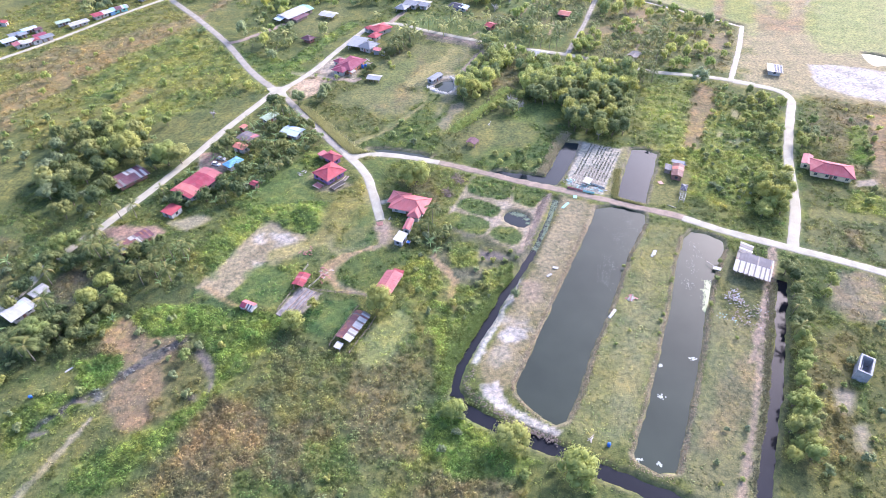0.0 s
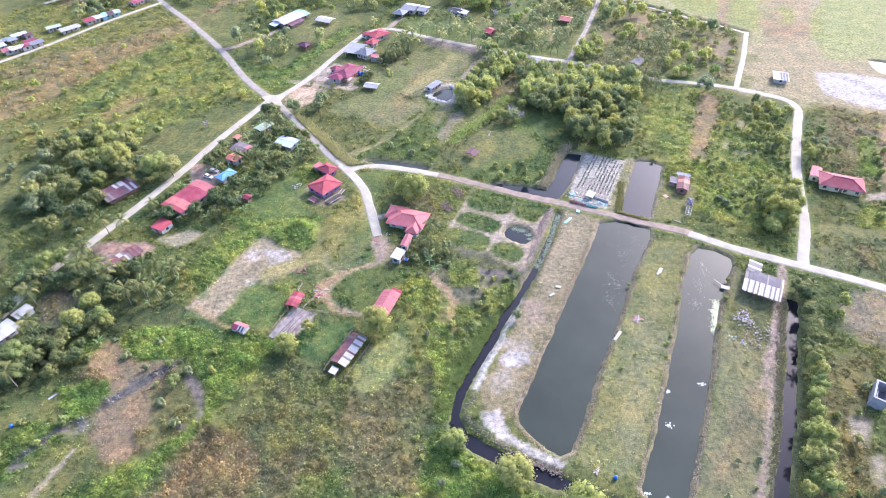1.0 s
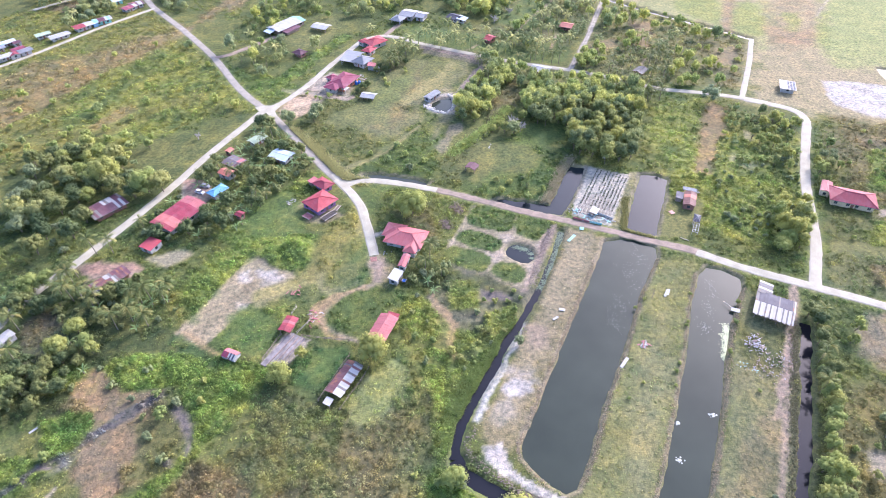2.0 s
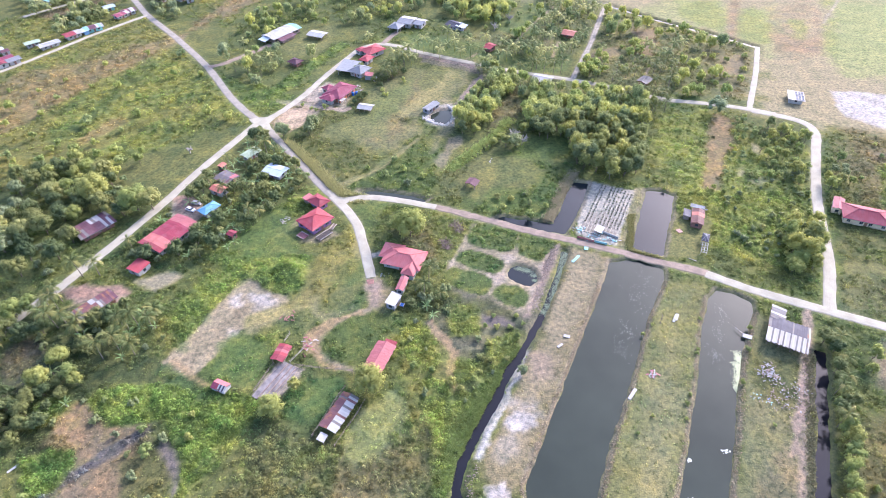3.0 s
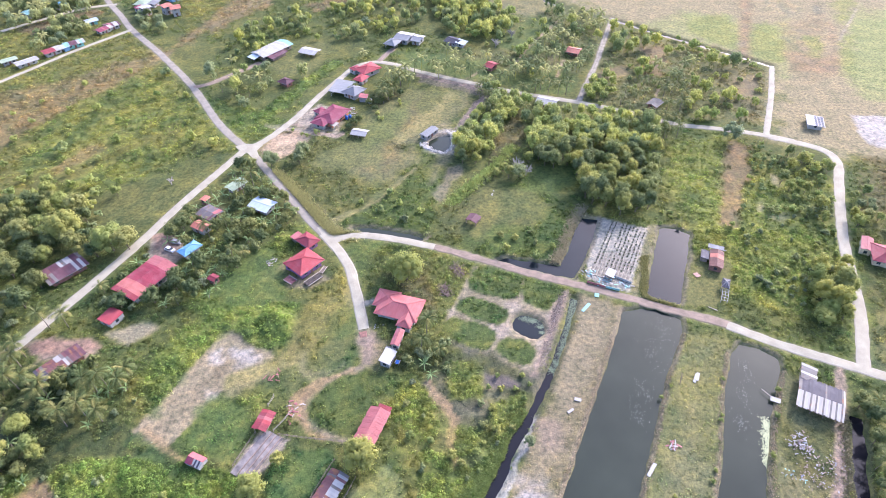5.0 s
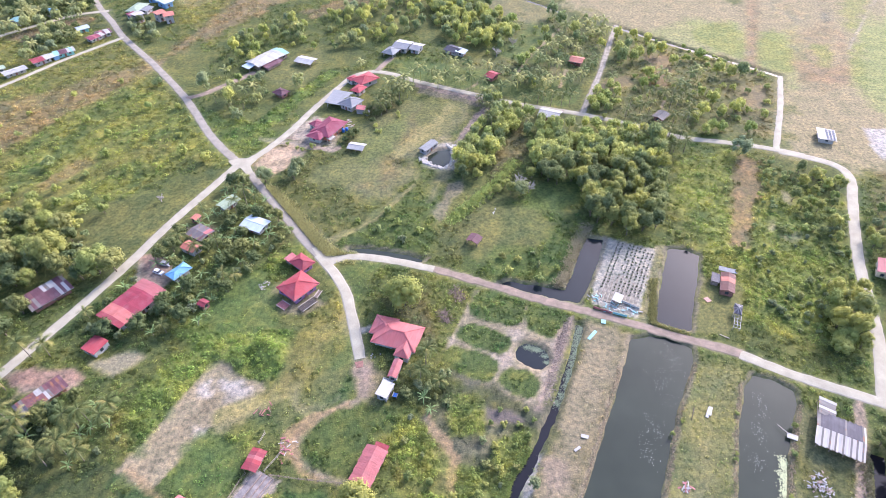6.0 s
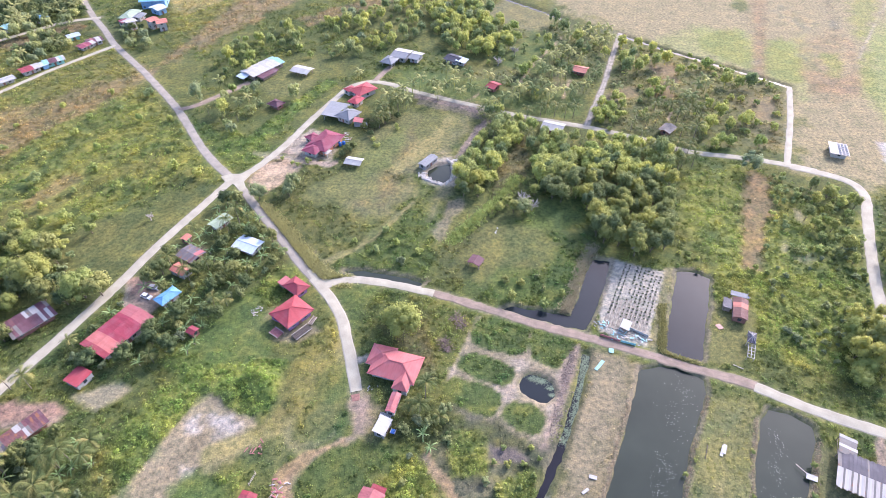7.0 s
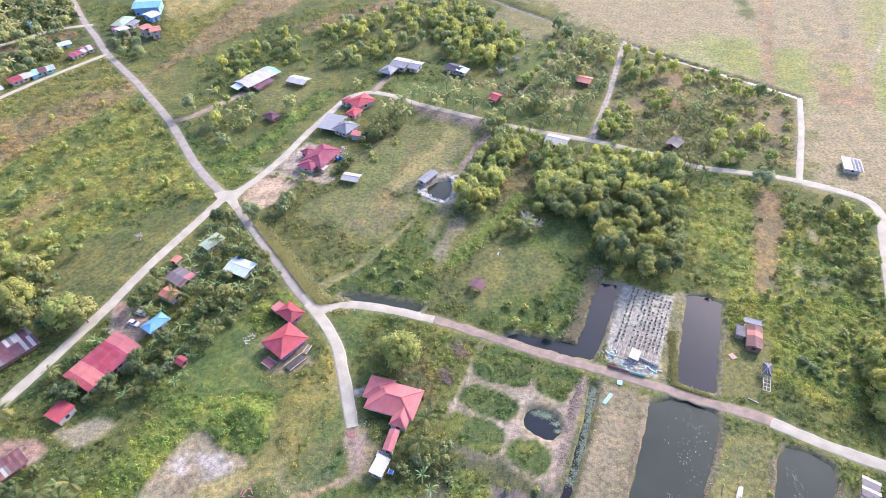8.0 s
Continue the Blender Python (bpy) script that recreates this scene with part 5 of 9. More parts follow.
def land(x, y):
    """Height, colour and roughness (0 bare to 1 scrub) of the ground at arrays x, y."""
    col = np.empty(x.shape + (3,))
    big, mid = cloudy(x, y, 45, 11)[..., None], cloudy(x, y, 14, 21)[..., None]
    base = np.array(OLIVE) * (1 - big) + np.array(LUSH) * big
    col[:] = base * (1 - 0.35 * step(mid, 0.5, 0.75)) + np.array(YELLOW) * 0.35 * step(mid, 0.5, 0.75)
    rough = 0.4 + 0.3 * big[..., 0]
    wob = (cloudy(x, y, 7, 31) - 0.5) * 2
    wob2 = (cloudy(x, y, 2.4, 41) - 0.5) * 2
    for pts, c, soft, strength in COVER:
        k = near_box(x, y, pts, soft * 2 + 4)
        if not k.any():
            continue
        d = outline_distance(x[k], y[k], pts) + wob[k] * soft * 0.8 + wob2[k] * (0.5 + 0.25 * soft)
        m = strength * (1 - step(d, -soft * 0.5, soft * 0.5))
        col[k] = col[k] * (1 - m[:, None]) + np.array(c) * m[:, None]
        target = 0.05 if c in ((0.22, 0.182, 0.122), (0.2, 0.155, 0.14), CLAY, CHALK, BARE, DIRT, SAND, MUD, PATH, ORANGE) else 0.4 if c in (MEADOW, RUST, (0.215, 0.15, 0.085)) else 0.18 if c is PALE else 0.28 if c in (TRACK, TAN, STRAW, LAWN, (0.122, 0.128, 0.052)) else 0.4 if c is GRASS else 0.05 if c is SANDY or c == (0.25, 0.165, 0.125) else 0.5 if c is BRACKEN else 0.6 if c == (0.25, 0.185, 0.085) else 0.68 if c is PINK else 0.95 if c == (0.142, 0.138, 0.06) or c in (FERN, BRIGHT, GLOW, CREEPER) else 0.75 if c is YELLOW else 0.3 if c in ((0.18, 0.15, 0.09), (0.125, 0.127, 0.064)) else 0.45 if c is BANK else 0.56 if c is OLIVE else 0.6
        rough[k] = rough[k] * (1 - m) + target * m
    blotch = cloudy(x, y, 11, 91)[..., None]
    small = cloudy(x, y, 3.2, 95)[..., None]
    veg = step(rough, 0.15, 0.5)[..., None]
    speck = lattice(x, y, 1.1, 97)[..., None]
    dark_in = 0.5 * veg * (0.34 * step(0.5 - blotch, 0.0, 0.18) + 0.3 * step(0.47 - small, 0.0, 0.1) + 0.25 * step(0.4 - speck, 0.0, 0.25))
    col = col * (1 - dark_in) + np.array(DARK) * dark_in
    gold = veg * 0.22 * step(small + 0.4 * blotch, 0.76, 0.9)
    col = col * (1 - gold) + np.array(YELLOW) * 1.15 * gold
    hue = (cloudy(x, y, 8, 141) * 0.6 + cloudy(x, y, 3.6, 145) * 0.4)[..., None]
    thick = (step(rough, 0.5, 0.75) * step(col[..., 1] / col[..., 0], 0.96, 1.08))[..., None]
    for amount, tone in ((thick * 0.55 * step(hue, 0.53, 0.66), GLOW), (thick * 0.5 * step(0.48 - hue, 0.0, 0.12), LUSH)):
        col = col * (1 - amount) + np.array(tone) * amount
    across, along = 0.83 * x - 0.56 * y, 0.56 * x + 0.83 * y
    furrow = (cloudy(along / 4.0, across, 4.5, 211) - 0.5)[..., None] * (thick[..., 0] * step(-x, 88, 110) * step(y, 205, 230))[..., None]
    col = col * (1 + furrow * np.array([1.1, 0.75, 0.4]))
    warm = ((cloudy(x, y, 6, 121) - 0.5) * 1.6 + (lattice(x, y, 2.0, 125) - 0.5) * 0.7)[..., None] * veg
    col = col * (1 + warm * np.array([0.36, 0.2, 0.05]))
    bare = (1 - step(rough, 0.06, 0.22))[..., None]
    col = col * (1 + bare * ((cloudy(x, y, 2.4, 131) - 0.5) * 0.6 + (cloudy(x, y, 9, 133) - 0.5) * 0.4 + (lattice(x, y, 1.0, 135) - 0.5) * 0.4)[..., None])
    z = (cloudy(x, y, 60, 51) - 0.5) * 0.8 + rough * ((cloudy(x, y, 5, 61) - 0.5) * 0.7 + (lattice(x, y, 1.7, 71) - 0.5) * 0.3)
    thick = step(rough, 0.5, 0.75)   # hummocks of grown-over weeds
    z = z + thick * (1.5 * np.maximum(cloudy(x, y, 5.5, 161) - 0.42, 0) + 1.1 * np.maximum(lattice(x, y, 3.1, 165) - 0.45, 0) * lattice(x, y, 14, 167) + 0.5 * (lattice(x, y, 1.9, 169) - 0.5))
    across, along = 0.83 * x - 0.56 * y, 0.56 * x + 0.83 * y   # old furrows under the weeds of the wide field
    field = thick * step(-x, 88, 110) * step(y, 205, 230)
    z = z + field * (0.9 * (cloudy(along / 3.2, across, 3.4, 201) - 0.5) + 0.5 * (lattice(along / 3.0, across, 1.9, 205) - 0.5))
    for mx, my, r, high in MOUNDS:
        z = z + high * np.clip(1 - ((x - mx) ** 2 + (y - my) ** 2) / (r * r), 0, 1) ** 0.8
    verge = np.full(x.shape, 1e3)
    for pts, w in LANE_LINES:
        k = near_box(x, y, pts, 12)
        verge[k] = np.minimum(verge[k], line_distance(x[k], y[k], pts) - w / 2)
    flat = step(verge, 0.2, 5)
    z = z * flat - 0.02
    dusty = (1 - step(verge + wob2 * 0.8, -0.2, 0.8)) * 0.5
    col = col * (1 - dusty[..., None]) + np.array(BARE) * 0.8 * dusty[..., None]
    rough = rough * step(verge, 0.0, 2.0)
    shore = np.full(x.shape, 1e3)
    for pts, *_ in PONDS:
        k = near_box(x, y, pts, 8)
        shore[k] = np.minimum(shore[k], outline_distance(x[k], y[k], pts) + wob2[k] * 0.5)
    lake = shore.copy()
    for pts, w in DRAIN_LINES:
        k = near_box(x, y, pts, 12)
        shore[k] = np.minimum(shore[k], line_distance(x[k], y[k], pts) - w / 2 + wob2[k] * 0.6 + wob[k] * 0.5)
    bank = (1 - step(shore, 0.6, 5)) * 0.9
    z = z * (1 - bank) + 0.12 * bank * step(shore, 0.5, 2)
    z = np.minimum(z, WATER_Z + np.clip(shore, -1.5, 1.0) * 0.75 + np.clip(shore - 1.0, 0, 50) * 0.9)
    for edge, tone in ((shore, (0.1, 0.095, 0.06)), (lake, (0.24, 0.2, 0.145))):
        rim = (1 - step(np.abs(edge - 0.7) + wob2 * 0.5, 0.2, 1.0))[..., None] * 0.5
        col = col * (1 - rim) + np.array(tone) * rim
    rough = np.where(shore < 0.8, rough * 0.3, rough)
    return z, col, rough, verge, shore


def spaced(a, b, s):
    return list(np.arange(a, b, s))


xs = np.array([-4500, -2200, -1200, -700, -480, -400] + spaced(-350, -240, 2.4) + spaced(-240, -150, 1.25) + spaced(-150, 150, 0.95) + spaced(150, 350, 1.9) + [352, 400, 480, 700, 1200, 2200, 4500])
ys = np.array([-4500, -2200, -1000, -400, -200] + spaced(-140, 46, 6.0) + spaced(48, 205, 0.88) + spaced(205, 310, 1.1) + spaced(310, 400, 1.5) + spaced(400, 600, 2.6) + [602, 700, 900, 1300, 2300, 4500])


def build_ground():
    gx, gy = np.meshgrid(xs, ys)
    gx, gy = gx.ravel(), gy.ravel()
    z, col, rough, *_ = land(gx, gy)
    col = col * (1 - 0.18 * step(rough, 0.3, 0.6))[:, None]   # darker soil and litter, plus the shade between plants put into the colour
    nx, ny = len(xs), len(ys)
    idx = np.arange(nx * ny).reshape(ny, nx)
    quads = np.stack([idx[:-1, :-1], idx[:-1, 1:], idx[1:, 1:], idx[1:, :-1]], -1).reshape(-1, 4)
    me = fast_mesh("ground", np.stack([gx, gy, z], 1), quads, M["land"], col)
    me.shade_smooth()
    return tagged(new("ground", me), "green and tan village land with ponds and fields", "ground", kind="structure")


def fast_mesh(name, verts, faces, material, colours=None):
    """A mesh from arrays; colours: one RGB a vertex, kept as the tint 'cover'."""
    n, k = faces.shape
    me = bpy.data.meshes.new(name)
    me.vertices.add(len(verts))
    me.vertices.foreach_set("co", verts.astype(np.float32).ravel())
    me.loops.add(n * k)
    me.loops.foreach_set("vertex_index", faces.astype(np.int32).ravel())
    me.polygons.add(n)
    me.polygons.foreach_set("loop_start", np.arange(0, n * k, k, dtype=np.int32))
    if colours is not None:
        a = me.attributes.new("cover", "FLOAT_COLOR", "POINT")
        a.data.foreach_set("color", np.concatenate([colours, np.ones((len(verts), 1))], 1).astype(np.float32).ravel())
    me.materials.append(material)
    me.update(calc_edges=True)
    return me


ground = build_ground()


def lane(pts, width, material, name, label, lift):
    """A lane slab with slightly ragged edges and a small drop at each side."""
    rnd = random.Random(name + str(round(pts[0][0])))
    line = flowing(pts, 2.0)
    verts, faces, wear = [], [], []
    for i, (x, y) in enumerate(line):
        a, b = line[max(i - 1, 0)], line[min(i + 1, len(line) - 1)]
        d = Vector((b[0] - a[0], b[1] - a[1], 0)).normalized()
        s = Vector((-d.y, d.x, 0))
        earth = "dirt" in name or "gravel" in name
        ragged = 0.3 if earth else 0.15
        l, r = width / 2 + rnd.uniform(-ragged, ragged), width / 2 + rnd.uniform(-ragged, ragged)
        for k, z, worn in ((l + 0.35, -0.07, 0), (l, 0.05, 0 if earth else 0.3), (l * 0.55, 0.08, 1), (0, 0.1, 0.35 if earth else 0.8), (-r * 0.55, 0.08, 1), (-r, 0.05, 0 if earth else 0.3), (-r - 0.35, -0.07, 0)):
            verts.append((x + s.x * k, y + s.y * k, z + lift))
            wear.append(worn)
        if i:
            k = 7 * i
            faces += [(k - 7 + j, k - 6 + j, k + 1 + j, k + j) for j in range(6)]
    faces = [f[::-1] for f in faces]
    me = mesh_of(name, verts, faces, M[material])
    me.attributes.new("wear", "FLOAT", "POINT").data.foreach_set("value", wear)
    return tagged(new(name, me), label, "road", kind="structure")


def apron(pts, material, name, label, lift):
    """A paved patch where lanes meet."""
    v, f = slab([(x, y, 0.12 + lift) for x, y in grown(pts, 0.0)], 0.4)
    me = mesh_of(name, v, f, M[material])
    me.attributes.new("wear", "FLOAT", "POINT").data.foreach_set("value", [0.75] * len(v))
    return tagged(new(name, me), label, "road", kind="structure")


for i, (pts, width, material, name, label) in enumerate(LANES):
    lane(pts, width, material, name, label, 0.012 * (i % 5))


def water_sheet(pts, name, label, material, level):
    """Water that fills a hollow of the ground up to its level."""
    bm = bmesh.new()
    bm.faces.new([bm.verts.new((x, y, level)) for x, y in pts])
    bmesh.ops.recalc_face_normals(bm, faces=bm.faces)
    if bm.faces[:] and bm.faces[0].normal.z < 0:
        bmesh.ops.reverse_faces(bm, faces=bm.faces[:])
    bmesh.ops.triangulate(bm, faces=bm.faces[:])
    me = bpy.data.meshes.new(name)
    bm.to_mesh(me)
    bm.free()
    me.materials.append(M[material])
    return tagged(new(name, me), label, "water", kind="structure")


def grown(pts, by):
    """The outline moved outwards."""
    area = sum(a[0] * b[1] - b[0] * a[1] for a, b in zip(pts, pts[1:] + pts[:1]))
    out = []
    for a, b, c in zip(pts[-1:] + pts[:-1], pts, pts[1:] + pts[:1]):
        d = (Vector((b[0] - a[0], b[1] - a[1])).normalized() + Vector((c[0] - b[0], c[1] - b[1])).normalized()).normalized()
        s = 1 if area > 0 else -1
        out.append((b[0] + d.y * by * s, b[1] - d.x * by * s))
    return out


apron([(-44.8, 219.5), (-43.0, 220.7), (-39.9, 216.2), (-34.6, 215.1), (-29.9, 216.0), (-29.7, 213.8), (-33.6, 212.9), (-36.3, 211.3), (-33.8, 205.3), (-35.5, 203.9), (-38.5, 209.0), (-41.3, 213.1)][::-1], "concrete_lane", "concrete_apron", "pale concrete fork where two lanes part", 0.0)
apron([(-88.4, 274.7), (-84.8, 276.4), (-81.2, 276.4), (-77.9, 277.8), (-76.5, 275.5), (-78.2, 271.2), (-76.2, 266.3), (-78.1, 264.3), (-81.7, 269.2), (-86.2, 271.4)][::-1], "concrete_lane", "concrete_apron", "pale concrete patch where four lanes meet", 0.0)
for pts, material, label in PONDS:
    water_sheet(grown(pts, 0.8), "pond_water", label, material, WATER_Z)
for i, ((pts, w), (_, _, label)) in enumerate(zip(DRAIN_LINES, DRAINS)):
    left, right = [], []
    for j, (x, y) in enumerate(pts):
        a, b = pts[max(j - 1, 0)], pts[min(j + 1, len(pts) - 1)]
        d = Vector((b[0] - a[0], b[1] - a[1])).normalized()
        left.append((x - d.y * (w / 2 + 0.9), y + d.x * (w / 2 + 0.9)))
        right.append((x + d.y * (w / 2 + 0.9), y - d.x * (w / 2 + 0.9)))
    water_sheet(left + right[::-1], "drain_water", label, "ditch", WATER_Z - 0.02 - 0.01 * (i % 3))


# ---- houses ----
def moved(shape, m):
    return [tuple(m @ Vector(v)) for v in shape[0]], shape[1]


def body(home, m, w, d, roof, roof_mat, wall_mat, h=2.3, rise=None, over=0.5, windows=2, door=True, open_sides=False, sheets=0, odd=None, storeys=1):
    """One block of a house: length w along its own x, depth d, eaves included. roof: hip, gable, lean or flat."""
    put = lambda name, shape, mat, parent=None: part(name, moved(shape, m), mat, parent or home)
    rise = rise if rise is not None else {"hip": 0.2, "gable": 0.13, "lean": 0.12, "flat": 0.02}[roof] * d
    a, b = w / 2, d / 2
    wa, wb = a - over, b - over
    rm, top = ROOF[roof_mat], h
    if open_sides:
        n = max(2, int(w / 3.2) + 1)
        for i in range(n):
            for s in (-1, 1):
                px = -wa + 2 * wa * i / (n - 1)
                put("post", block(px - 0.08, s * wb - 0.08, -0.3, px + 0.08, s * wb + 0.08, top + 0.05), M[wall_mat])
        for s in (-1, 1):
            put("rail", block(-wa, s * wb - 0.05, 0.9, wa, s * wb + 0.04, 0.98), M[wall_mat])
    else:
        wm, t = M[wall_mat], 0.15
        put("wall", block(-wa, -wb, -0.4, wa, -wb + t, top), wm)
        put("wall", block(-wa, wb - t, -0.4, wa, wb, top), wm)
        put("wall", block(-wa, -wb + t, -0.4, -wa + t, wb - t, top), wm)
        put("wall", block(wa - t, -wb + t, -0.4, wa, wb - t, top), wm)
        for fl in range(storeys):
            z0 = 0.85 + 2.7 * fl
            for s in (-1, 1):
                for i in range(windows):
                    px = -wa + 2 * wa * (i + 0.5) / windows + (0.3 if i % 2 else -0.3)
                    y0, y1 = sorted((s * (wb - 0.03), s * (wb + 0.05)))
                    win = put("window", block(px - 0.55, y0, z0, px + 0.55, y1, z0 + 1.1), M["glass"])
                    put("frame", merged(block(px - 0.63, y0 - 0.01, z0 - 0.08, px + 0.63, y1 + 0.02, z0), block(px - 0.63, y0 - 0.01, z0 + 1.1, px + 0.63, y1 + 0.02, z0 + 1.18),
                                        block(px - 0.04, y0 - 0.01, z0, px + 0.04, y1 + 0.02, z0 + 1.1)), M["white_wall"], win)
                if windows:
                    x0, x1 = sorted((s * (wa - 0.03), s * (wa + 0.05)))
                    put("window", block(x0, -0.55, z0, x1, 0.55, z0 + 1.1), M["glass"])
        if door:
            put("door", block(-0.5, -wb - 0.05, -0.1, 0.5, -wb + 0.02, 2.05), M["plank_wall"])
    th, z1 = 0.1, top + rise
    ridge = max(a - b, 0.0) if roof == "hip" else a
    if roof == "hip":
        r0, r1 = (-ridge, 0, z1), (ridge, 0, z1)
        c = [(-a, -b, top), (a, -b, top), (a, b, top), (-a, b, top)]
        slopes = [[c[0], c[1], r1, r0], [c[2], c[3], r0, r1], [c[1], c[2], r1], [c[3], c[0], r0]]
        if ridge < 0.05:
            slopes = [[c[0], c[1], r0], [c[2], c[3], r0], [c[1], c[2], r0], [c[3], c[0], r0]]
        caps = [(r0, r1), (c[0], r0), (c[3], r0), (c[1], r1), (c[2], r1)]
    elif roof == "gable":
        r0, r1 = (-a, 0, z1), (a, 0, z1)
        slopes = [[(-a, -b, top), (a, -b, top), r1, r0], [(a, b, top), (-a, b, top), r0, r1]]
        caps = [(r0, r1)]
        if not open_sides:
            for s in (-1, 1):
                v = [(s * wa, -wb, top), (s * wa, wb, top), (s * wa, 0, z1 - 0.12), (s * (wa - 0.12), -wb, top), (s * (wa - 0.12), wb, top), (s * (wa - 0.12), 0, z1 - 0.12)]
                put("gable_wall", (v, [(0, 1, 2), (5, 4, 3), (0, 3, 4, 1), (1, 4, 5, 2), (2, 5, 3, 0)]), M[wall_mat])
    else:
        slopes = [[(-a, -b, top), (a, -b, top), (a, b, z1), (-a, b, z1)]]
        caps = []
    for k, s in enumerate(slopes):
        if sheets and len(s) == 4:
            lo0, lo1, hi1, hi0 = [Vector(p) for p in s]
            row = odd[k % len(odd)].split() if odd else [roof_mat]
            for i in range(sheets):
                f, g = i / sheets, (i + 1) / sheets
                lift = Vector((0, 0, (0.03 if wall_mat == "wood" else 0.008) * (i % 2)))
                down = (lo0 - hi0) * ((0.03 if wall_mat == "wood" else 0.004) * ((i * 7) % 3))
                q = [lo0.lerp(lo1, f) + lift + down, lo0.lerp(lo1, g) + lift + down, hi0.lerp(hi1, g) + lift, hi0.lerp(hi1, f) + lift]
                j = i if k == 0 else sheets - 1 - i
                put("roof_sheet", slab(q, 0.05), ROOF[row[int(j * len(row) / sheets)]])
        else:
            mats = odd[k % len(odd)].split()[0] if odd else roof_mat
            put("roof_slope", slab(s, th), ROOF[mats])
    for p, q in caps:
        if (Vector(p) - Vector(q)).length > 0.3 and roof == "hip" or roof == "gable" and not sheets:
            put("ridge_cap", bar(Vector(p) + Vector((0, 0, 0.03)), Vector(q) + Vector((0, 0, 0.03)), 0.32, 0.08), rm)
    if not open_sides and roof in ("hip", "gable"):
        put("eaves_board", block(-a, -b, top - 0.24, a, -b + 0.04, top - th - 0.005), M["white_wall"])
        put("eaves_board", block(-a, b - 0.04, top - 0.24, a, b, top - th - 0.005), M["white_wall"])


def house(blocks, label, name="house", category="house"):
    """A house of one or more blocks: x, y, turn, length, depth, roof form, roofing, walls, and what differs from the usual."""
    x, y, turn = blocks[0][:3]
    home = thing(name, x, y, 0, turn, label, category)
    back = pose(x, y, 0, 0, 0, turn).inverted()
    for bx, by, bt, w, d, roof, rm, wm, extra in blocks:
        extra = dict(windows=max(1, int(w / 4)), over=1.05 if min(w, d) > 4.8 else 0.35) | extra
        body(home, back @ pose(bx, by, 0, 0, 0, bt), w, d, roof, rm, wm, **extra)
    return home


HOUSES = []
HOUSES.append(([(-12.3, 177.9, -18, 14.3, 10.1, "hip", "salmon", "white_wall", dict(h=2.6, rise=1.9)),
      (-9.8, 173.5, 71, 8.6, 4.8, "hip", "salmon", "white_wall", dict(h=2.52, rise=1.2)),
      (-16.6, 181.4, -16, 7.6, 7.5, "hip", "salmon", "white_wall", dict(h=2.56, rise=1.5))], "large salmon-red bungalow with hipped wings at the lane's end"))
HOUSES.append(([(-46.1, 198.7, 48, 10.6, 9.5, "hip", "bright", "purple_wall", dict(h=3.0, rise=1.9)),
      (-50.5, 198.5, 60, 3.7, 3.6, "hip", "bright", "purple_wall", dict(h=2.7, rise=0.9))], "bright red hip-roofed house with purple walls"))
HOUSES.append(([(-46.5, 209.9, -40, 7.5, 5.8, "hip", "red", "purple_wall", dict(h=2.8)),
      (-50.9, 212.5, 52, 3.8, 2.7, "lean", "pink", "wood", dict(h=2.4, windows=0, door=False))], "small red hip-roofed kitchen house beside a lane"))
HOUSES.append(([(-98.2, 192.1, 60, 18.4, 11.2, "gable", "red", "white_wall", dict(h=3.0, rise=0.8, sheets=18, odd=["red rose rose rose rose hall hall hall hall hall hall hall hall pink pink pink pink"]))], "long crimson-roofed hall with faded pink roof bands"))
HOUSES.append(([(-103.6, 175.9, -27, 5.6, 5.7, "lean", "bright", "white_wall", dict(h=2.3, rise=0.3, over=0.3))], "small white hut with a red roof"))
HOUSES.append(([(-87.6, 206.3, 54, 7.5, 4.9, "hip", "blue", "white_wall", dict(h=2.8))], "white bungalow with a bright blue roof"))
HOUSES.append(([(-87.4, 219.0, -30, 6.3, 4.4, "gable", "orange", "white_wall", {})], "small house with an orange roof among bananas"))
HOUSES.append(([(-86.1, 226.5, -33, 8.1, 6.8, "gable", "weathered", "plank_wall", dict(rise=0.5, sheets=9, odd=["weathered weathered zinc weathered weathered rust weathered", "weathered zinc weathered weathered pink weathered"]))], "old house with a patchy grey zinc roof"))
HOUSES.append(([(-75.7, 192.3, -29, 3.0, 3.0, "gable", "red", "plank_wall", dict(h=2.2, windows=1))], "small red-roofed hut among banana plants"))
HOUSES.append(([(-90.3, 235.2, 65, 3.1, 2.9, "gable", "orange", "plank_wall", dict(h=2.3, windows=1))], "tiny orange-roofed hut beside the pale lane"))
HOUSES.append(([(-80.3, 244.0, 55, 8.1, 5.1, "gable", "green", "white_wall", {})], "house with a pale green roof under trees"))
HOUSES.append(([(-67.2, 231.0, -26, 9.3, 7.3, "gable", "paleblue", "white_wall", dict(rise=0.6))], "house with a pale blue-white roof"))
HOUSES.append(([(-48.0, 296.8, 61, 15.0, 10.6, "hip", "crimson", "orange_wall", dict(h=2.7, rise=1.7)),
      (-54.2, 300.4, -43, 4.5, 5.2, "hip", "crimson", "white_wall", dict(h=2.6, rise=1.0)),
      (-52.4, 291.0, 61, 7.4, 7.6, "hip", "crimson", "white_wall", dict(h=2.6, rise=1.1))], "large crimson hip-roofed bungalow with orange walls"))
HOUSES.append(([(-46.4, 323.0, 75, 13.0, 9.8, "lean", "steel", "white_wall", dict(h=2.6, rise=0.5, open_sides=True)),
      (-40.2, 319.0, -34, 8.8, 9.6, "hip", "grey", "white_wall", dict(h=2.8)),
      (-35.1, 313.8, 83, 4.1, 4.2, "lean", "pink", "cement", dict(h=2.4, windows=0))], "grey-roofed house with a wide carport"))
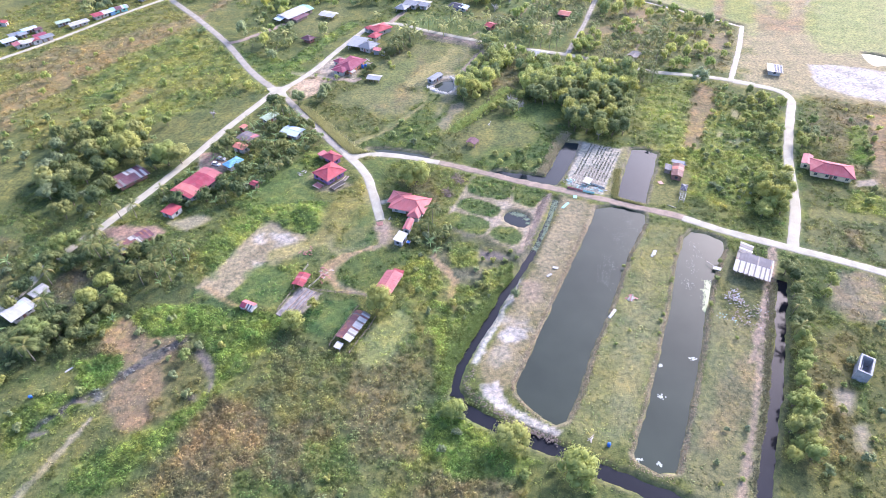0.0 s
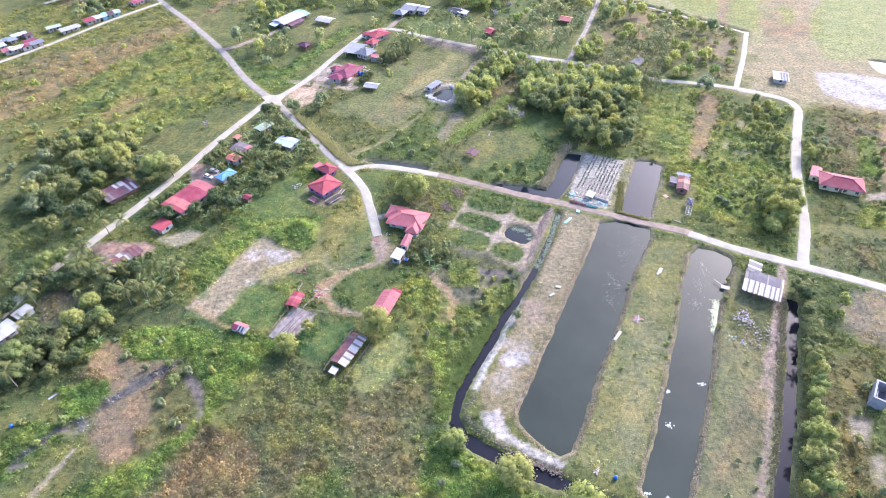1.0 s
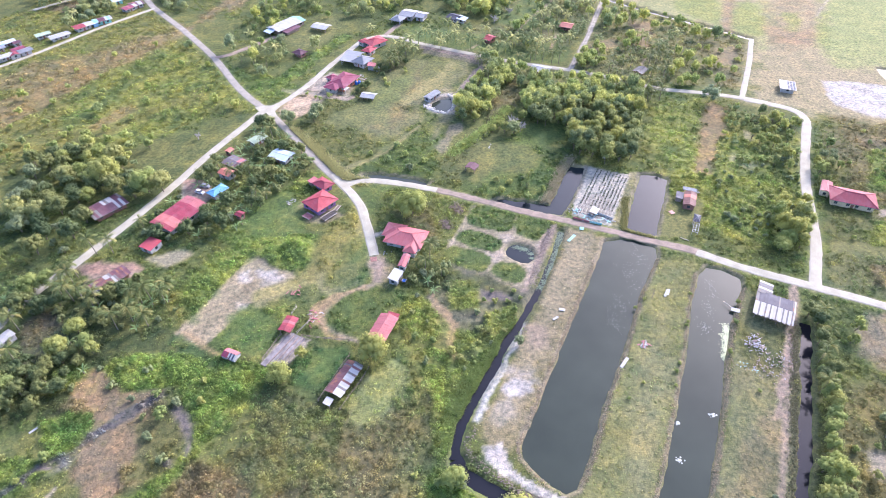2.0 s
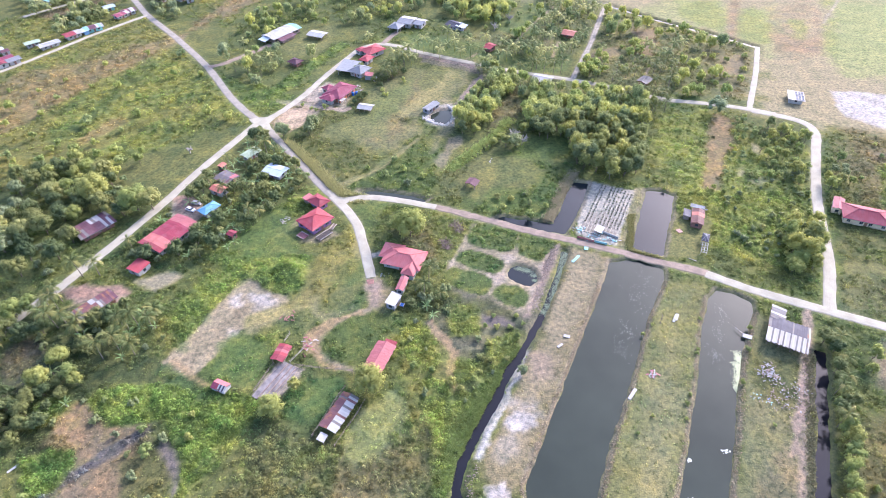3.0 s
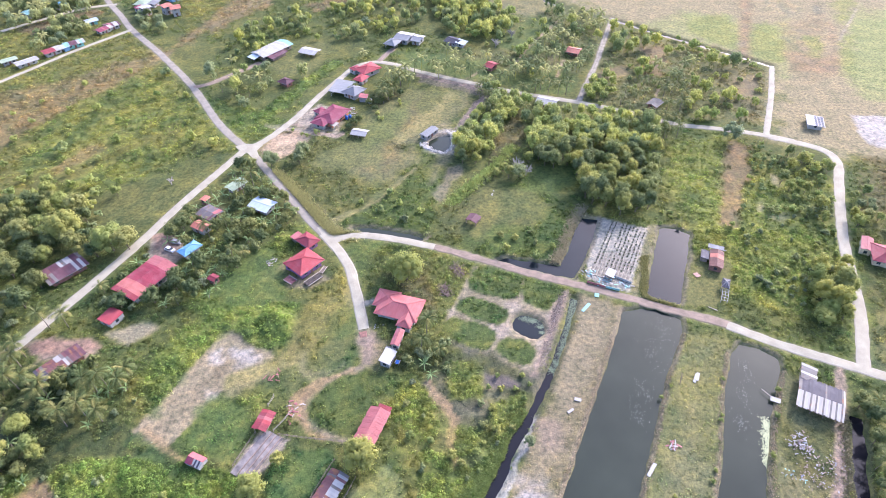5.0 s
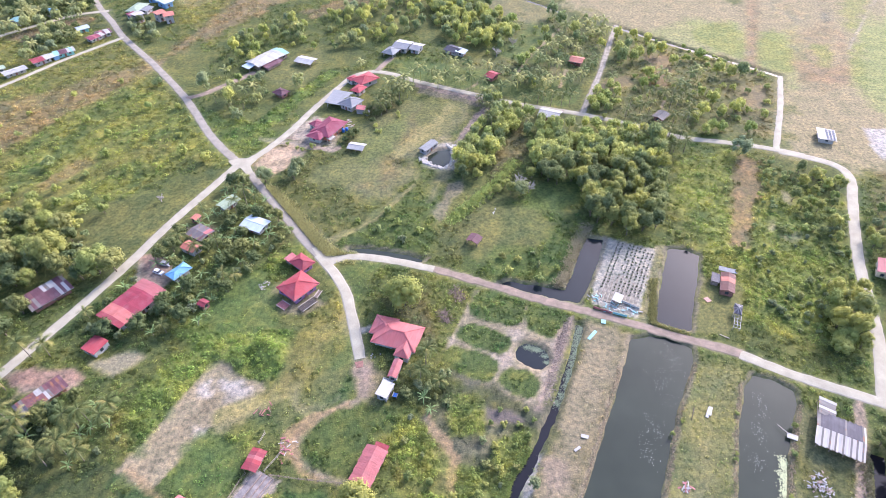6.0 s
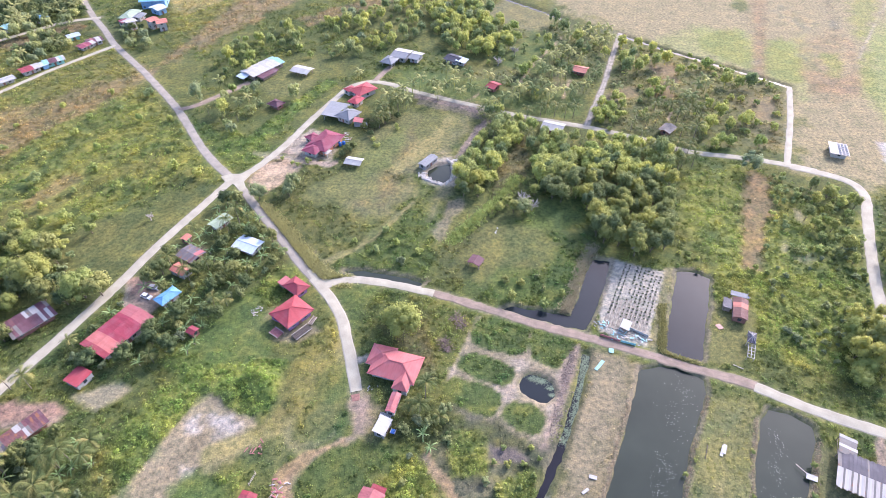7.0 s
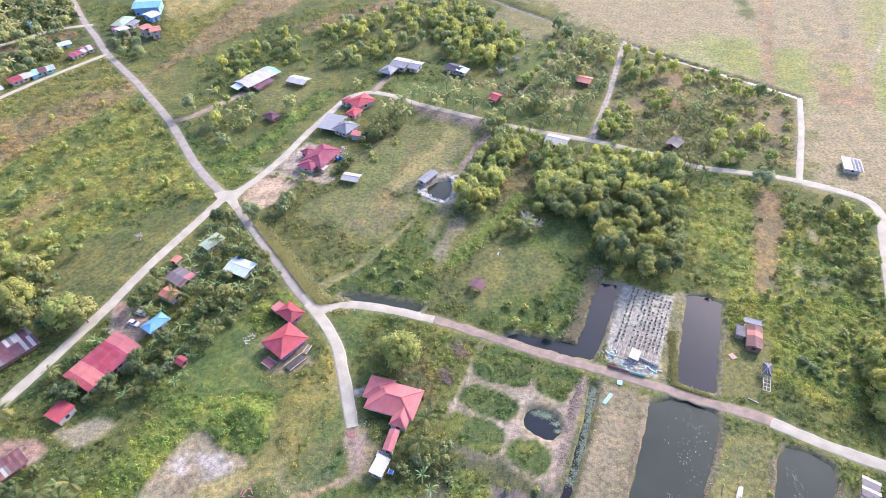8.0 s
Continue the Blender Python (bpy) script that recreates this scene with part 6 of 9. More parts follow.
HOUSES.append(([(-35.2, 342.4, -48, 9.2, 11.6, "hip", "bright", "white_wall", dict(h=2.8, rise=1.5)),
      (-37.7, 332.2, 60, 7.4, 5.8, "hip", "bright", "white_wall", dict(h=2.6, rise=0.9)),
      (-41.6, 343.4, 42, 5.2, 4.6, "hip", "bright", "white_wall", dict(h=2.5, rise=0.7))], "bright red hip-roofed house by the lane's bend"))
HOUSES.append(([(-89.6, 367.3, 52, 21.5, 10.6, "gable", "paleblue", "wood", dict(h=2.8, rise=0.9, sheets=14, odd=["white white white white white white white white white white white white teal teal"])),
      (-85.9, 361.4, 56, 11.6, 5.0, "lean", "maroon", "wood", dict(h=2.1, rise=0.4, windows=0, door=False)),
      (-97.3, 358.6, -38, 5.8, 6.2, "lean", "paleblue", "wood", dict(h=2.3, open_sides=True))], "long farmhouse with a white roof and plank walls"))
HOUSES.append(([(-68.6, 364.2, -24, 10.6, 7.6, "gable", "white", "wood", dict(h=2.4, rise=0.8, open_sides=True, sheets=8))], "low white-roofed shed on posts"))
HOUSES.append(([(-75.7, 330.2, -35, 6.9, 5.8, "hip", "maroon", "plank_wall", {})], "small maroon-roofed cottage in a garden"))
HOUSES.append(([(-17.4, 381.4, -24, 9.4, 10.6, "gable", "grey", "white_wall", dict(h=2.9, rise=0.8, odd=["grey", "white"])),
      (-9.6, 378.8, -24, 6.4, 9.0, "gable", "grey", "white_wall", dict(h=2.7, rise=0.7, odd=["grey", "white"])),
      (-23.6, 374.1, 62, 8.8, 7.6, "hip", "steel", "white_wall", dict(h=2.6, open_sides=True))], "grey-roofed house with a hipped carport"))
HOUSES.append(([(10.7, 376.4, -37, 8.6, 7.8, "gable", "slate", "white_wall", {}),
      (14.9, 373.6, 61, 5.9, 5.6, "lean", "paleblue", "white_wall", dict(h=2.3))], "grey-blue roofed house among palms"))
HOUSES.append(([(29.6, 345.9, -40, 5.5, 7.3, "gable", "bright", "plank_wall", {})], "small red-roofed house in the coconut grove"))
HOUSES.append(([(76.2, 362.4, -26, 7.4, 7.4, "gable", "orange", "plank_wall", {})], "small orange-red roofed house among palms"))
HOUSES.append(([(53.5, 307.3, -24, 10.0, 8.1, "gable", "white", "plank_wall", {})], "white-roofed house beside the grove lane"))
HOUSES.append(([(104.7, 304.7, 47, 7.6, 5.8, "gable", "zinc", "plank_wall", {})], "grey-roofed house hidden under trees"))
HOUSES.append(([(-3.1, 281.8, 52, 8.9, 4.0, "gable", "steel", "cement", dict(h=2.2))], "small grey pump house beside the pond"))
HOUSES.append(([(-46.4, 289.3, 61, 3.6, 2.6, "lean", "bone", "white_wall", dict(h=1.9, rise=0.25, open_sides=True))], "small white awning beside the crimson house"))
HOUSES.append(([(-34.2, 282.0, -16, 7.4, 5.5, "gable", "white", "wood", dict(h=2.0, open_sides=True))], "low white-roofed shelter in a yard"))
HOUSES.append(([(13.5, 221.7, 59, 4.4, 4.7, "gable", "maroon", "wood", dict(h=2.0, open_sides=True))], "small maroon-roofed shelter in the meadow"))
HOUSES.append(([(96.6, 198.0, 68, 9.0, 4.6, "gable", "terracotta", "plank_wall", dict(rise=0.7, sheets=8, odd=["terracotta terracotta orange terracotta"])),
      (93.5, 200.6, 68, 4.4, 2.8, "lean", "slate", "wood", dict(h=2.0, rise=0.3, windows=0, door=False)),
      (98.6, 204.2, -22, 5.2, 2.0, "lean", "grey", "wood", dict(h=2.0, rise=0.2, open_sides=True))], "small terracotta-roofed hut beside the pond"))
HOUSES.append(([(105.8, 142.2, -29, 11.8, 10.9, "gable", "zinc", "wood", dict(h=2.5, rise=0.55, open_sides=True, sheets=26, odd=["bone white bone zinc bone white bone zinc bone bone zinc bone white bone zinc bone white bone zinc bone bone zinc white bone zinc bone", "zinc slate slate slate slate slate slate slate slate slate zinc slate slate slate slate slate zinc white"]))], "long patched zinc shed beside the fish pond"))
HOUSES.append(([(106.3, 150.5, 62, 5.8, 4.3, "lean", "white", "wood", dict(h=2.3, open_sides=True, sheets=6, odd=["zinc zinc white zinc zinc white"]))], "small white-roofed lean-to behind the shed"))
HOUSES.append(([(159.2, 197.4, -22, 16.6, 10.1, "hip", "red", "cream_wall", dict(h=2.8)),
      (152.5, 204.4, 59, 7.9, 3.9, "gable", "pink", "cream_wall", dict(h=2.6))], "long red-roofed bungalow with cream walls"))
HOUSES.append(([(173.6, 287.2, 70, 9.8, 7.6, "flat", "bone", "white_wall", dict(h=2.2, sheets=7, odd=["bone bone bone bone bone bone bone"]))], "pale block shed with square vents"))
HOUSES.append(([(-18.2, 136.1, 68, 10.4, 5.9, "gable", "pink", "wood", dict(h=2.5, rise=1.0, sheets=12, odd=["pink"])),
      (-15.3, 141.0, -22, 3.8, 2.3, "lean", "bright", "wood", dict(h=2.2, windows=0, door=False))], "long pink-red roofed barn in the meadow"))
HOUSES.append(([(-28.0, 117.9, 63, 12.0, 5.3, "gable", "rust", "wood", dict(h=2.3, rise=0.6, open_sides=True, sheets=16, odd=["white white zinc white white rust white white zinc white white rust white zinc", "rust rust rust rust rust rust rust rust rust rust rust zinc rust rust"])),
      (-31.8, 110.6, 66, 2.4, 2.2, "lean", "white", "wood", dict(h=1.8, open_sides=True))], "old cattle shed with rusty and white sheets"))
HOUSES.append(([(-47.7, 138.3, 73, 6.1, 4.1, "gable", "red", "wood", dict(h=2.1, rise=0.5, open_sides=True, sheets=6, odd=["red red bright pink red bright"]))], "open red-roofed stall on wooden posts"))
HOUSES.append(([(-63.0, 127.3, -24, 4.7, 3.3, "gable", "pink", "white_wall", dict(h=1.7, rise=0.7, over=0.15, windows=0, sheets=9, odd=["crimson crimson crimson red white slate white slate white", "pink"]))], "tiny hut with striped red and white sheets"))
HOUSES.append(([(-111.5, 158.3, 51, 13.2, 6.0, "gable", "rust", "plank_wall", dict(rise=0.5, sheets=16, odd=["slate zinc slate rust rust rust rust rust rust white zinc rust rust maroon rust maroon", "slate rust zinc rust rust rust rust white white zinc rust maroon rust maroon rust maroon"]))], "old house with a rusty maroon roof"))
HOUSES.append(([(-15.2, 158.6, 66, 5.3, 3.6, "lean", "white", "cement", dict(h=2.5, rise=0.4)),
      (-12.6, 165.5, 74, 6.4, 2.8, "gable", "pink", "white_wall", dict(h=2.6, rise=0.6))], "white-roofed wash house with a narrow pink wing"))
HOUSES.append(([(-134.0, 134.2, 62, 5.6, 3.8, "gable", "white", "white_wall", dict(rise=0.3))], "white-roofed house among dark palms"))
HOUSES.append(([(-136.4, 125.9, 58, 8.6, 7.0, "gable", "white", "white_wall", dict(rise=0.5, sheets=12, odd=["white white white white paleblue white"]))], "long white-roofed house among dark palms"))
HOUSES.append(([(-128.2, 197.6, 50, 13.6, 9.4, "gable", "maroon", "plank_wall", dict(rise=0.6, sheets=13, odd=["zinc maroon zinc maroon maroon maroon maroon maroon maroon white maroon white maroon", "maroon rust maroon maroon white zinc white maroon maroon zinc"]))], "old house with a dark rusty roof under trees"))
HOUSES.append(([(-211.4, 368.9, 48, 10.2, 7.0, "gable", "red", "white_wall", dict(rise=0.7, sheets=8, odd=["red red red red red white white white"])),
      (-206.2, 373.4, 48, 3.4, 4.6, "lean", "paleblue", "blue_wall", dict(h=2.2, windows=0, door=False))], "red-roofed white house along the far lane"))
HOUSES.append(([(-203.2, 378.0, 38, 10.8, 6.6, "gable", "teal", "teal_wall", dict(rise=0.7, sheets=8, odd=["teal teal maroon maroon maroon white teal white"]))], "teal-green house along the far lane"))
HOUSES.append(([(-206.4, 409.2, 39, 7.2, 6.2, "gable", "paleblue", "teal_wall", dict(rise=0.5))], "small white-roofed house by the far lane"))
HOUSES.append(([(-194.2, 396.8, 60, 9.4, 6.2, "gable", "crimson", "white_wall", dict(rise=0.7, sheets=8, odd=["crimson crimson crimson pink crimson crimson white white"])),
      (-191.6, 402.6, 40, 8.6, 7.2, "gable", "maroon", "white_wall", dict(rise=0.6, sheets=7, odd=["maroon maroon pink maroon white white maroon"]))], "crimson-roofed house beside a junction"))
HOUSES.append(([(-184.9, 439.4, 80, 14.4, 8.4, "hip", "green", "white_wall", dict(rise=1.3)),
      (-178.6, 436.8, 80, 8.0, 6.0, "gable", "grey", "white_wall", dict(rise=0.6)),
      (-178.6, 422.8, 60, 6.4, 7.2, "gable", "white", "white_wall", dict(h=4.8, storeys=2, rise=0.5)),
      (-184.6, 428.6, 55, 5.2, 4.0, "lean", "crimson", "white_wall", dict(h=2.4))], "wide grey-green roofed house beside the junction"))
HOUSES.append(([(-166.0, 424.5, 52, 6.4, 6.6, "gable", "orange", "white_wall", dict(h=5.0, storeys=2, rise=0.7)),
      (-159.6, 422.3, 25, 6.4, 7.4, "gable", "orange", "white_wall", dict(h=4.8, storeys=2, rise=0.7))], "two-storey white house with orange roofs"))
HOUSES.append(([(-176.2, 459.4, 8, 16.4, 14.4, "gable", "teal", "blue_wall", dict(h=5.0, rise=1.2, odd=["blue", "teal"])),
      (-170.1, 446.6, 55, 7.6, 9.6, "gable", "paleblue", "blue_wall", dict(h=3.5, rise=0.8))], "large blue hall with a pale ridge beyond the junction"))
HOUSES.append(([(-236.6, 434.4, -32, 6.7, 7.7, "gable", "blue", "white_wall", {})], "blue-roofed house among far palms"))
HOUSES.append(([(-250.6, 421.0, 80, 6.8, 8.5, "gable", "teal", "white_wall", {})], "pale teal-roofed house among far palms"))
HOUSES.append(([(-266.1, 356.7, 97, 4.1, 6.8, "gable", "red", "white_wall", {})], "red-roofed house at the village edge"))
HOUSES.append(([(-246.9, 423.2, 108, 4.8, 2.7, "gable", "teal", "white_wall", {})], "teal-roofed house among far palms"))
HOUSES.append(([(-244.4, 347.0, 47, 8.6, 5.4, "gable", "paleblue", "white_wall", dict(h=2.3, rise=0.5))], "pale blue-roofed house in a close cluster"))
HOUSES.append(([(-249.0, 339.1, 47, 6.6, 5.4, "gable", "steel", "white_wall", dict(h=2.3, rise=0.5))], "grey-roofed house in a close cluster"))
HOUSES.append(([(-245.2, 340.6, 47, 5.2, 6.4, "gable", "blue", "white_wall", dict(h=2.3, rise=0.5, odd=["steel", "blue"]))], "blue-grey roofed house in a close cluster"))
HOUSES.append(([(-248.2, 331.3, 47, 8.2, 6.2, "gable", "paleblue", "white_wall", dict(h=2.3, rise=0.5))], "pale blue-white roofed house in a close cluster"))
HOUSES.append(([(-239.6, 326.6, -43, 6.0, 6.6, "gable", "pink", "white_wall", dict(h=2.3, rise=0.5, odd=["pink", "white"]))], "faded pink-roofed house in a close cluster"))
HOUSES.append(([(-235.9, 329.5, 47, 8.0, 5.6, "gable", "white", "white_wall", dict(h=2.3, rise=0.5))], "white-roofed house in a close cluster"))
HOUSES.append(([(-233.6, 337.9, 47, 7.2, 5.4, "gable", "crimson", "white_wall", dict(h=2.3, rise=0.5))], "crimson-roofed house in a close cluster"))
HOUSES.append(([(-232.5, 331.7, -43, 4.6, 5.4, "gable", "red", "white_wall", dict(h=2.3, rise=0.5))], "small red-roofed house in a close cluster"))
HOUSES.append(([(-228.9, 336.2, 47, 7.4, 6.0, "gable", "grey", "white_wall", dict(h=2.3, rise=0.5))], "grey-white roofed house in a close cluster"))
HOUSES.append(([(-239.0, 346.8, 47, 4.4, 4.4, "gable", "maroon", "white_wall", dict(h=2.3, rise=0.5))], "small maroon-roofed hut in a close cluster"))
HOUSES.append(([(-229.2, 357.4, 42, 8.4, 5.0, "gable", "green", "white_wall", dict(h=2.3, rise=0.5))], "low pale green-roofed house by the far lane"))
HOUSES.append(([(-218.7, 355.5, 47, 11.6, 6.0, "gable", "white", "white_wall", dict(h=2.3, rise=0.5))], "long white-roofed house along the far lane"))
PLOTS = []
for blocks, label in HOUSES:
    house(blocks, label)
    PLOTS += [b[:5] for b in blocks]

# ---- small things ----
M["stained"] = plain("stained_cement", (0.21, 0.19, 0.18), 0.9, 0.5, 0.5)
M["brush"] = plain("dry_branches", (0.23, 0.17, 0.135), 0.9, 0.3, 2.0)


def solid_cylinder(r, z0, z1, sides=12, r2=None):
    r2 = r if r2 is None else r2
    v = [(r * math.cos(6.283 * i / sides), r * math.sin(6.283 * i / sides), z0) for i in range(sides)] + [(r2 * math.cos(6.283 * i / sides), r2 * math.sin(6.283 * i / sides), z1) for i in range(sides)]
    return v, [tuple(range(sides - 1, -1, -1)), tuple(range(sides, 2 * sides))] + [(i, (i + 1) % sides, sides + (i + 1) % sides, sides + i) for i in range(sides)]


def water_tank(x, y, r, h, mat, label):
    t = thing("water_tank", x, y, 0, 0, label, "water tank")
    part("drum", solid_cylinder(r, 0, h), M[mat], t)
    part("lid", merged(solid_cylinder(r * 0.95, h, h + 0.18, 12, r * 0.4), solid_cylinder(r * 0.3, h + 0.18, h + 0.26)), M[mat], t)


for x, y in [(-41.8, 296.8), (-40.2, 297.6)]:
    water_tank(x, y, 0.7, 1.5, "tank_blue", "blue plastic water tank beside the bungalow")
for x, y in [(-31.9, 311.9)]:
    water_tank(x, y, 1.1, 1.8, "white_wall", "white round water tank behind the houses")
for x, y in [(43.3, 78.1), (-117.4, 94.4)]:
    water_tank(x, y, 0.5, 1.0, "tank_blue", "blue plastic drum standing in the grass")


def car(x, y, turn, paint, label):
    """A hatchback seen from above: lower body, cabin with glass, wheels."""
    c = thing("car", x, y, 0, turn, label, "car")
    sec = [(-1.95, 0.55), (-1.9, 0.85), (-1.0, 0.95), (1.0, 0.95), (1.75, 0.82), (1.9, 0.5), (1.9, 0.28), (-1.95, 0.28)]
    v = [(px, s * 0.8, pz) for s in (-1, 1) for px, pz in sec]
    n = len(sec)
    part("body", (v, [tuple(range(n)), tuple(range(2 * n - 1, n - 1, -1))] + [(i, n + i, n + (i + 1) % n, (i + 1) % n) for i in range(n)]), M[paint], c)
    low, up = [(-1.6, 0.74), (1.0, 0.74)], [(-1.25, 0.6), (0.3, 0.6)]
    v = [(low[0][0], -0.74, 0.95), (low[1][0], -0.74, 0.95), (low[1][0], 0.74, 0.95), (low[0][0], 0.74, 0.95), (up[0][0], -0.6, 1.42), (up[1][0], -0.6, 1.42), (up[1][0], 0.6, 1.42), (up[0][0], 0.6, 1.42)]
    cab = part("cabin", (v, BOX_F), M["glass"], c)
    part("car_roof", block(-1.3, -0.62, 1.42, 0.35, 0.62, 1.47), M[paint], cab)
    for px in (-1.25, 1.25):
        for s in (-1, 1):
            wv, wf = solid_cylinder(0.3, -0.1, 0.1, 10)
            wheel = part("wheel", ([(px + a, s * 0.74 + q, 0.3 + b) for a, b, q in wv], wf), M["tyre"], c)
            part("rim", ([(px + a * 0.55, s * 0.76 + q, 0.3 + b * 0.55) for a, b, q in wv], wf), M["car_grey"], wheel)


for (x, y), turn, paint, label in zip([(-95.7, 208.1), (-94.6, 212.1)], (-25, -15), ("car_white", "car_grey"), ("white hatchback parked on bare earth by a house", "silver hatchback parked on bare earth by a house")):
    car(x, y, turn, paint, label)


water_tank(-104.1, 174.1, 0.5, 1.0, "tank_blue", "blue plastic drum at the hut's corner")


def lane_ramp(x, y, turn):
    """A worn red-brown apron of cement at the lane's end."""
    t = thing("cement_ramp", x, y, 0, turn, "worn red-brown cement ramp at the lane's end", "ramp")
    v = [(-1.2, -1.4, -0.2), (1.2, -1.4, -0.2), (1.3, 1.0, -0.2), (-1.3, 1.0, -0.2), (-0.9, -1.2, 0.05), (0.9, -1.2, 0.05), (1.25, 0.95, 0.12), (-1.25, 0.95, 0.12)]
    part("slab", (v, BOX_F), M["plank_wall"], t)


lane_ramp(-23.6, 169.0, 12)


def roof_vents(x, y, turn, z):
    """Square louvred vents set in rows on a flat roof."""
    for i in range(6):
        for j in range(3):
            c, s = math.cos(radians(turn)), math.sin(radians(turn))
            px, py = -4.0 + 1.5 * i, -2.9 + 1.35 * j
            vent = thing("roof_vent", x + c * px - s * py, y + s * px + c * py, z, turn, "square grey vent on a pale flat roof", "vent", "roof vents")
            part("frame", merged(block(-0.5, -0.45, 0, 0.5, -0.33, 0.16), block(-0.5, 0.33, 0, 0.5, 0.45, 0.16), block(-0.5, -0.33, 0, -0.38, 0.33, 0.16), block(0.38, -0.33, 0, 0.5, 0.33, 0.16)), M["cement"], vent)
            part("louvre", block(-0.38, -0.33, 0.01, 0.38, 0.33, 0.07), M["cement"], vent)


roof_vents(173.6, 287.2, 70, 2.27)


def concrete_box(x, y, turn, w, d, h):
    """An unroofed block enclosure with thick walls."""
    b = thing("concrete_enclosure", x, y, 0, turn, "roofless grey concrete block enclosure in scrub", "enclosure")
    t = 0.5
    for x0, y0, x1, y1 in ((-w / 2, -d / 2, w / 2, -d / 2 + t), (-w / 2, d / 2 - t, w / 2, d / 2), (-w / 2, -d / 2 + t, -w / 2 + t, d / 2 - t), (w / 2 - t, -d / 2 + t, w / 2, d / 2 - t)):
        part("wall", block(x0, y0, -0.3, x1, y1, h), M["cement"], b)
    part("floor_slab", block(-w / 2 + t, -d / 2 + t, -0.3, w / 2 - t, d / 2 - t, 0.3), M["cement"], b)
    part("partition", block(-w / 2 + t, d * 0.12, 0.3, w / 2 - t, d * 0.12 + 0.25, h * 0.6), M["cement"], b)


concrete_box(121.4, 100.2, 54, 7.1, 3.7, 4.0)
PLOTS.append((121.4, 100.2, 54, 7.1, 3.7))


def plank(a, b, width, mat, label, z=0.15, name="plank", category="board"):
    a, b = Vector((*a, z)), Vector((*b, z + 0.1))
    mid = (a + b) / 2
    ob = thing(name, mid.x, mid.y, 0, 0, label, category)
    part("board", bar(a - Vector((mid.x, mid.y, 0)), b - Vector((mid.x, mid.y, 0)), width, 0.12), M[mat], ob)


M["pink_board"] = plain("pinkish_board", (0.46, 0.27, 0.22), 0.8, 0.2, 1.5)
PLANKS = [
    ((88.1, 193.4), (88.8, 191.5), 1.7, "pink_board", "flat pinkish board lying in the hut yard"),
    ((52.7, 121.8), (55.4, 125.1), 0.9, "white_wall", "weathered white board lying on the pond bank"),
    ((73.5, 149.5), (75.3, 152.4), 0.8, "white_wall", "weathered white board lying on the pond bank"),
    ((35.4, 140.3), (37.1, 141.4), 0.7, "white_wall", "white board lying on bare earth"),
    ((38.0, 144.7), (39.8, 144.1), 1.0, "white_wall", "white board lying on bare earth"),
    ((75.8, 152.7), (74.4, 150.1), 0.9, "white_wall", "long pale board lying in the grass"),
    ((93.3, 143.9), (95.6, 142.7), 1.6, "white_wall", "white plank raft moored at the pond edge"),
    ((92.0, 147.0), (93.8, 144.1), 0.15, "pale_wood", "thin pole reaching out over the pond"),
    ((-111.7, 103.0), (-108.9, 106.0), 0.6, "white_wall", "fallen pale log among the weeds"),
    ((46.3, 177.0), (49.2, 180.1), 1.0, "turquoise", "turquoise boat hull lying on the bare bank"),
    ((51.7, 184.0), (53.1, 183.6), 1.6, "turquoise", "turquoise sheet lying beside the dirt lane"),
    ((87.4, 178.1), (89.8, 176.4), 0.2, "pale_wood", "pale pole lying in the grass by the lane"),
    ((69.1, 148.8), (71.1, 152.8), 0.15, "dark_wood", "dark pole lying in the grass"),
]
for a, b, width, mat, label in PLANKS:
    plank(a, b, width, mat, label)


def heap(pts_list, spread, count, mats, label, seed, size=(0.6, 1.8), name="scrap_heap"):
    """Loose boards and sheets lying over one another."""
    for k, (x, y) in enumerate(pts_list):
        rnd = random.Random(seed + k)
        t = thing(name, x, y, 0, 0, label, "heap")
        for i in range(count):
            px, py, a = rnd.gauss(0, spread * 0.5), rnd.gauss(0, spread * 0.5), rnd.uniform(0, 6.28)
            l = rnd.uniform(*size)
            w = min(l * 0.7, rnd.uniform(0.1, 0.42))
            v, f = block(-l / 2, -w / 2, 0, l / 2, w / 2, 0.06)
            m = Matrix.Translation((px, py, 0.05 + 0.03 * i % 0.5)) @ Euler((rnd.uniform(-0.15, 0.15), rnd.uniform(-0.15, 0.15), a)).to_matrix().to_4x4()
            part("board", ([tuple(m @ Vector(q)) for q in v], f), M[rnd.choice(mats)], t)


heap([(96.2, 131.3), (93.9, 129.6), (96.1, 128.5)], 2.0, 26, ["cement", "wood", "cement"], "grey heap of scrap sheets on the pond bank", 10, (0.3, 1.3))
heap([(97.9, 122.1), (100.9, 123.7), (97.4, 118.8), (97.4, 125.5), (93.5, 121.0)], 3.6, 24, ["cement", "wood", "wood", "cement", "wood"], "scattered pale scrap and boards in the weeds", 20, (0.2, 0.75))
heap([(88.7, 121.8), (91.5, 120.5)], 1.4, 10, ["tank_blue", "cement", "turquoise", "cement"], "blue and grey plastic scrap in the weeds", 30, (0.2, 0.7))
heap([(61.8, 129.6)], 1.8, 16, ["red_plastic", "white_wall", "red_plastic", "cement"], "heap of red and white boards on the pond bank", 40)
heap([(-41.0, 143.2), (-39.4, 141.2), (-48.9, 153.7)], 2.2, 12, ["red_plastic", "red_plastic", "white_wall", "dirt_lane"], "heap of red and white boards beside the track", 50)
heap([(51.8, 193.4), (58.1, 191.2), (62.3, 188.1), (55.2, 189.6)], 2.6, 16, ["white_wall", "turquoise", "cement", "turquoise"], "pale and turquoise scrap at the plot's foot", 60)
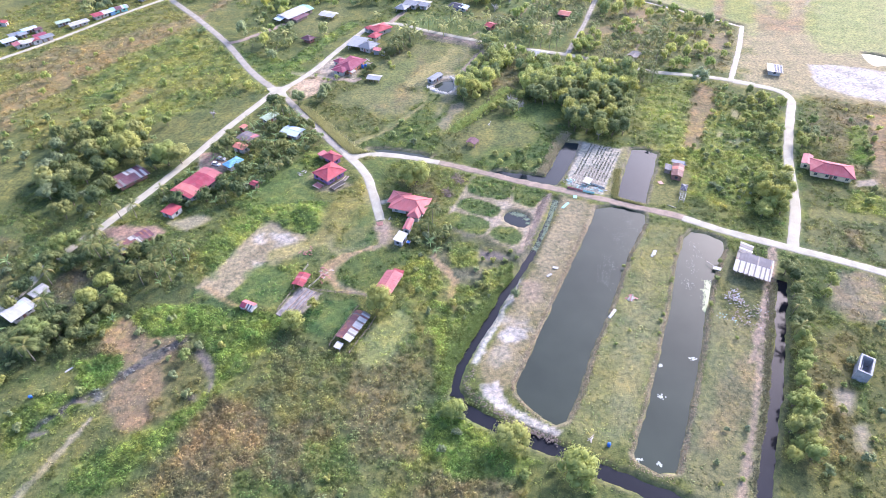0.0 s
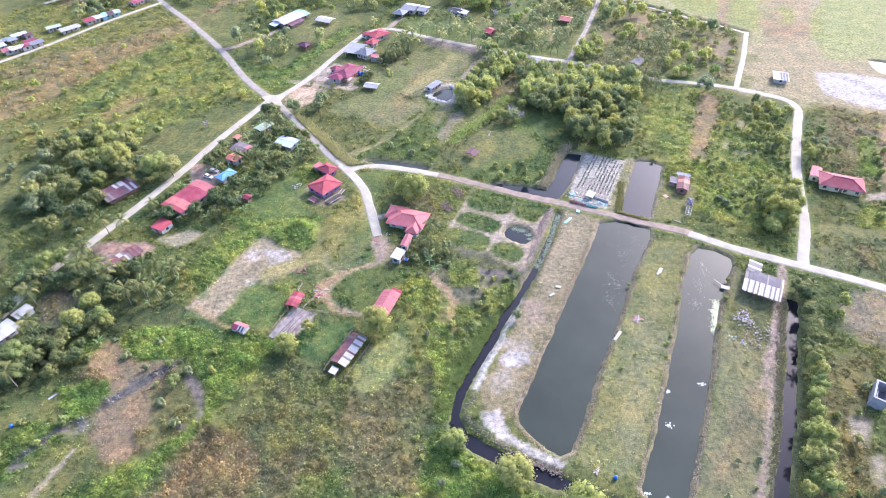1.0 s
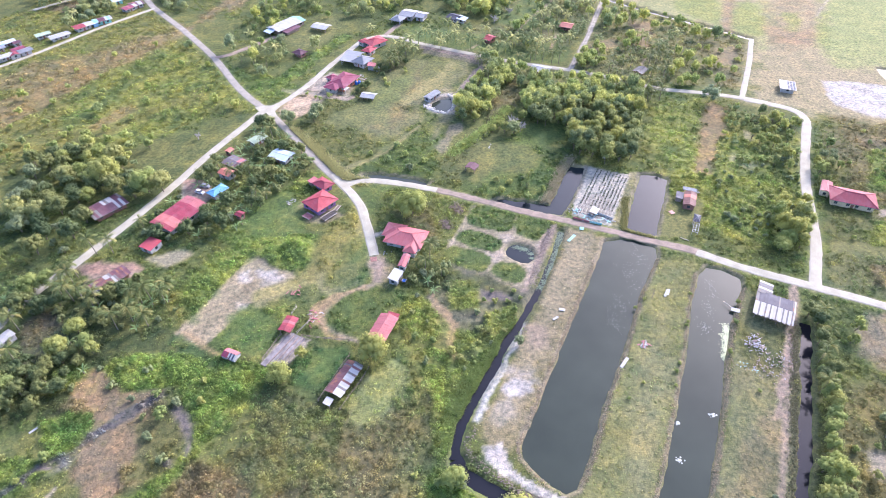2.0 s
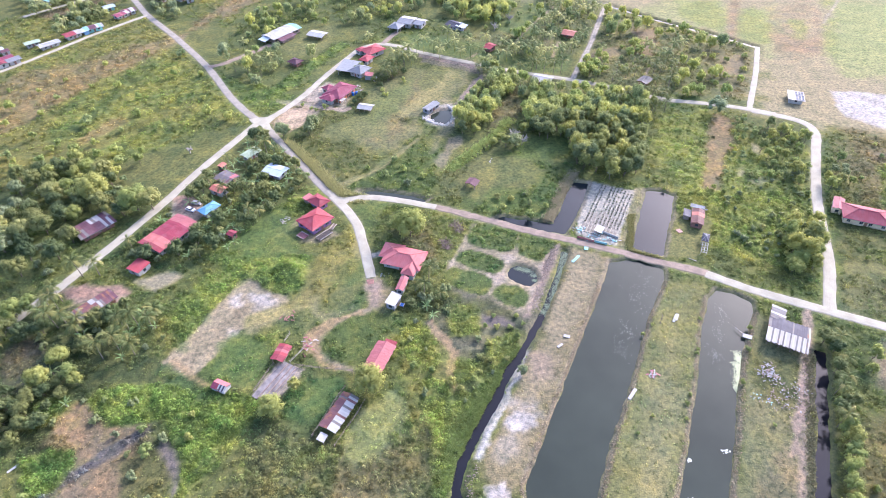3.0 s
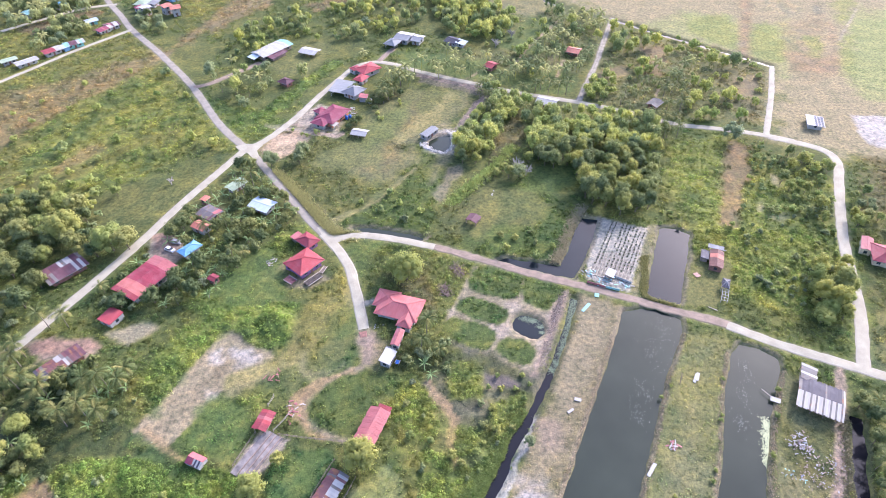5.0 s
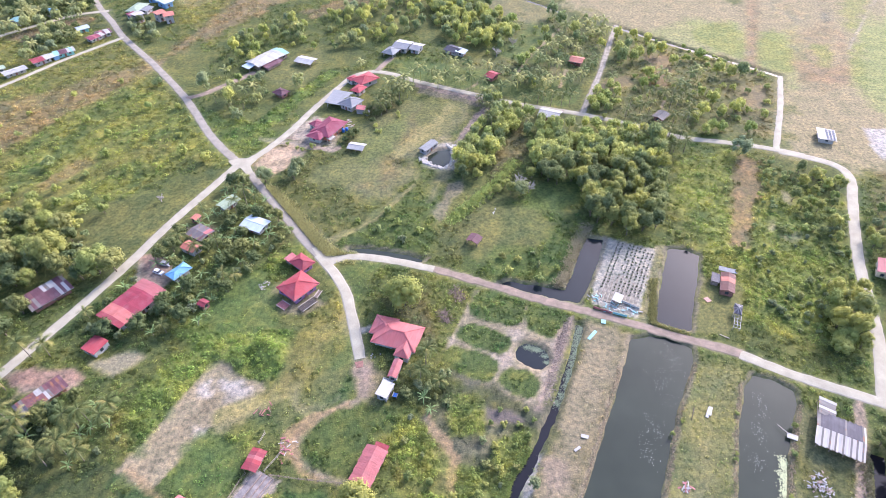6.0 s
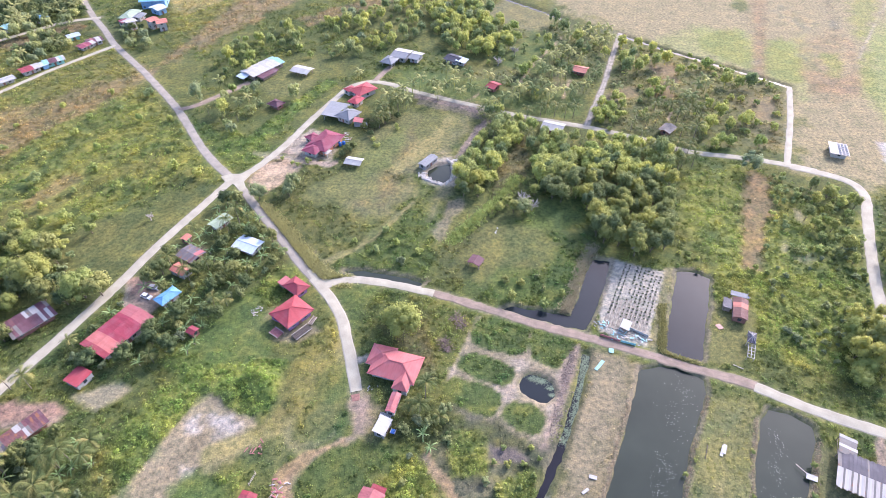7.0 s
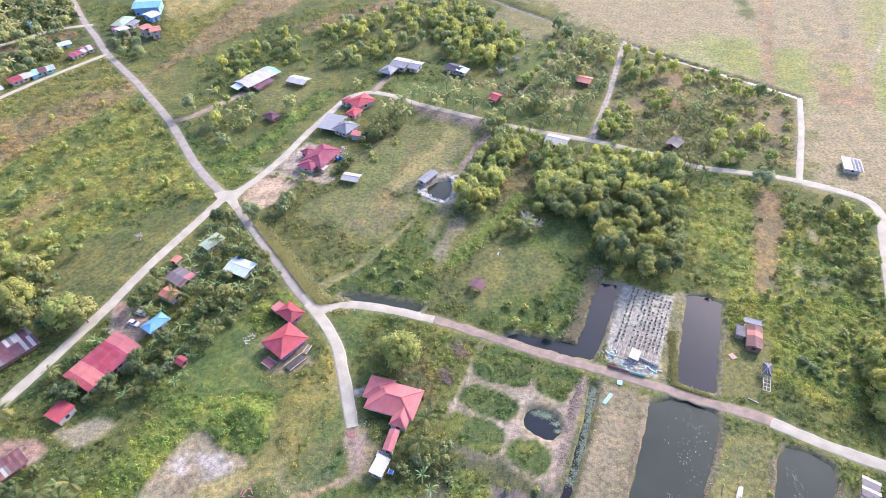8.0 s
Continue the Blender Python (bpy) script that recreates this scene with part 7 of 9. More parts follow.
heap([(96.3, 204.8), (102.5, 205.0), (94.2, 201.3)], 1.3, 9, ["dark_wood", "cement", "wood", "tank_blue"], "dark clutter and boards beside the hut", 90, (0.4, 1.0))
heap([(21.6, 238.9)], 1.6, 8, ["white_wall", "cement"], "pale broken stones lying in the meadow", 70, (0.5, 1.2), "stone_heap")
heap([(-57.2, 202.5), (-58.8, 200.4)], 1.5, 14, ["cement", "cement", "pale_wood"], "pale scrap boards on bare earth", 75, (0.3, 0.9))
heap([(-17.2, 171.6), (-19.6, 172.0)], 1.2, 6, ["white_wall", "cement"], "white pots and stones beside the yard", 80, (0.3, 0.6), "stone_heap")
heap([(-40.5, 305.3), (-38.7, 301.8)], 1.4, 12, ["white_wall", "pale_wood", "white_wall", "red_plastic"], "white boards and frames stacked behind the crimson house", 88, (0.5, 1.6))
heap([(39.2, 80.1)], 1.0, 6, ["white_wall", "pale_wood"], "low heap of white boards on the bank", 85)


def brush_pile(x, y, r, seed):
    rnd = random.Random(seed)
    t = thing("brush_pile", x, y, 0, 0, "pile of dry reddish-grey branches", "brush pile", "brush piles")
    for i in range(80):
        a, b = rnd.uniform(0, 6.28), rnd.uniform(0, 6.28)
        p = Vector((r * 0.6 * rnd.random() * math.cos(a), r * 0.6 * rnd.random() * math.sin(a), rnd.uniform(0.1, 0.7)))
        q = p + Vector((math.cos(b), math.sin(b), rnd.uniform(-0.1, 0.35))) * rnd.uniform(0.8, 2.0)
        part("branch", bar(p, q, rnd.uniform(0.04, 0.11)), M["brush"], t)


for i, (x, y) in enumerate([(6.0, 197.3), (7.3, 194.6), (1.6, 187.8), (2.7, 185.8)]):
    brush_pile(x, y, 3.0, i)


def fence(pts, label, seed, posts="wood", high=1.2, gap=2.4):
    """Posts with two rails, end to end along a bent line."""
    rnd = random.Random(seed)
    f = thing("fence", pts[0][0], pts[0][1], 0, 0, label, "fence")
    o = Vector((pts[0][0], pts[0][1], 0))
    last = None
    for (ax, ay), (bx, by) in zip(pts, pts[1:]):
        n = max(1, int(math.hypot(bx - ax, by - ay) / gap))
        for i in range(n + 1):
            if i == 0 and last is not None:
                continue
            p = Vector((ax + (bx - ax) * i / n, ay + (by - ay) * i / n, 0)) - o
            h = high * rnd.uniform(0.85, 1.2)
            part("post", block(p.x - 0.06, p.y - 0.06, -0.3, p.x + 0.06, p.y + 0.06, h), M[posts], f)
            if last is not None:
                for z in (0.5, 1.0):
                    part("rail", bar(last + Vector((0, 0, z)), p + Vector((0, 0, z + rnd.uniform(-0.1, 0.1))), 0.06, 0.09), M[posts], f)
            last = p


fence([(-43.5, 134.9), (-35.8, 133.7), (-28.6, 132.8), (-21.4, 132.0)], "weathered rail fence along the paddock", 1, "wood")
fence([(-27.6, 127.4), (-29.2, 124.4), (-33.8, 114.3), (-34.9, 111.7)], "weathered rail fence beside the cattle shed", 2, "wood")
fence([(-21.6, 122.6), (-23.4, 118.5), (-26.6, 112.6), (-28.5, 108.7)], "weathered rail fence behind the cattle shed", 3, "wood")
fence([(-45.0, 136.0), (-42.4, 139.8), (-41.1, 142.1)], "leaning pale rails beside the stall", 4, "pale_wood")
fence([(-53.6, 126.2), (-51.8, 130.7), (-49.7, 135.6)], "low rails beside the concrete slab", 5, "wood", 0.8)
fence([(-48.0, 143.8), (-46.9, 146.7)], "leaning poles above the red stall", 8, "pale_wood", 1.6)


def slab_yard():
    """The concrete floor of a vanished shed, with two long curbs."""
    x, y, turn, w, d = -48.0, 129.2, 60, 13.9, 5.6
    t = thing("concrete_floor", x, y, 0, turn, "cracked grey concrete floor with long low curbs", "floor slab")
    part("slab", block(-w / 2, -d / 2, -0.2, w / 2, d / 2, 0.3), M["stained"], t)
    for k in (-0.42, -0.16, 0.12):
        part("curb", block(-w / 2 + 0.2, d * k, 0.3, w / 2 - 0.3, d * k + 0.22, 0.62), M["wood"], t)


slab_yard()


def deck(x, y, turn, w, d, mat, label):
    """A raised slatted platform on legs."""
    t = thing("wooden_platform", x, y, 0, turn, label, "platform")
    n = max(4, int(w / 0.45))
    for i in range(n):
        px = -w / 2 + w * i / n
        part("slat", block(px, -d / 2, 0.7, px + w / n * 0.7, d / 2, 0.78), M[mat], t)
    for sx in (-1, 1):
        for sy in (-1, 1):
            part("leg", block(sx * (w / 2 - 0.15) - 0.08, sy * (d / 2 - 0.15) - 0.08, -0.2, sx * (w / 2 - 0.15) + 0.08, sy * (d / 2 - 0.15) + 0.08, 0.7), M["wood"], t)
    for sy in (-1, 1):
        part("rail", block(-w / 2, sy * d / 2 - 0.08, 0.78, w / 2, sy * d / 2 + 0.08, 0.95), M["pale_wood"], t)


deck(-42.2, 192.2, 47, 6.1, 2.6, "dark_wood", "dark slatted platform beside the red-roofed house")
deck(-50.1, 192.1, -37, 3.8, 2.7, "red_plastic", "low red and grey frame beside the red-roofed house")
deck(-39.5, 196.8, 68, 3.4, 1.3, "wood", "cluttered wooden stair platform of the red-roofed house")
deck(-12.4, 157.8, 71, 1.4, 1.3, "tank_blue", "small blue-topped tank stand beside the wash house")
deck(-14.7, 162.4, -17, 3.4, 1.5, "white_wall", "open white balcony frame between two roofs")


def gazebo(x, y, turn, w, d):
    g = thing("gazebo", x, y, 0, turn, "white gazebo with a ribbed open roof", "gazebo")
    for sx in (-1, 1):
        for sy in (-1, 1):
            part("post", block(sx * w * 0.42 - 0.07, sy * d * 0.42 - 0.07, -0.2, sx * w * 0.42 + 0.07, sy * d * 0.42 + 0.07, 2.3), M["white_wall"], g)
    c = [(-w / 2, -d / 2, 2.3), (w / 2, -d / 2, 2.3), (w / 2, d / 2, 2.3), (-w / 2, d / 2, 2.3)]
    for i in range(4):
        part("roof_slope", slab([c[i], c[(i + 1) % 4], (0, 0, 3.1)], 0.06), ROOF["slate"], g)
        part("rib", bar(Vector(c[i]) + Vector((0, 0, 0.05)), (0, 0, 3.16), 0.12, 0.1), M["cement"], g)
        part("rib", bar((Vector(c[i]) + Vector(c[(i + 1) % 4])) / 2 + Vector((0, 0, 0.05)), (0, 0, 3.16), 0.1, 0.1), M["cement"], g)


gazebo(95.6, 186.4, 65, 4.6, 2.5)


def lattice_frame(x, y, turn, w, d):
    t = thing("pergola", x, y, 0, turn, "low white lattice pergola frame in the yard", "pergola")
    for sx in (-1, 1):
        for sy in (-1, 1):
            part("post", block(sx * w / 2 - 0.06, sy * d / 2 - 0.06, -0.2, sx * w / 2 + 0.06, sy * d / 2 + 0.06, 1.5), M["white_wall"], t)
    for i in range(5):
        px = -w / 2 + w * i / 4
        part("bar", block(px - 0.07, -d / 2, 1.5, px + 0.07, d / 2, 1.6), M["white_wall"], t)
    for i in range(3):
        py = -d / 2 + d * i / 2
        part("bar", block(-w / 2, py - 0.07, 1.6, w / 2, py + 0.07, 1.68), M["white_wall"], t)


lattice_frame(93.9, 181.9, 65, 5.4, 1.9)


def planted_plot():
    """White-mulched beds with rows of dark seedlings."""
    x, y, turn, w, d = 64.6, 204.7, 63, 31.4, 13.3
    rnd = random.Random(8)
    n = 10
    for i in range(n):
        py = -d / 2 + d * (i + 0.5) / n
        c, s = math.cos(radians(turn)), math.sin(radians(turn))
        bx, by = x - s * py, y + c * py
        bed = thing("planting_bed", bx, by, 0, turn, "long raised bed under whitish mulch with dark seedlings", "planting bed", "planting beds")
        k = d / n * 0.42
        l = w / 2 * (0.9 if i in (0, 1) else 0.98)
        sec = [(-k, 0.0), (-k * 0.75, 0.1), (k * 0.75, 0.11), (k, 0.0)]
        verts = [(px, a, b) for px in (-l, l) for a, b in sec]
        part("mulch", (verts, [(0, 1, 5, 4), (1, 2, 6, 5), (2, 3, 7, 6), (3, 2, 1, 0), (4, 5, 6, 7)]), M["white_soil"], bed)
        if i != 7:
            m = int(w / 1.6)
            for j in range(m):
                if rnd.random() < 0.1 or j < m * 0.12:
                    continue
                px = -l + 2 * l * (j + 0.5) / m
                plant = part("seedling", SEEDLING, None, bed)
                plant.location = (px, rnd.uniform(-0.15, 0.15), 0.08)
                q = rnd.uniform(0.6, 1.0)
                plant.scale = (q, q, q)
                plant.rotation_euler = (0, 0, rnd.uniform(0, 6.28))


def seedling_mesh():
    rnd = random.Random(3)
    v, f = [(0, 0, 0.1)], []
    for i in range(14):
        a, t = rnd.uniform(0, 6.28), rnd.uniform(0.15, 0.5)
        p = Vector((0.2 * math.cos(a), 0.2 * math.sin(a), 0.1))
        q = Vector((t * math.cos(a), t * math.sin(a), rnd.uniform(0.2, 0.6)))
        s = Vector((-math.sin(a), math.cos(a), 0)) * 0.14
        k = len(v)
        v += [tuple((p + q) / 2 + s), tuple(q), tuple((p + q) / 2 - s)]
        f.append((0, k, k + 1, k + 2))
    return mesh_of("seedling", v, f, leafy("seedling_leaves", [(0.0, (0.07, 0.1, 0.06)), (1.0, (0.12, 0.15, 0.08))], 0.2))


SEEDLING = seedling_mesh()
planted_plot()


def junk_shelter():
    x, y, turn, w, d = 58.8, 192.7, 59, 4.0, 2.9
    t = thing("tarpaulin", x, y, 0, turn, "white tarpaulin stretched over a low frame", "tarpaulin")
    part("sheet", slab([(-w / 2, -d / 2, 1.5), (w / 2, -d / 2, 1.4), (w / 2, d / 2, 1.7), (-w / 2, d / 2, 1.75)], 0.05), M["white_wall"], t)
    for sx in (-1, 1):
        for sy in (-1, 1):
            part("pole", block(sx * w * 0.45 - 0.05, sy * d * 0.45 - 0.05, -0.1, sx * w * 0.45 + 0.05, sy * d * 0.45 + 0.05, 1.42), M["wood"], t)


junk_shelter()
for a, b, mat, label in ((*[(50.3, 189.7), (55.9, 187.2)], "red_plastic", "low faded red board wall along the lane"), (*[(56.1, 187.2), (60.3, 185.6)], "turquoise", "low turquoise board wall along the lane"), (*[(59.8, 192.4), (65.0, 188.7)], "white_wall", "long white board propped at the plot's foot")):
    t = thing("board_wall", a[0], a[1], 0, 0, label, "board wall")
    d = Vector((b[0] - a[0], b[1] - a[1], 0))
    n = 6
    for i in range(n):
        part("board", bar(d * (i / n) + Vector((0, 0, 0.45)), d * ((i + 0.96) / n) + Vector((0, 0, 0.45 + 0.05 * (i % 2))), 0.08, 0.9), M[mat], t)


def dead_tree(x, y, size, seed):
    rnd = random.Random(seed)
    t = thing("dead_tree", x, y, 0, 0, "leafless pale grey tree with spreading bare branches", "dead tree", "dead trees")
    part("trunk", bar((0, 0, -0.3), (0.1, 0, size * 0.45), 0.35), M["dead"], t)
    for i in range(16):
        a = 6.283 * i / 16 + rnd.uniform(-0.2, 0.2)
        p = Vector((0.1, 0, size * rnd.uniform(0.2, 0.45)))
        q = p + Vector((math.cos(a) * size * rnd.uniform(0.25, 0.45), math.sin(a) * size * rnd.uniform(0.25, 0.45), size * rnd.uniform(0.1, 0.5)))
        b = part("branch", bar(p, q, 0.16), M["dead"], t)
        for j in range(4):
            u = p.lerp(q, rnd.uniform(0.4, 1))
            part("twig", bar(u, u + Vector((rnd.gauss(0, 1), rnd.gauss(0, 1), rnd.uniform(0.2, 1))) * size * 0.1, 0.08), M["dead"], b)


for i, (x, y, r) in enumerate([(33.2, 253.4, 4.2), (36.6, 250.2, 3.6), (70.3, 227.4, 2.3), (-107.8, 247.6, 2.0), (34.0, 371.4, 3.6), (44.1, 384.1, 3.4)]):
    dead_tree(x, y, max(3.6, r * 1.7), i)


def floating_patch(x, y, r, count, seed, label, mat, size=0.22):
    """Small flat discs on the water: leaves, weed and pale specks."""
    rnd = random.Random(seed)
    t = thing("floating_discs", x, y, WATER_Z, 0, label, "water plants")
    shapes = []
    for i in range(count):
        px, py, s = r[0] * max(-1.6, min(1.6, rnd.gauss(0, 0.6))), r[1] * max(-1.6, min(1.6, rnd.gauss(0, 0.6))), size * rnd.uniform(0.6, 1.4)
        v, f = solid_cylinder(s, 0.01, 0.03 + 0.02 * rnd.random(), 5)
        shapes.append(([(px + u[0], py + u[1], u[2]) for u in v], f))
    ob = part("leaves", merged(*shapes), M[mat], t)
    tagged(ob, kind="stuff")


M["lily"] = plain("lily_leaves", (0.36, 0.4, 0.2), 0.6, 0.3, 2.0)
M["pale_bits"] = plain("pale_weed_and_specks", (0.4, 0.42, 0.36), 0.7, 0.25, 2.0)
M["weed"] = plain("green_weed", (0.13, 0.175, 0.1), 0.75, 0.3, 1.0)
for i, (x, y, r) in enumerate([(89.5, 135.6, 1.7), (88.0, 131.8, 2.0), (86.6, 128.1, 1.8), (85.2, 124.9, 1.4)]):
    floating_patch(x, y, (r * 0.62, r * 1.1), 460, i, "pale green floating leaves along the pond edge", "lily", 0.15)
for i, (x, y, r) in enumerate([(61.5, 93.2, 0.8), (74.4, 106.2, 0.8), (50.5, 74.3, 0.7), (55.5, 73.1, 0.6), (64.3, 103.8, 0.5)]):
    floating_patch(x, y, (r, r), 16, i + 10, "small white cluster of floating weed", "pale_bits")
for i, (x, y, r) in enumerate([(70.3, 167.9, 4.2), (64.9, 160.0, 4.1), (58.4, 146.9, 3.1), (55.0, 140.1, 2.7)]):
    floating_patch(x, y, (r * 0.7, r * 1.5), 50, i + 20, "scattered small pale specks on the pond water", "pale_bits", 0.08)
for i, (x, y, r) in enumerate([(90.5, 153.6, 2.8), (86.6, 145.1, 2.7), (82.6, 137.0, 2.3)]):
    floating_patch(x, y, (r * 0.6, r * 1.4), 45, i + 30, "scattered small pale specks on the pond water", "pale_bits", 0.08)
weedy = flowing([(44.3, 181.5), (40.8, 170.6), (36.9, 160.5), (33.2, 155.1)], 2.2)
for i, (x, y) in enumerate(weedy):
    floating_patch(x, y, (1.5, 1.5), 260, i + 40, "green weed choking the drain", "weed", 0.09)
for i, (x, y, r) in enumerate([(27.5, 174.8, 1.6), (30.5, 173.7, 1.6), (32.0, 171.4, 1.2), (32.3, 169.1, 0.9), (29.5, 174.1, 1.6)]):
    floating_patch(x, y, (r * 0.9, r * 0.55), 260, i + 60, "green weed along the round pond's rim", "weed", 0.08)



def rubble(line, width, count, seed, label, mat="clods", name="rubble", sizes=(0.1, 0.3)):
    """A belt of small earth clods and stones."""
    rs = np.random.RandomState(seed)
    pts = np.array(flowing(line, 1.0))
    i = rs.randint(0, len(pts) - 1, count)
    p = pts[i] + rs.normal(0, width * 0.3, (count, 2))
    shapes = []
    for k in range(count):
        s = rs.uniform(*sizes)
        v, f = solid_cylinder(s, -0.1, s * 0.8, 6, s * 0.5)
        a = rs.uniform(-0.6, 0.6)
        shapes.append(([(p[k, 0] + q[0] + q[2] * a, p[k, 1] + q[1] * 0.8, q[2]) for q in v], f))
    v, f = merged(*shapes)
    return tagged(new(name, mesh_of(name, v, f, M[mat])), label, name.replace("_", " "), kind="stuff")


M["clods"] = plain("earth_clods", (0.27, 0.215, 0.17), 0.95, 0.3, 1.5)
rubble([(42.1, 185.1), (39.5, 179.9), (36.0, 171.0), (33.1, 162.8), (30.3, 155.2)], 2.4, 600, 1, "belt of brown earth clods beside the drain")
rubble([(8.7, 102.5), (6.8, 96.7), (9.4, 92.9), (14.6, 88.7), (21.9, 83.4), (30.4, 78.9)], 2.2, 600, 2, "dark earth clods on the drain's bank")
M["chalk_stone"] = plain("chalky_stone", (0.5, 0.47, 0.41), 0.9, 0.2, 1.2)
rubble([(-4.9, 275.6), (-5.7, 273.2), (-3.6, 271.0), (-1.0, 269.4), (2.8, 267.9), (4.6, 268.6), (6.4, 271.2), (7.4, 276.0), (7.4, 281.0), (6.2, 284.0), (4.0, 285.6)], 1.3, 420, 3, "white broken stones heaped round the house pond", "chalk_stone", "stone_bank", (0.2, 0.55))
rubble([(-6.4, 274.2), (-4.6, 272.2), (-2.6, 271.0)], 2.2, 120, 4, "white broken stones at the pond's corner", "chalk_stone", "stone_bank", (0.25, 0.6))
rubble([(6.6, 283.8), (8.4, 284.6), (10.2, 283.1)], 1.2, 90, 5, "white broken stones beside the ploughed strip", "chalk_stone", "stone_bank", (0.2, 0.5))
# ---- plants ----
LEAF = dict(
    dark=leafy("dark_leaves", [(0.0, (0.225, 0.270, 0.156)), (0.5, (0.307, 0.352, 0.159)), (1.0, (0.36, 0.366, 0.127))], 0.42),
    deep=leafy("deep_green_leaves", [(0.0, (0.1, 0.14, 0.06)), (0.5, (0.15, 0.185, 0.07)), (1.0, (0.25, 0.26, 0.085))], 0.34),
    wood=leafy("billowing_leaves", [(0.0, (0.21, 0.26, 0.12)), (0.5, (0.32, 0.355, 0.135)), (1.0, (0.5, 0.49, 0.14))], 0.52),
    light=leafy("yellow_green_leaves", [(0.0, (0.276, 0.338, 0.117)), (0.5, (0.373, 0.414, 0.124)), (1.0, (0.42, 0.42, 0.127))], 0.45),
    palm=leafy("palm_fronds", [(0.0, (0.11, 0.15, 0.055)), (0.5, (0.175, 0.21, 0.072)), (0.85, (0.28, 0.28, 0.095)), (1.0, (0.42, 0.37, 0.13))], 0.4, 0.45),
    banana=leafy("banana_leaves", [(0.0, (0.207, 0.317, 0.124)), (1.0, (0.312, 0.408, 0.165))], 0.25, 0.45),
    scrub=leafy("scrub_leaves", [], 0.5, 0.7, attr="cover"),
)


def crown_mesh(name, rnd, radius, height, lobes, leaves, leaf, material):
    """A crown of uneven lobes, each a rough core covered in small leaf clumps."""
    verts, faces = [], []
    centres = []
    for i in range(lobes):
        a, r = rnd.uniform(0, 6.283), radius * 0.72 * math.sqrt(rnd.random())
        zz = rnd.uniform(0.25, 1.0)
        r *= 1.15 - 0.5 * zz
        centres.append((Vector((r * math.cos(a), r * math.sin(a), height * (0.1 + 0.62 * zz))), radius * rnd.uniform(0.2, 0.34)))
    for c, s in centres:
        base = bmesh.new()
        bmesh.ops.create_icosphere(base, subdivisions=1, radius=s * 0.74)
        k = len(verts)
        for v in base.verts:
            verts.append(tuple(c + v.co * rnd.uniform(0.7, 1.15)))
        faces += [tuple(k + v.index for v in f.verts) for f in base.faces]
        base.free()
    for i in range(leaves):
        c, s = centres[rnd.randrange(lobes)]
        d = Vector((rnd.gauss(0, 1), rnd.gauss(0, 1), rnd.gauss(0.35, 1))).normalized()
        p = c + d * s * rnd.uniform(0.78, 1.32)
        u = Vector((rnd.gauss(0, 1), rnd.gauss(0, 1), rnd.gauss(0, 0.6))).normalized()
        n = (d + u * 0.3 + Vector((0, 0, 0.25))).normalized()
        e = n.cross(u).normalized() * leaf * rnd.uniform(0.6, 1.3)
        f = n.cross(e).normalized() * leaf * rnd.uniform(0.5, 1.0)
        k = len(verts)
        verts += [tuple(p - e), tuple(p - f * 0.7 + n * 0.1), tuple(p + e), tuple(p + f + n * leaf * 0.3)]
        faces.append((k, k + 1, k + 2, k + 3))
    reach = max(math.hypot(v[0], v[1]) for v in verts)
    verts = [(v[0] * radius / reach, v[1] * radius / reach, v[2]) for v in verts]
    return mesh_of(name, verts, faces, material, True)


def trunk_mesh(name, rnd, height, base, limbs, material, spread=2.0):
    """A tapered bent trunk with limbs."""
    def tube(path, r0, r1, sides=6):
        v, f = [], []
        for i, p in enumerate(path):
            r = r0 + (r1 - r0) * i / (len(path) - 1)
            v += [(p.x + r * math.cos(6.283 * j / sides), p.y + r * math.sin(6.283 * j / sides), p.z) for j in range(sides)]
            if i:
                k = sides * i
                f += [(k - sides + j, k - sides + (j + 1) % sides, k + (j + 1) % sides, k + j) for j in range(sides)]
        f.append(tuple(range(len(v) - sides, len(v))))
        return v, f
    bend = Vector((rnd.uniform(-0.5, 0.5), rnd.uniform(-0.5, 0.5), 0))
    path = [Vector((0, 0, -0.4)) + bend * (i / 4) ** 2 + Vector((0, 0, height * i / 4)) for i in range(5)]
    shapes = [tube(path, base, base * 0.45)]
    for i in range(limbs):
        p = path[rnd.choice((2, 3, 4))]
        a = 6.283 * (i + rnd.random()) / limbs
        q = p + Vector((math.cos(a) * spread, math.sin(a) * spread, rnd.uniform(0.8, 2.2)))
        shapes.append(tube([p, p.lerp(q, 0.5) + Vector((0, 0, 0.3)), q], base * 0.4, base * 0.12, 5))
    v, f = merged(*shapes)
    return mesh_of(name, v, f, material)


def tree_kinds(tag, count, radius, height, lobes, leaves, leaf, mat, trunk_h):
    out = []
    for i in range(count):
        rnd = random.Random(tag + str(i))
        out.append((trunk_mesh("trunk", rnd, trunk_h, 0.045 * radius + 0.05, 4, M["trunk"], radius * 0.4), crown_mesh("crown", rnd, radius, height, lobes, leaves, leaf, mat), trunk_h))
    return out


KINDS = dict(
    dark=tree_kinds("dark", 5, 5.0, 7.0, 30, 1250, 0.3, LEAF["dark"], 2.4),
    wood=tree_kinds("wood", 6, 3.4, 7.2, 22, 1150, 0.26, LEAF["wood"], 2.6),
    deep=tree_kinds("deep", 4, 4.0, 5.8, 24, 1000, 0.27, LEAF["deep"], 2.0),
    great=tree_kinds("great", 3, 5.5, 7.4, 44, 2600, 0.26, LEAF["light"], 2.2),
    light=tree_kinds("light", 5, 3.0, 5.2, 20, 950, 0.22, LEAF["light"], 1.6),
    bush=tree_kinds("bush", 4, 1.6, 2.0, 11, 230, 0.22, LEAF["dark"], 0.3),
    pale=tree_kinds("pale", 4, 1.6, 2.0, 11, 230, 0.22, LEAF["light"], 0.3),
)
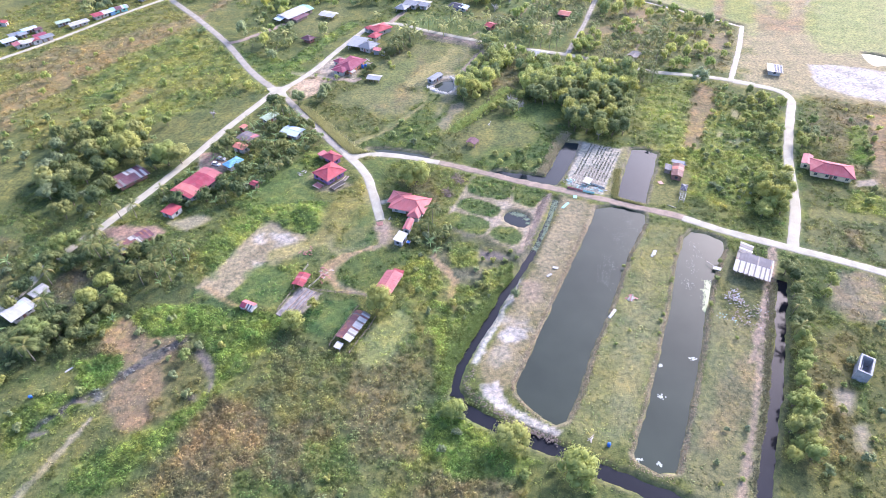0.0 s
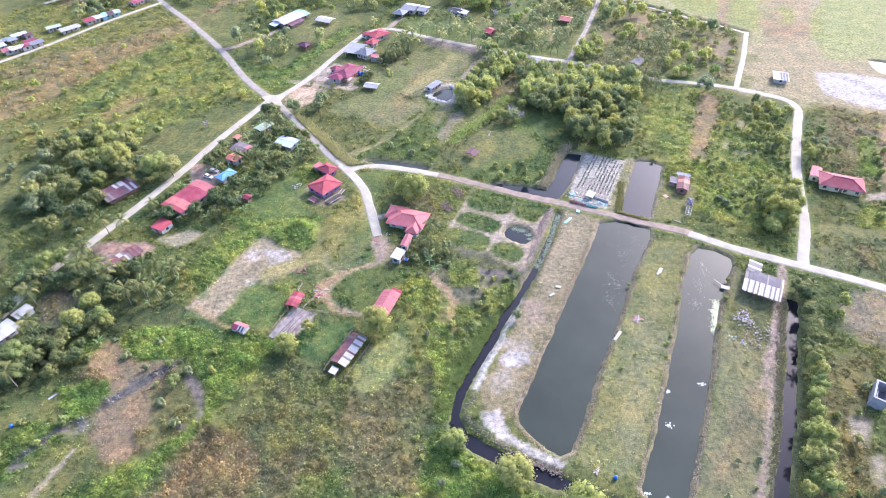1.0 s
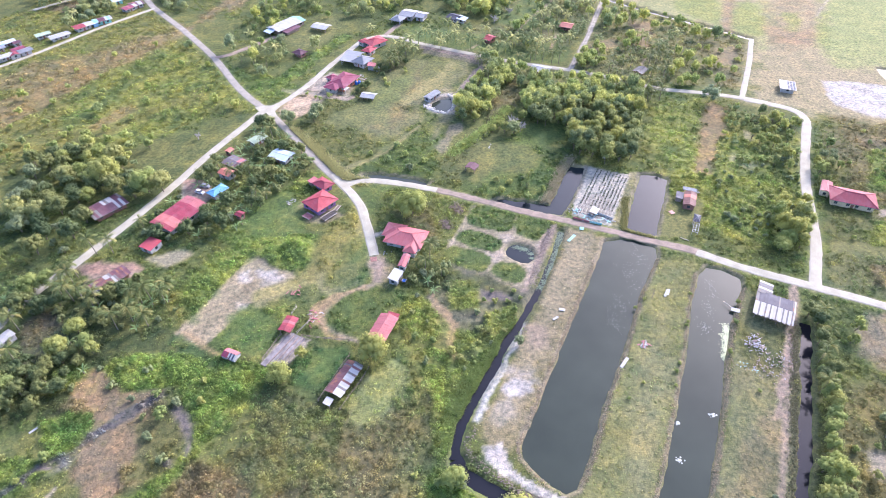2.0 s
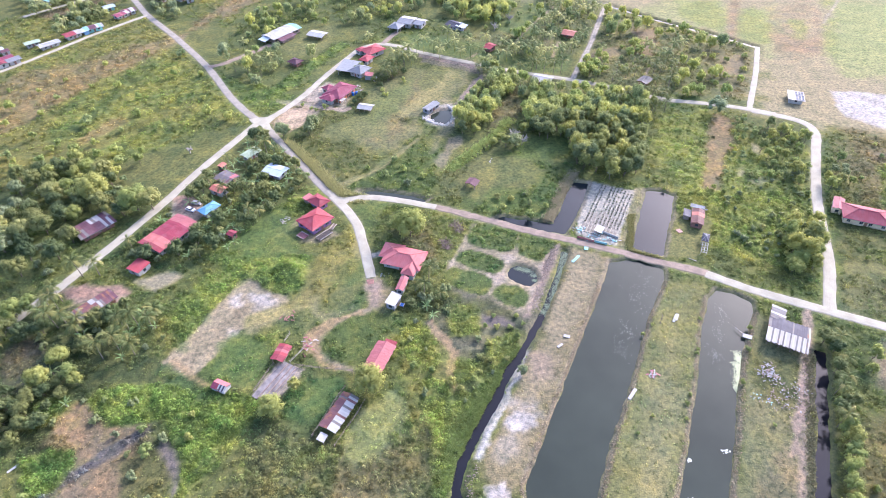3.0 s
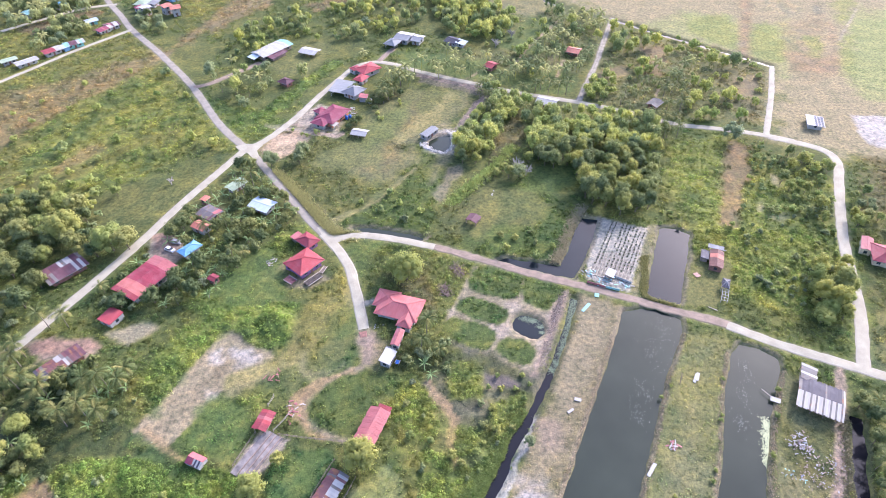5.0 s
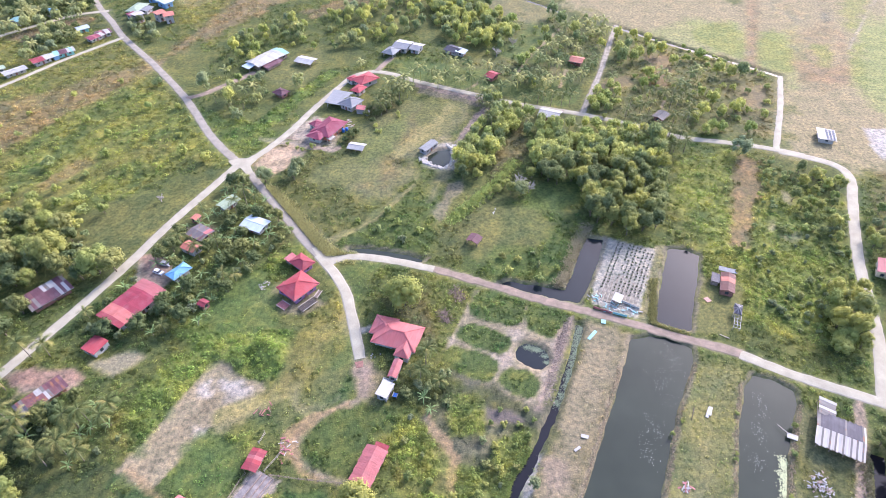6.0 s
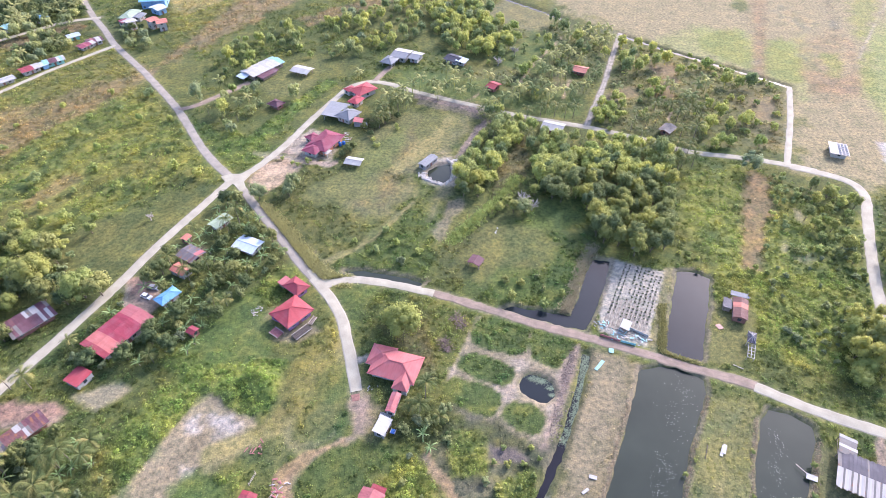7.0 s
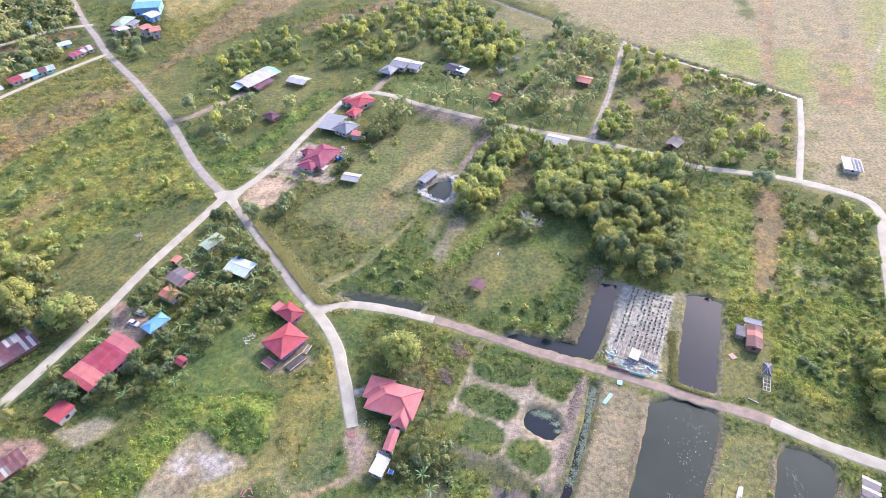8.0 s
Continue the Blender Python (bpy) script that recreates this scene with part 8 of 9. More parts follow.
LABELS = dict(wood=("tree", "tall grey-green tree with a billowing crown", "tree", "wood trees"),
              great=("tree", "large yellow-green tree with a dense rounded crown", "tree", "yellow-green trees"),
              deep=("tree", "deep green shady tree beside village houses", "tree", "shady trees"),
              dark=("tree", "dark green broadleaf tree with a lumpy crown", "tree", "broadleaf trees"),
              light=("tree", "yellow-green tree with a bright rounded crown", "tree", "yellow-green trees"),
              bush=("bush", "low dark green bush in rough grass", "bush", "dark bushes"),
              pale=("bush", "low yellow-green bush in rough grass", "bush", "yellow-green bushes"))
UNIT = dict(wood=3.4, great=5.5, dark=5.0, deep=4.0, light=3.0, bush=1.6, pale=1.6)


def tree(kind, x, y, radius, rnd):
    kind = "great" if kind == "light" and radius > 3.9 else kind
    trunk, crown, trunk_h = rnd.choice(KINDS[kind])
    name, label, category, group = LABELS[kind]
    s = radius / UNIT[kind]
    top = thing(name, x, y, 0, 0, label, category, group)
    top.matrix_world = Matrix.LocRotScale((x, y, -0.1), Euler((0, 0, rnd.uniform(0, 6.28))), Vector((s, s, s * rnd.uniform(0.85, 1.15))))
    part("trunk", trunk, None, top)
    c = part("crown", crown, None, top)
    c.location = (0, 0, trunk_h * 0.8)
    return top


def frond_mesh(name, rnd, length, droop, leaf, material, thick=0.85):
    """A palm frond: a bent rib with two combs of narrow leaflets."""
    verts, faces = [], []
    n = 15
    pts = []
    for i in range(n + 1):
        t = i / n
        pts.append(Vector((length * t * (1 - 0.18 * t * t), 0, length * (0.42 * t - droop * t * t))))
    for i in range(1, n + 1):
        t = i / n
        p, d = pts[i], (pts[i] - pts[i - 1]).normalized()
        w = leaf * (math.sin(math.pi * min(1, 0.15 + 0.8 * t)) ** 0.7) * rnd.uniform(0.85, 1.1)
        for s in (-1, 1):
            side = Vector((0.35, s, -0.45)).normalized()
            k = len(verts)
            verts += [tuple(p - d * length / n * thick), tuple(p), tuple(p + side * w + d * w * 0.45 - Vector((0, 0, 0.12 * w * t)))]
            faces.append((k, k + 1, k + 2) if s < 0 else (k, k + 2, k + 1))
    v, f = bar((0, 0, 0), pts[n // 2], 0.1, 0.07)
    k = len(verts)
    return mesh_of(name, verts + v, faces + [tuple(i + k for i in q) for q in f], material)


FRONDS = [frond_mesh("frond", random.Random(i), 4.4, (0.5, 0.68, 0.92)[i % 3], 1.2, LEAF["palm"], 0.62) for i in range(6)]
STIFF_FRONDS = [frond_mesh("frond", random.Random(i + 30), 4.5, (0.4, 0.54, 0.74)[i % 3], 1.15, LEAF["scrub"], 0.9) for i in range(6)]
PALM_TRUNKS = [trunk_mesh("trunk", random.Random(i + 50), h, 0.2, 0, M["palm_trunk"]) for i, h in enumerate((6.0, 7.5, 9.0))]
BLADES = [frond_mesh("leaf", random.Random(i + 90), 2.5, (0.45, 0.8, 0.6)[i % 3], 0.32, LEAF["banana"], 1.0) for i in range(6)]
STEMS = [trunk_mesh("stem", random.Random(i + 70), 1.6, 0.16, 0, M["palm_trunk"]) for i in range(2)]


def palm(x, y, size, rnd, tall=True):
    top = thing("palm_tree", x, y, 0, 0, "coconut palm with a ragged crown of drooping fronds", "palm tree", "coconut palms")
    k = rnd.randrange(3)
    h = (6.0, 7.5, 9.0)[k]
    s = size / 4.0
    top.matrix_world = Matrix.LocRotScale((x, y, -0.1), Euler((0, 0, rnd.uniform(0, 6.28))), Vector((s, s, s)))
    tr = part("trunk", PALM_TRUNKS[k], None, top)
    if not tall:
        tr.scale = (1.3, 1.3, 0.25)
        h *= 0.25
    head = PALM_TRUNKS[k].vertices[24].co
    hx, hy = head.x - 0.09, head.y
    n = 18
    for i in range(n):
        f = part("frond", rnd.choice(FRONDS), None, top)
        f.location = (hx, hy, h - 0.5)
        tier = i % 3
        f.rotation_euler = (rnd.uniform(-0.3, 0.3), (0.35, 0.0, -0.5)[tier] + rnd.uniform(-0.15, 0.15), 6.283 * i / n * 2.4 + rnd.uniform(-0.2, 0.2))
        q = rnd.uniform(0.85, 1.1)
        f.scale = (q, q, q)
    return top


def banana(x, y, size, rnd):
    top = thing("banana_plant", x, y, 0, 0, "banana plant with broad arching torn leaves", "banana plant", "banana plants")
    s = size / 2.4
    top.matrix_world = Matrix.LocRotScale((x, y, -0.1), Euler((0, 0, rnd.uniform(0, 6.28))), Vector((s, s, s)))
    part("stem", rnd.choice(STEMS), None, top)
    for i in range(9):
        f = part("leaf", rnd.choice(BLADES), None, top)
        f.location = (0, 0, 1.3)
        f.rotation_euler = (rnd.uniform(-0.4, 0.4), rnd.uniform(-1.0, 0.15), 6.283 * i / 9 + rnd.uniform(-0.4, 0.4))
        f.scale = (rnd.uniform(0.6, 1.1),) * 3
    return top


# open ground where nothing tall grows
CLEAR = [[(130.2, 273.9), (137.1, 270.8), (130.8, 253.3), (120.3, 233.3), (111.4, 216.7), (106.1, 218.9), (113.2, 235.9), (119.4, 253.6)],
         [(-142.2, 138.8), (-137.5, 142.2), (-125.5, 148.1), (-120.0, 139.8), (-120.7, 128.4), (-126.2, 128.5), (-130.6, 126.1), (-136.7, 120.3), (-142.6, 118.2), (-152.0, 135.1)],
         [(136.0, 171.1), (150.3, 168.9), (165.5, 166.4), (153.1, 144.1), (127.9, 153.0)],
         [(150.6, 213.3), (163.0, 214.0), (175.4, 200.4), (169.9, 181.6), (159.8, 183.5), (145.7, 197.0)]]


def scattered(pts, apart, seed, clear=1.0):
    """Random places within an outline, at least so far apart, clear of lanes and water."""
    rnd = random.Random(seed)
    xs_, ys_ = [p[0] for p in pts], [p[1] for p in pts]
    out = []
    area = (max(xs_) - min(xs_)) * (max(ys_) - min(ys_))
    tries = int(area / apart ** 2 * 6)
    cand = np.array([(rnd.uniform(min(xs_), max(xs_)), rnd.uniform(min(ys_), max(ys_))) for _ in range(tries)])
    ok = inside(cand[:, 0], cand[:, 1], pts)
    cand = cand[ok]
    ok = np.ones(len(cand), bool)
    for line, w in LANE_LINES + DRAIN_LINES:
        ok &= line_distance(cand[:, 0], cand[:, 1], line) > w / 2 + clear
    for p, *_ in PONDS:
        ok &= outline_distance(cand[:, 0], cand[:, 1], p) > clear
    for p in CLEAR:
        ok &= ~inside(cand[:, 0], cand[:, 1], p)
    for hx, hy, turn, w, d in PLOTS:
        dx, dy = cand[:, 0] - hx, cand[:, 1] - hy
        c, s = math.cos(radians(turn)), math.sin(radians(turn))
        ok &= (np.abs(dx * c + dy * s) > w / 2 + clear) | (np.abs(-dx * s + dy * c) > d / 2 + clear)
    for x, y in cand[ok]:
        if all((x - a) ** 2 + (y - b) ** 2 > apart ** 2 for a, b in out):
            out.append((x, y))
    return out, rnd


# woods and gardens: outline, spacing, sizes, and the mix of kinds
WOODS = []
WOODS.append(([(54.6, 281.1), (74.7, 288.7), (94.9, 285.5), (94.7, 257.2), (81.7, 227.4), (69.2, 223.6), (56.7, 234.7), (58.0, 257.8), (47.9, 254.7), (38.6, 272.0)], 4.0, (2.7, 4.5), "wood wood wood light"))
WOODS.append(([(8.1, 270.7), (19.1, 297.9), (34.0, 314.1), (37.8, 304.1), (31.4, 289.4), (25.4, 274.1), (18.8, 259.1), (9.2, 258.0)], 3.9, (2.7, 4.2), "wood wood wood wood light"))
WOODS.append(([(42.4, 289.2), (54.7, 295.2), (55.2, 271.8), (48.2, 256.3), (37.8, 257.5)], 4.2, (2.8, 4.2), "wood light wood"))
WOODS.append(([(22.6, 253.5), (31.1, 254.9), (30.0, 245.5), (21.8, 244.1)], 4.4, (2.4, 3.4), "wood light"))
WOODS.append(([(-114.9, 405.4), (-56.3, 439.5), (1.4, 484.5), (0.8, 414.6), (-38.2, 383.4), (-79.1, 379.6), (-108.4, 356.9)], 4.8, (2.2, 4.0), "wood dark bush light wood pale"))
WOODS.append(([(-102.8, 345.6), (-89.8, 348.2), (-81.6, 334.7), (-90.4, 301.9), (-107.1, 322.7)], 5.4, (2.6, 4.2), "dark bush light palm"))
WOODS.append(([(5.0, 481.6), (28.9, 452.9), (50.1, 411.4), (38.5, 373.6), (9.7, 390.6), (0.8, 412.3)], 5.2, (2.6, 4.2), "wood wood light"))
WOODS.append(([(-172.7, 231.0), (-153.3, 242.0), (-127.4, 223.0), (-119.5, 203.1), (-146.1, 203.6), (-160.8, 200.9)], 5.2, (3.4, 5.2), "deep light bush deep dark"))
WOODS.append(([(-164.9, 201.0), (-142.0, 203.6), (-129.9, 186.0), (-131.2, 173.0), (-149.6, 173.4)], 5.0, (3.0, 5.0), "deep dark bush deep"))
WOODS.append(([(-291.7, 467.4), (-228.8, 475.8), (-209.5, 431.4), (-239.4, 407.5), (-250.9, 395.0)], 6.5, (3.2, 4.8), "palm dark palm bush dark"))
WOODS.append(([(-234.4, 396.9), (-217.0, 418.3), (-199.3, 392.9), (-208.0, 379.8), (-219.1, 367.6)], 6.0, (2.6, 4.2), "dark bush palm dark"))
WOODS.append(([(-180.3, 413.9), (-166.0, 413.6), (-156.9, 392.1), (-170.3, 395.8)], 5.5, (2.6, 3.8), "dark bush"))
WOODS.append(([(150.5, 263.0), (164.9, 259.3), (158.5, 240.3), (146.2, 218.4), (135.8, 223.8), (136.4, 240.7)], 4.8, (2.0, 3.2), "light pale light wood"))
WOODS.append(([(107.1, 111.2), (110.4, 111.2), (102.0, 94.5), (98.9, 84.6), (94.0, 72.5), (88.2, 72.6), (93.4, 84.7), (98.8, 94.6)], 3.0, (2.6, 3.6), "light light wood light"))
WOODS.append(([(115.7, 142.3), (123.6, 142.2), (111.6, 113.0), (103.0, 111.0)], 3.7, (2.9, 3.6), "palm deep palm deep"))
WOODS.append(([(125.0, 191.3), (142.2, 196.8), (141.9, 183.6), (131.5, 169.9), (117.8, 170.1)], 4.0, (3.0, 4.6), "light wood wood"))
WOODS.append(([(-155.0, 151.5), (-138.0, 161.7), (-110.3, 150.9), (-92.8, 155.0), (-87.6, 147.7), (-102.7, 143.8), (-102.5, 125.9), (-106.6, 112.3), (-120.6, 106.2), (-129.6, 104.3)], 4.2, (1.0, 2.2), "bush deep banana bush"))
WOODS.append(([(-150.7, 122.7), (-128.0, 120.1), (-113.0, 122.2), (-108.8, 104.8), (-128.3, 101.1), (-135.9, 97.3)], 4.2, (1.0, 2.2), "bush deep banana bush"))
WOODS.append(([(-97.5, 199.2), (-82.2, 199.0), (-70.5, 190.5), (-73.2, 185.7), (-89.9, 179.5), (-103.5, 178.9), (-103.2, 181.6), (-94.4, 187.0)], 3.6, (2.6, 4.0), "bush deep banana palm banana deep"))
WOODS.append(([(-112.6, 181.7), (-110.7, 191.2), (-103.5, 205.9), (-100.1, 201.4), (-107.3, 187.3), (-107.1, 179.8)], 4.2, (2.4, 3.6), "bush deep palm banana"))
WOODS.append(([(-97.8, 211.5), (-91.8, 234.4), (-79.3, 261.8), (-69.2, 250.3), (-52.5, 225.7), (-62.1, 214.5), (-67.5, 200.9), (-73.0, 190.6), (-87.3, 199.1), (-82.6, 205.5)], 3.5, (2.6, 4.2), "banana deep banana banana palm bush deep"))
WOODS.append(([(-110.3, 154.3), (-93.0, 162.8), (-84.4, 145.5), (-91.4, 136.1), (-105.6, 136.4)], 4.0, (1.0, 2.0), "banana bush banana"))
WOODS.append(([(176.4, 256.6), (202.8, 240.2), (153.0, 149.5), (135.1, 161.8)], 9.0, (1.2, 2.4), "bush pale"))
WOODS.append(([(116.0, 116.9), (160.7, 118.5), (114.5, 47.0), (83.2, 47.3)], 6.0, (1.2, 2.4), "bush pale light bush pale"))
WOODS.append(([(82.6, 227.6), (96.1, 250.9), (138.0, 274.3), (146.5, 263.4), (126.7, 206.7), (112.2, 178.0), (99.5, 185.8), (89.0, 207.4)], 7.5, (0.7, 1.5), "pale pale bush pale"))
WOODS.append(([(131.2, 274.4), (153.8, 274.0), (143.4, 243.8), (124.9, 244.2)], 6.0, (1.4, 2.8), "bush pale pale"))
WOODS.append(([(-184.7, 226.9), (-151.0, 234.3), (-138.2, 258.1), (-97.7, 271.0), (-88.6, 278.1), (-146.5, 351.8), (-178.0, 336.4), (-227.6, 292.1)], 13.0, (1.6, 3.4), "pale light pale bush"))
WOODS.append(([(-205.1, 241.4), (-169.8, 250.9), (-121.1, 250.0), (-126.5, 212.5), (-163.6, 209.0), (-185.6, 205.2)], 7.0, (1.8, 3.4), "light pale bush pale"))
WOODS.append(([(-7.3, 89.8), (2.1, 87.9), (16.7, 77.7), (27.7, 71.3), (38.0, 65.4), (16.1, 70.0), (-4.0, 71.7)], 4.5, (1.4, 2.2), "pale bush pale"))
WOODS.append(([(9.9, 122.2), (21.9, 136.9), (27.4, 153.5), (15.4, 153.7), (2.7, 122.3), (0.7, 104.9), (4.9, 104.8)], 3.4, (0.9, 1.7), "pale bush pale"))
WOODS.append(([(-35.7, 250.0), (-27.7, 253.0), (-14.9, 246.5), (-0.6, 229.0), (-10.0, 218.8), (-29.4, 226.8), (-46.8, 241.1)], 7.0, (1.4, 2.6), "pale bush"))
WOODS.append(([(19.4, 213.3), (42.2, 217.9), (40.8, 199.2), (22.1, 203.9)], 5.5, (1.4, 2.6), "bush pale bush"))
WOODS.append(([(-56.1, 178.1), (-47.0, 179.8), (-44.8, 168.5), (-52.9, 167.8)], 5.0, (0.9, 1.3), "pale"))
WOODS.append(([(-101.9, 123.7), (-89.0, 128.3), (-68.7, 120.9), (-64.9, 94.1), (-71.8, 90.5), (-93.1, 114.5)], 6.0, (1.2, 2.0), "pale bush"))
WOODS.append(([(-130.1, 102.5), (-106.9, 106.2), (-101.8, 94.5), (-118.4, 80.8)], 6.5, (1.4, 2.6), "pale bush light"))
WOODS.append(([(-41.2, 70.6), (-32.8, 72.0), (-20.7, 66.0), (-20.4, 61.8), (-39.6, 62.0)], 4.4, (1.4, 2.2), "pale bush"))
WOODS.append(([(-13.4, 150.6), (-3.2, 150.4), (3.0, 127.4), (-6.2, 124.2)], 6.0, (1.2, 2.0), "pale bush"))
WOODS.append(([(-14.7, 169.6), (0.4, 167.7), (3.1, 153.8), (-8.2, 151.1)], 5.0, (1.4, 2.4), "banana bush bush palm"))
WOODS.append(([(5.4, 236.9), (12.9, 245.6), (22.8, 253.3), (34.5, 271.8), (36.5, 270.0), (24.6, 250.1), (15.7, 241.1), (8.3, 232.6)], 1.7, (0.7, 1.2), "pale"))
WOODS.append(([(-7.9, 168.7), (1.9, 166.9), (2.0, 157.5), (-5.4, 156.1)], 2.8, (1.4, 2.3), "bush banana bush bush"))
WOODS.append(([(72.3, 81.9), (83.4, 85.2), (76.2, 66.4), (67.8, 66.5)], 5.5, (1.0, 1.9), "bush pale"))
WOODS.append(([(-270.3, 461.7), (-258.1, 480.1), (-232.6, 479.6), (-211.9, 447.7), (-224.1, 437.1), (-238.9, 420.1), (-252.7, 428.0)], 4.6, (3.0, 4.0), "palm deep palm deep palm"))
WOODS.append(([(-217.0, 410.9), (-211.3, 415.9), (-208.0, 401.5), (-215.4, 391.4), (-222.9, 388.2), (-228.4, 405.3)], 4.2, (2.6, 4.0), "deep dark deep"))
WOODS.append(([(-182.4, 415.4), (-174.8, 425.2), (-166.3, 415.2), (-173.0, 403.0)], 3.6, (2.0, 3.2), "deep dark"))
WOODS.append(([(136.1, 273.6), (153.8, 271.3), (164.9, 252.4), (147.4, 215.3), (130.5, 178.0), (112.5, 178.0), (106.0, 196.0), (112.6, 215.9), (123.2, 244.6)], 2.7, (0.9, 2.1), "bush bush pale bush"))
WOODS.append(([(85.1, 227.9), (105.0, 221.7), (118.2, 220.0), (115.9, 214.5), (99.1, 216.2), (85.7, 223.5)], 2.6, (1.0, 2.0), "pale pale light pale"))
WOODS.append(([(96.0, 291.4), (111.4, 293.3), (107.8, 278.4), (94.9, 274.6)], 4.4, (3.2, 4.0), "palm palm palm wood"))
WOODS.append(([(103.5, 396.2), (132.5, 388.8), (151.8, 366.0), (167.7, 348.3), (154.3, 343.0), (141.0, 360.2), (121.6, 372.7), (98.0, 361.0)], 4.6, (1.2, 2.4), "bush pale light bush"))
WOODS.append(([(97.9, 338.6), (115.2, 360.7), (115.8, 343.6), (130.5, 338.0), (141.1, 330.0), (140.6, 308.4), (130.5, 301.9), (122.8, 315.7), (114.1, 320.6), (96.6, 313.8)], 5.0, (1.2, 2.4), "bush pale light"))
WOODS.append(([(78.6, 331.1), (91.9, 336.0), (88.9, 318.6), (82.8, 309.4), (70.7, 311.9)], 4.2, (2.3, 3.4), "light light wood"))
WOODS.append(([(127.1, 313.3), (168.5, 337.4), (149.8, 287.0), (125.8, 289.4)], 7.0, (1.0, 2.0), "bush pale"))
WOODS.append(([(2.9, 457.1), (29.6, 461.2), (30.5, 423.3), (13.4, 404.8), (0.8, 416.1)], 5.2, (3.0, 4.2), "wood light wood dark"))
WOODS.append(([(25.6, 397.5), (50.1, 393.7), (71.7, 422.6), (98.1, 430.1), (104.5, 414.3), (79.0, 367.3), (54.9, 361.7), (37.7, 362.0), (23.7, 368.2)], 6.5, (1.4, 2.6), "bush pale bush"))
WOODS.append(([(21.1, 327.2), (33.8, 323.5), (40.4, 313.9), (49.8, 300.3), (55.5, 298.1), (79.8, 298.5), (97.1, 291.1), (108.7, 282.9), (98.7, 273.6), (74.0, 274.0), (53.4, 285.8), (35.7, 294.2), (21.4, 294.5)], 4.6, (2.7, 3.8), "wood light wood palm wood"))
WOODS.append(([(154.2, 181.1), (165.2, 185.3), (173.9, 181.5), (167.8, 170.6), (154.4, 172.8)], 2.7, (1.1, 2.3), "pale light pale"))
WOODS.append(([(183.3, 229.9), (191.4, 230.7), (181.1, 204.4), (171.7, 204.5)], 3.2, (1.2, 2.2), "pale pale light"))
WOODS.append(([(161.5, 233.7), (171.9, 238.4), (165.7, 219.6), (154.4, 215.4)], 4.0, (2.0, 3.4), "light wood dark"))
PLANTED = []
for i, (pts, apart, (lo, hi), mix) in enumerate(WOODS):
    places, rnd = scattered(pts, apart, i, 0.9)
    for x, y in places:
        k = rnd.choice(mix.split())
        r = lo + (hi - lo) * rnd.random() ** (1.0 if lo > 2 else 1.6)
        if (lo < 1.5 and apart > 2 or 2.1 < lo < 2.3) and cloudy(np.array(x), np.array(y), 11, 191) < rnd.uniform(0.36, 0.5):
            continue
        r = max(2.6, r * 0.9) if k == "palm" else rnd.uniform(2.4, 3.4) if k == "banana" else r * (0.65 if k in ("bush", "pale") and lo > 2 else 1)
        PLANTED.append((y, x, r, k))

# trees standing alone: x, y, radius
SINGLES = dict(
    light=[(-113.2, 137.5, 4.2), (-107.6, 131.8, 3.4), (-115.3, 129.5, 4.4), (-104.9, 129.3, 2.8), (-135.5, 155.1, 4.6), (-131.5, 157.4, 3.6), (-126.1, 116.6, 5.2), (17.4, 78.5, 5.9), (33.1, 69.5, 6.4), (2.7, 87.3, 4.0), (-20.4, 126.4, 5.8), (-47.0, 119.4, 4.6), (-42.0, 127.1, 2.2), (-77.3, 107.5, 2.4), (-10.5, 191.8, 7.3), (-14.3, 194.8, 4.7), (-116.1, 208.7, 7.4), (-134.7, 215.4, 7.2), (128.4, 134.5, 2.8), (124.5, 129.5, 2.0)],
    deep=[(-136.2, 147.9, 4.4), (-128.6, 146.9, 4.0), (-138.9, 135.3, 3.6), (-140.6, 132.8, 3.0), (-123.8, 148.5, 3.4), (-108.9, 142.8, 3.0), (-120.7, 121.0, 3.4), (-115.1, 119.5, 3.0), (-120.1, 115.3, 3.4), (-122.8, 111.1, 4.0), (-111.4, 115.9, 2.6), (-114.3, 111.0, 3.0), (-129.3, 113.9, 4.0), (-124.3, 120.6, 3.0), (-107.8, 151.7, 4.0), (-105.0, 153.1, 3.4), (-140.4, 128.3, 3.0)],
    dark=[(-69.4, 259.5, 4.7), (-114.1, 337.0, 5.3), (-57.1, 265.4, 3.9), (33.6, 249.0, 4.5), (-110.5, 209.1, 5.7), (-67.8, 337.8, 4.3), (130.9, 275.5, 5.4), (-58.0, 261.3, 3.3), (-77.4, 259.0, 3.0), (23.5, 130.9, 2.0)],
)
PALMS = [(-3.8, 168.3, 2.7), (-5.3, 163.8, 2.4), (-107.6, 349.3, 3.5), (-89.0, 330.9, 3.1), (-83.9, 327.8, 3.1), (-38.4, 356.8, 3.3), (-124.2, 158.7, 3.8), (-117.8, 151.5, 3.8), (-125.8, 153.6, 3.6), (-110.8, 147.7, 3.8), (-132.7, 139.0, 4.2), (-97.3, 148.9, 3.6), (-97.9, 141.7, 3.6), (-101.6, 138.6, 3.6), (-125.2, 124.7, 4.0), (-127.5, 109.0, 4.4), (-122.6, 107.3, 4.2), (-124.1, 161.8, 3.6), (-122.6, 173.4, 3.8), (-116.4, 173.2, 3.6), (-126.7, 158.9, 3.8), (-120.5, 150.6, 4.0), (-111.7, 146.6, 3.8), (-98.6, 149.2, 3.4), (-95.2, 150.8, 3.4), (-90.2, 149.5, 3.4), (-97.1, 143.9, 3.2), (-92.4, 139.8, 3.2), (-90.5, 154.7, 3.2)]
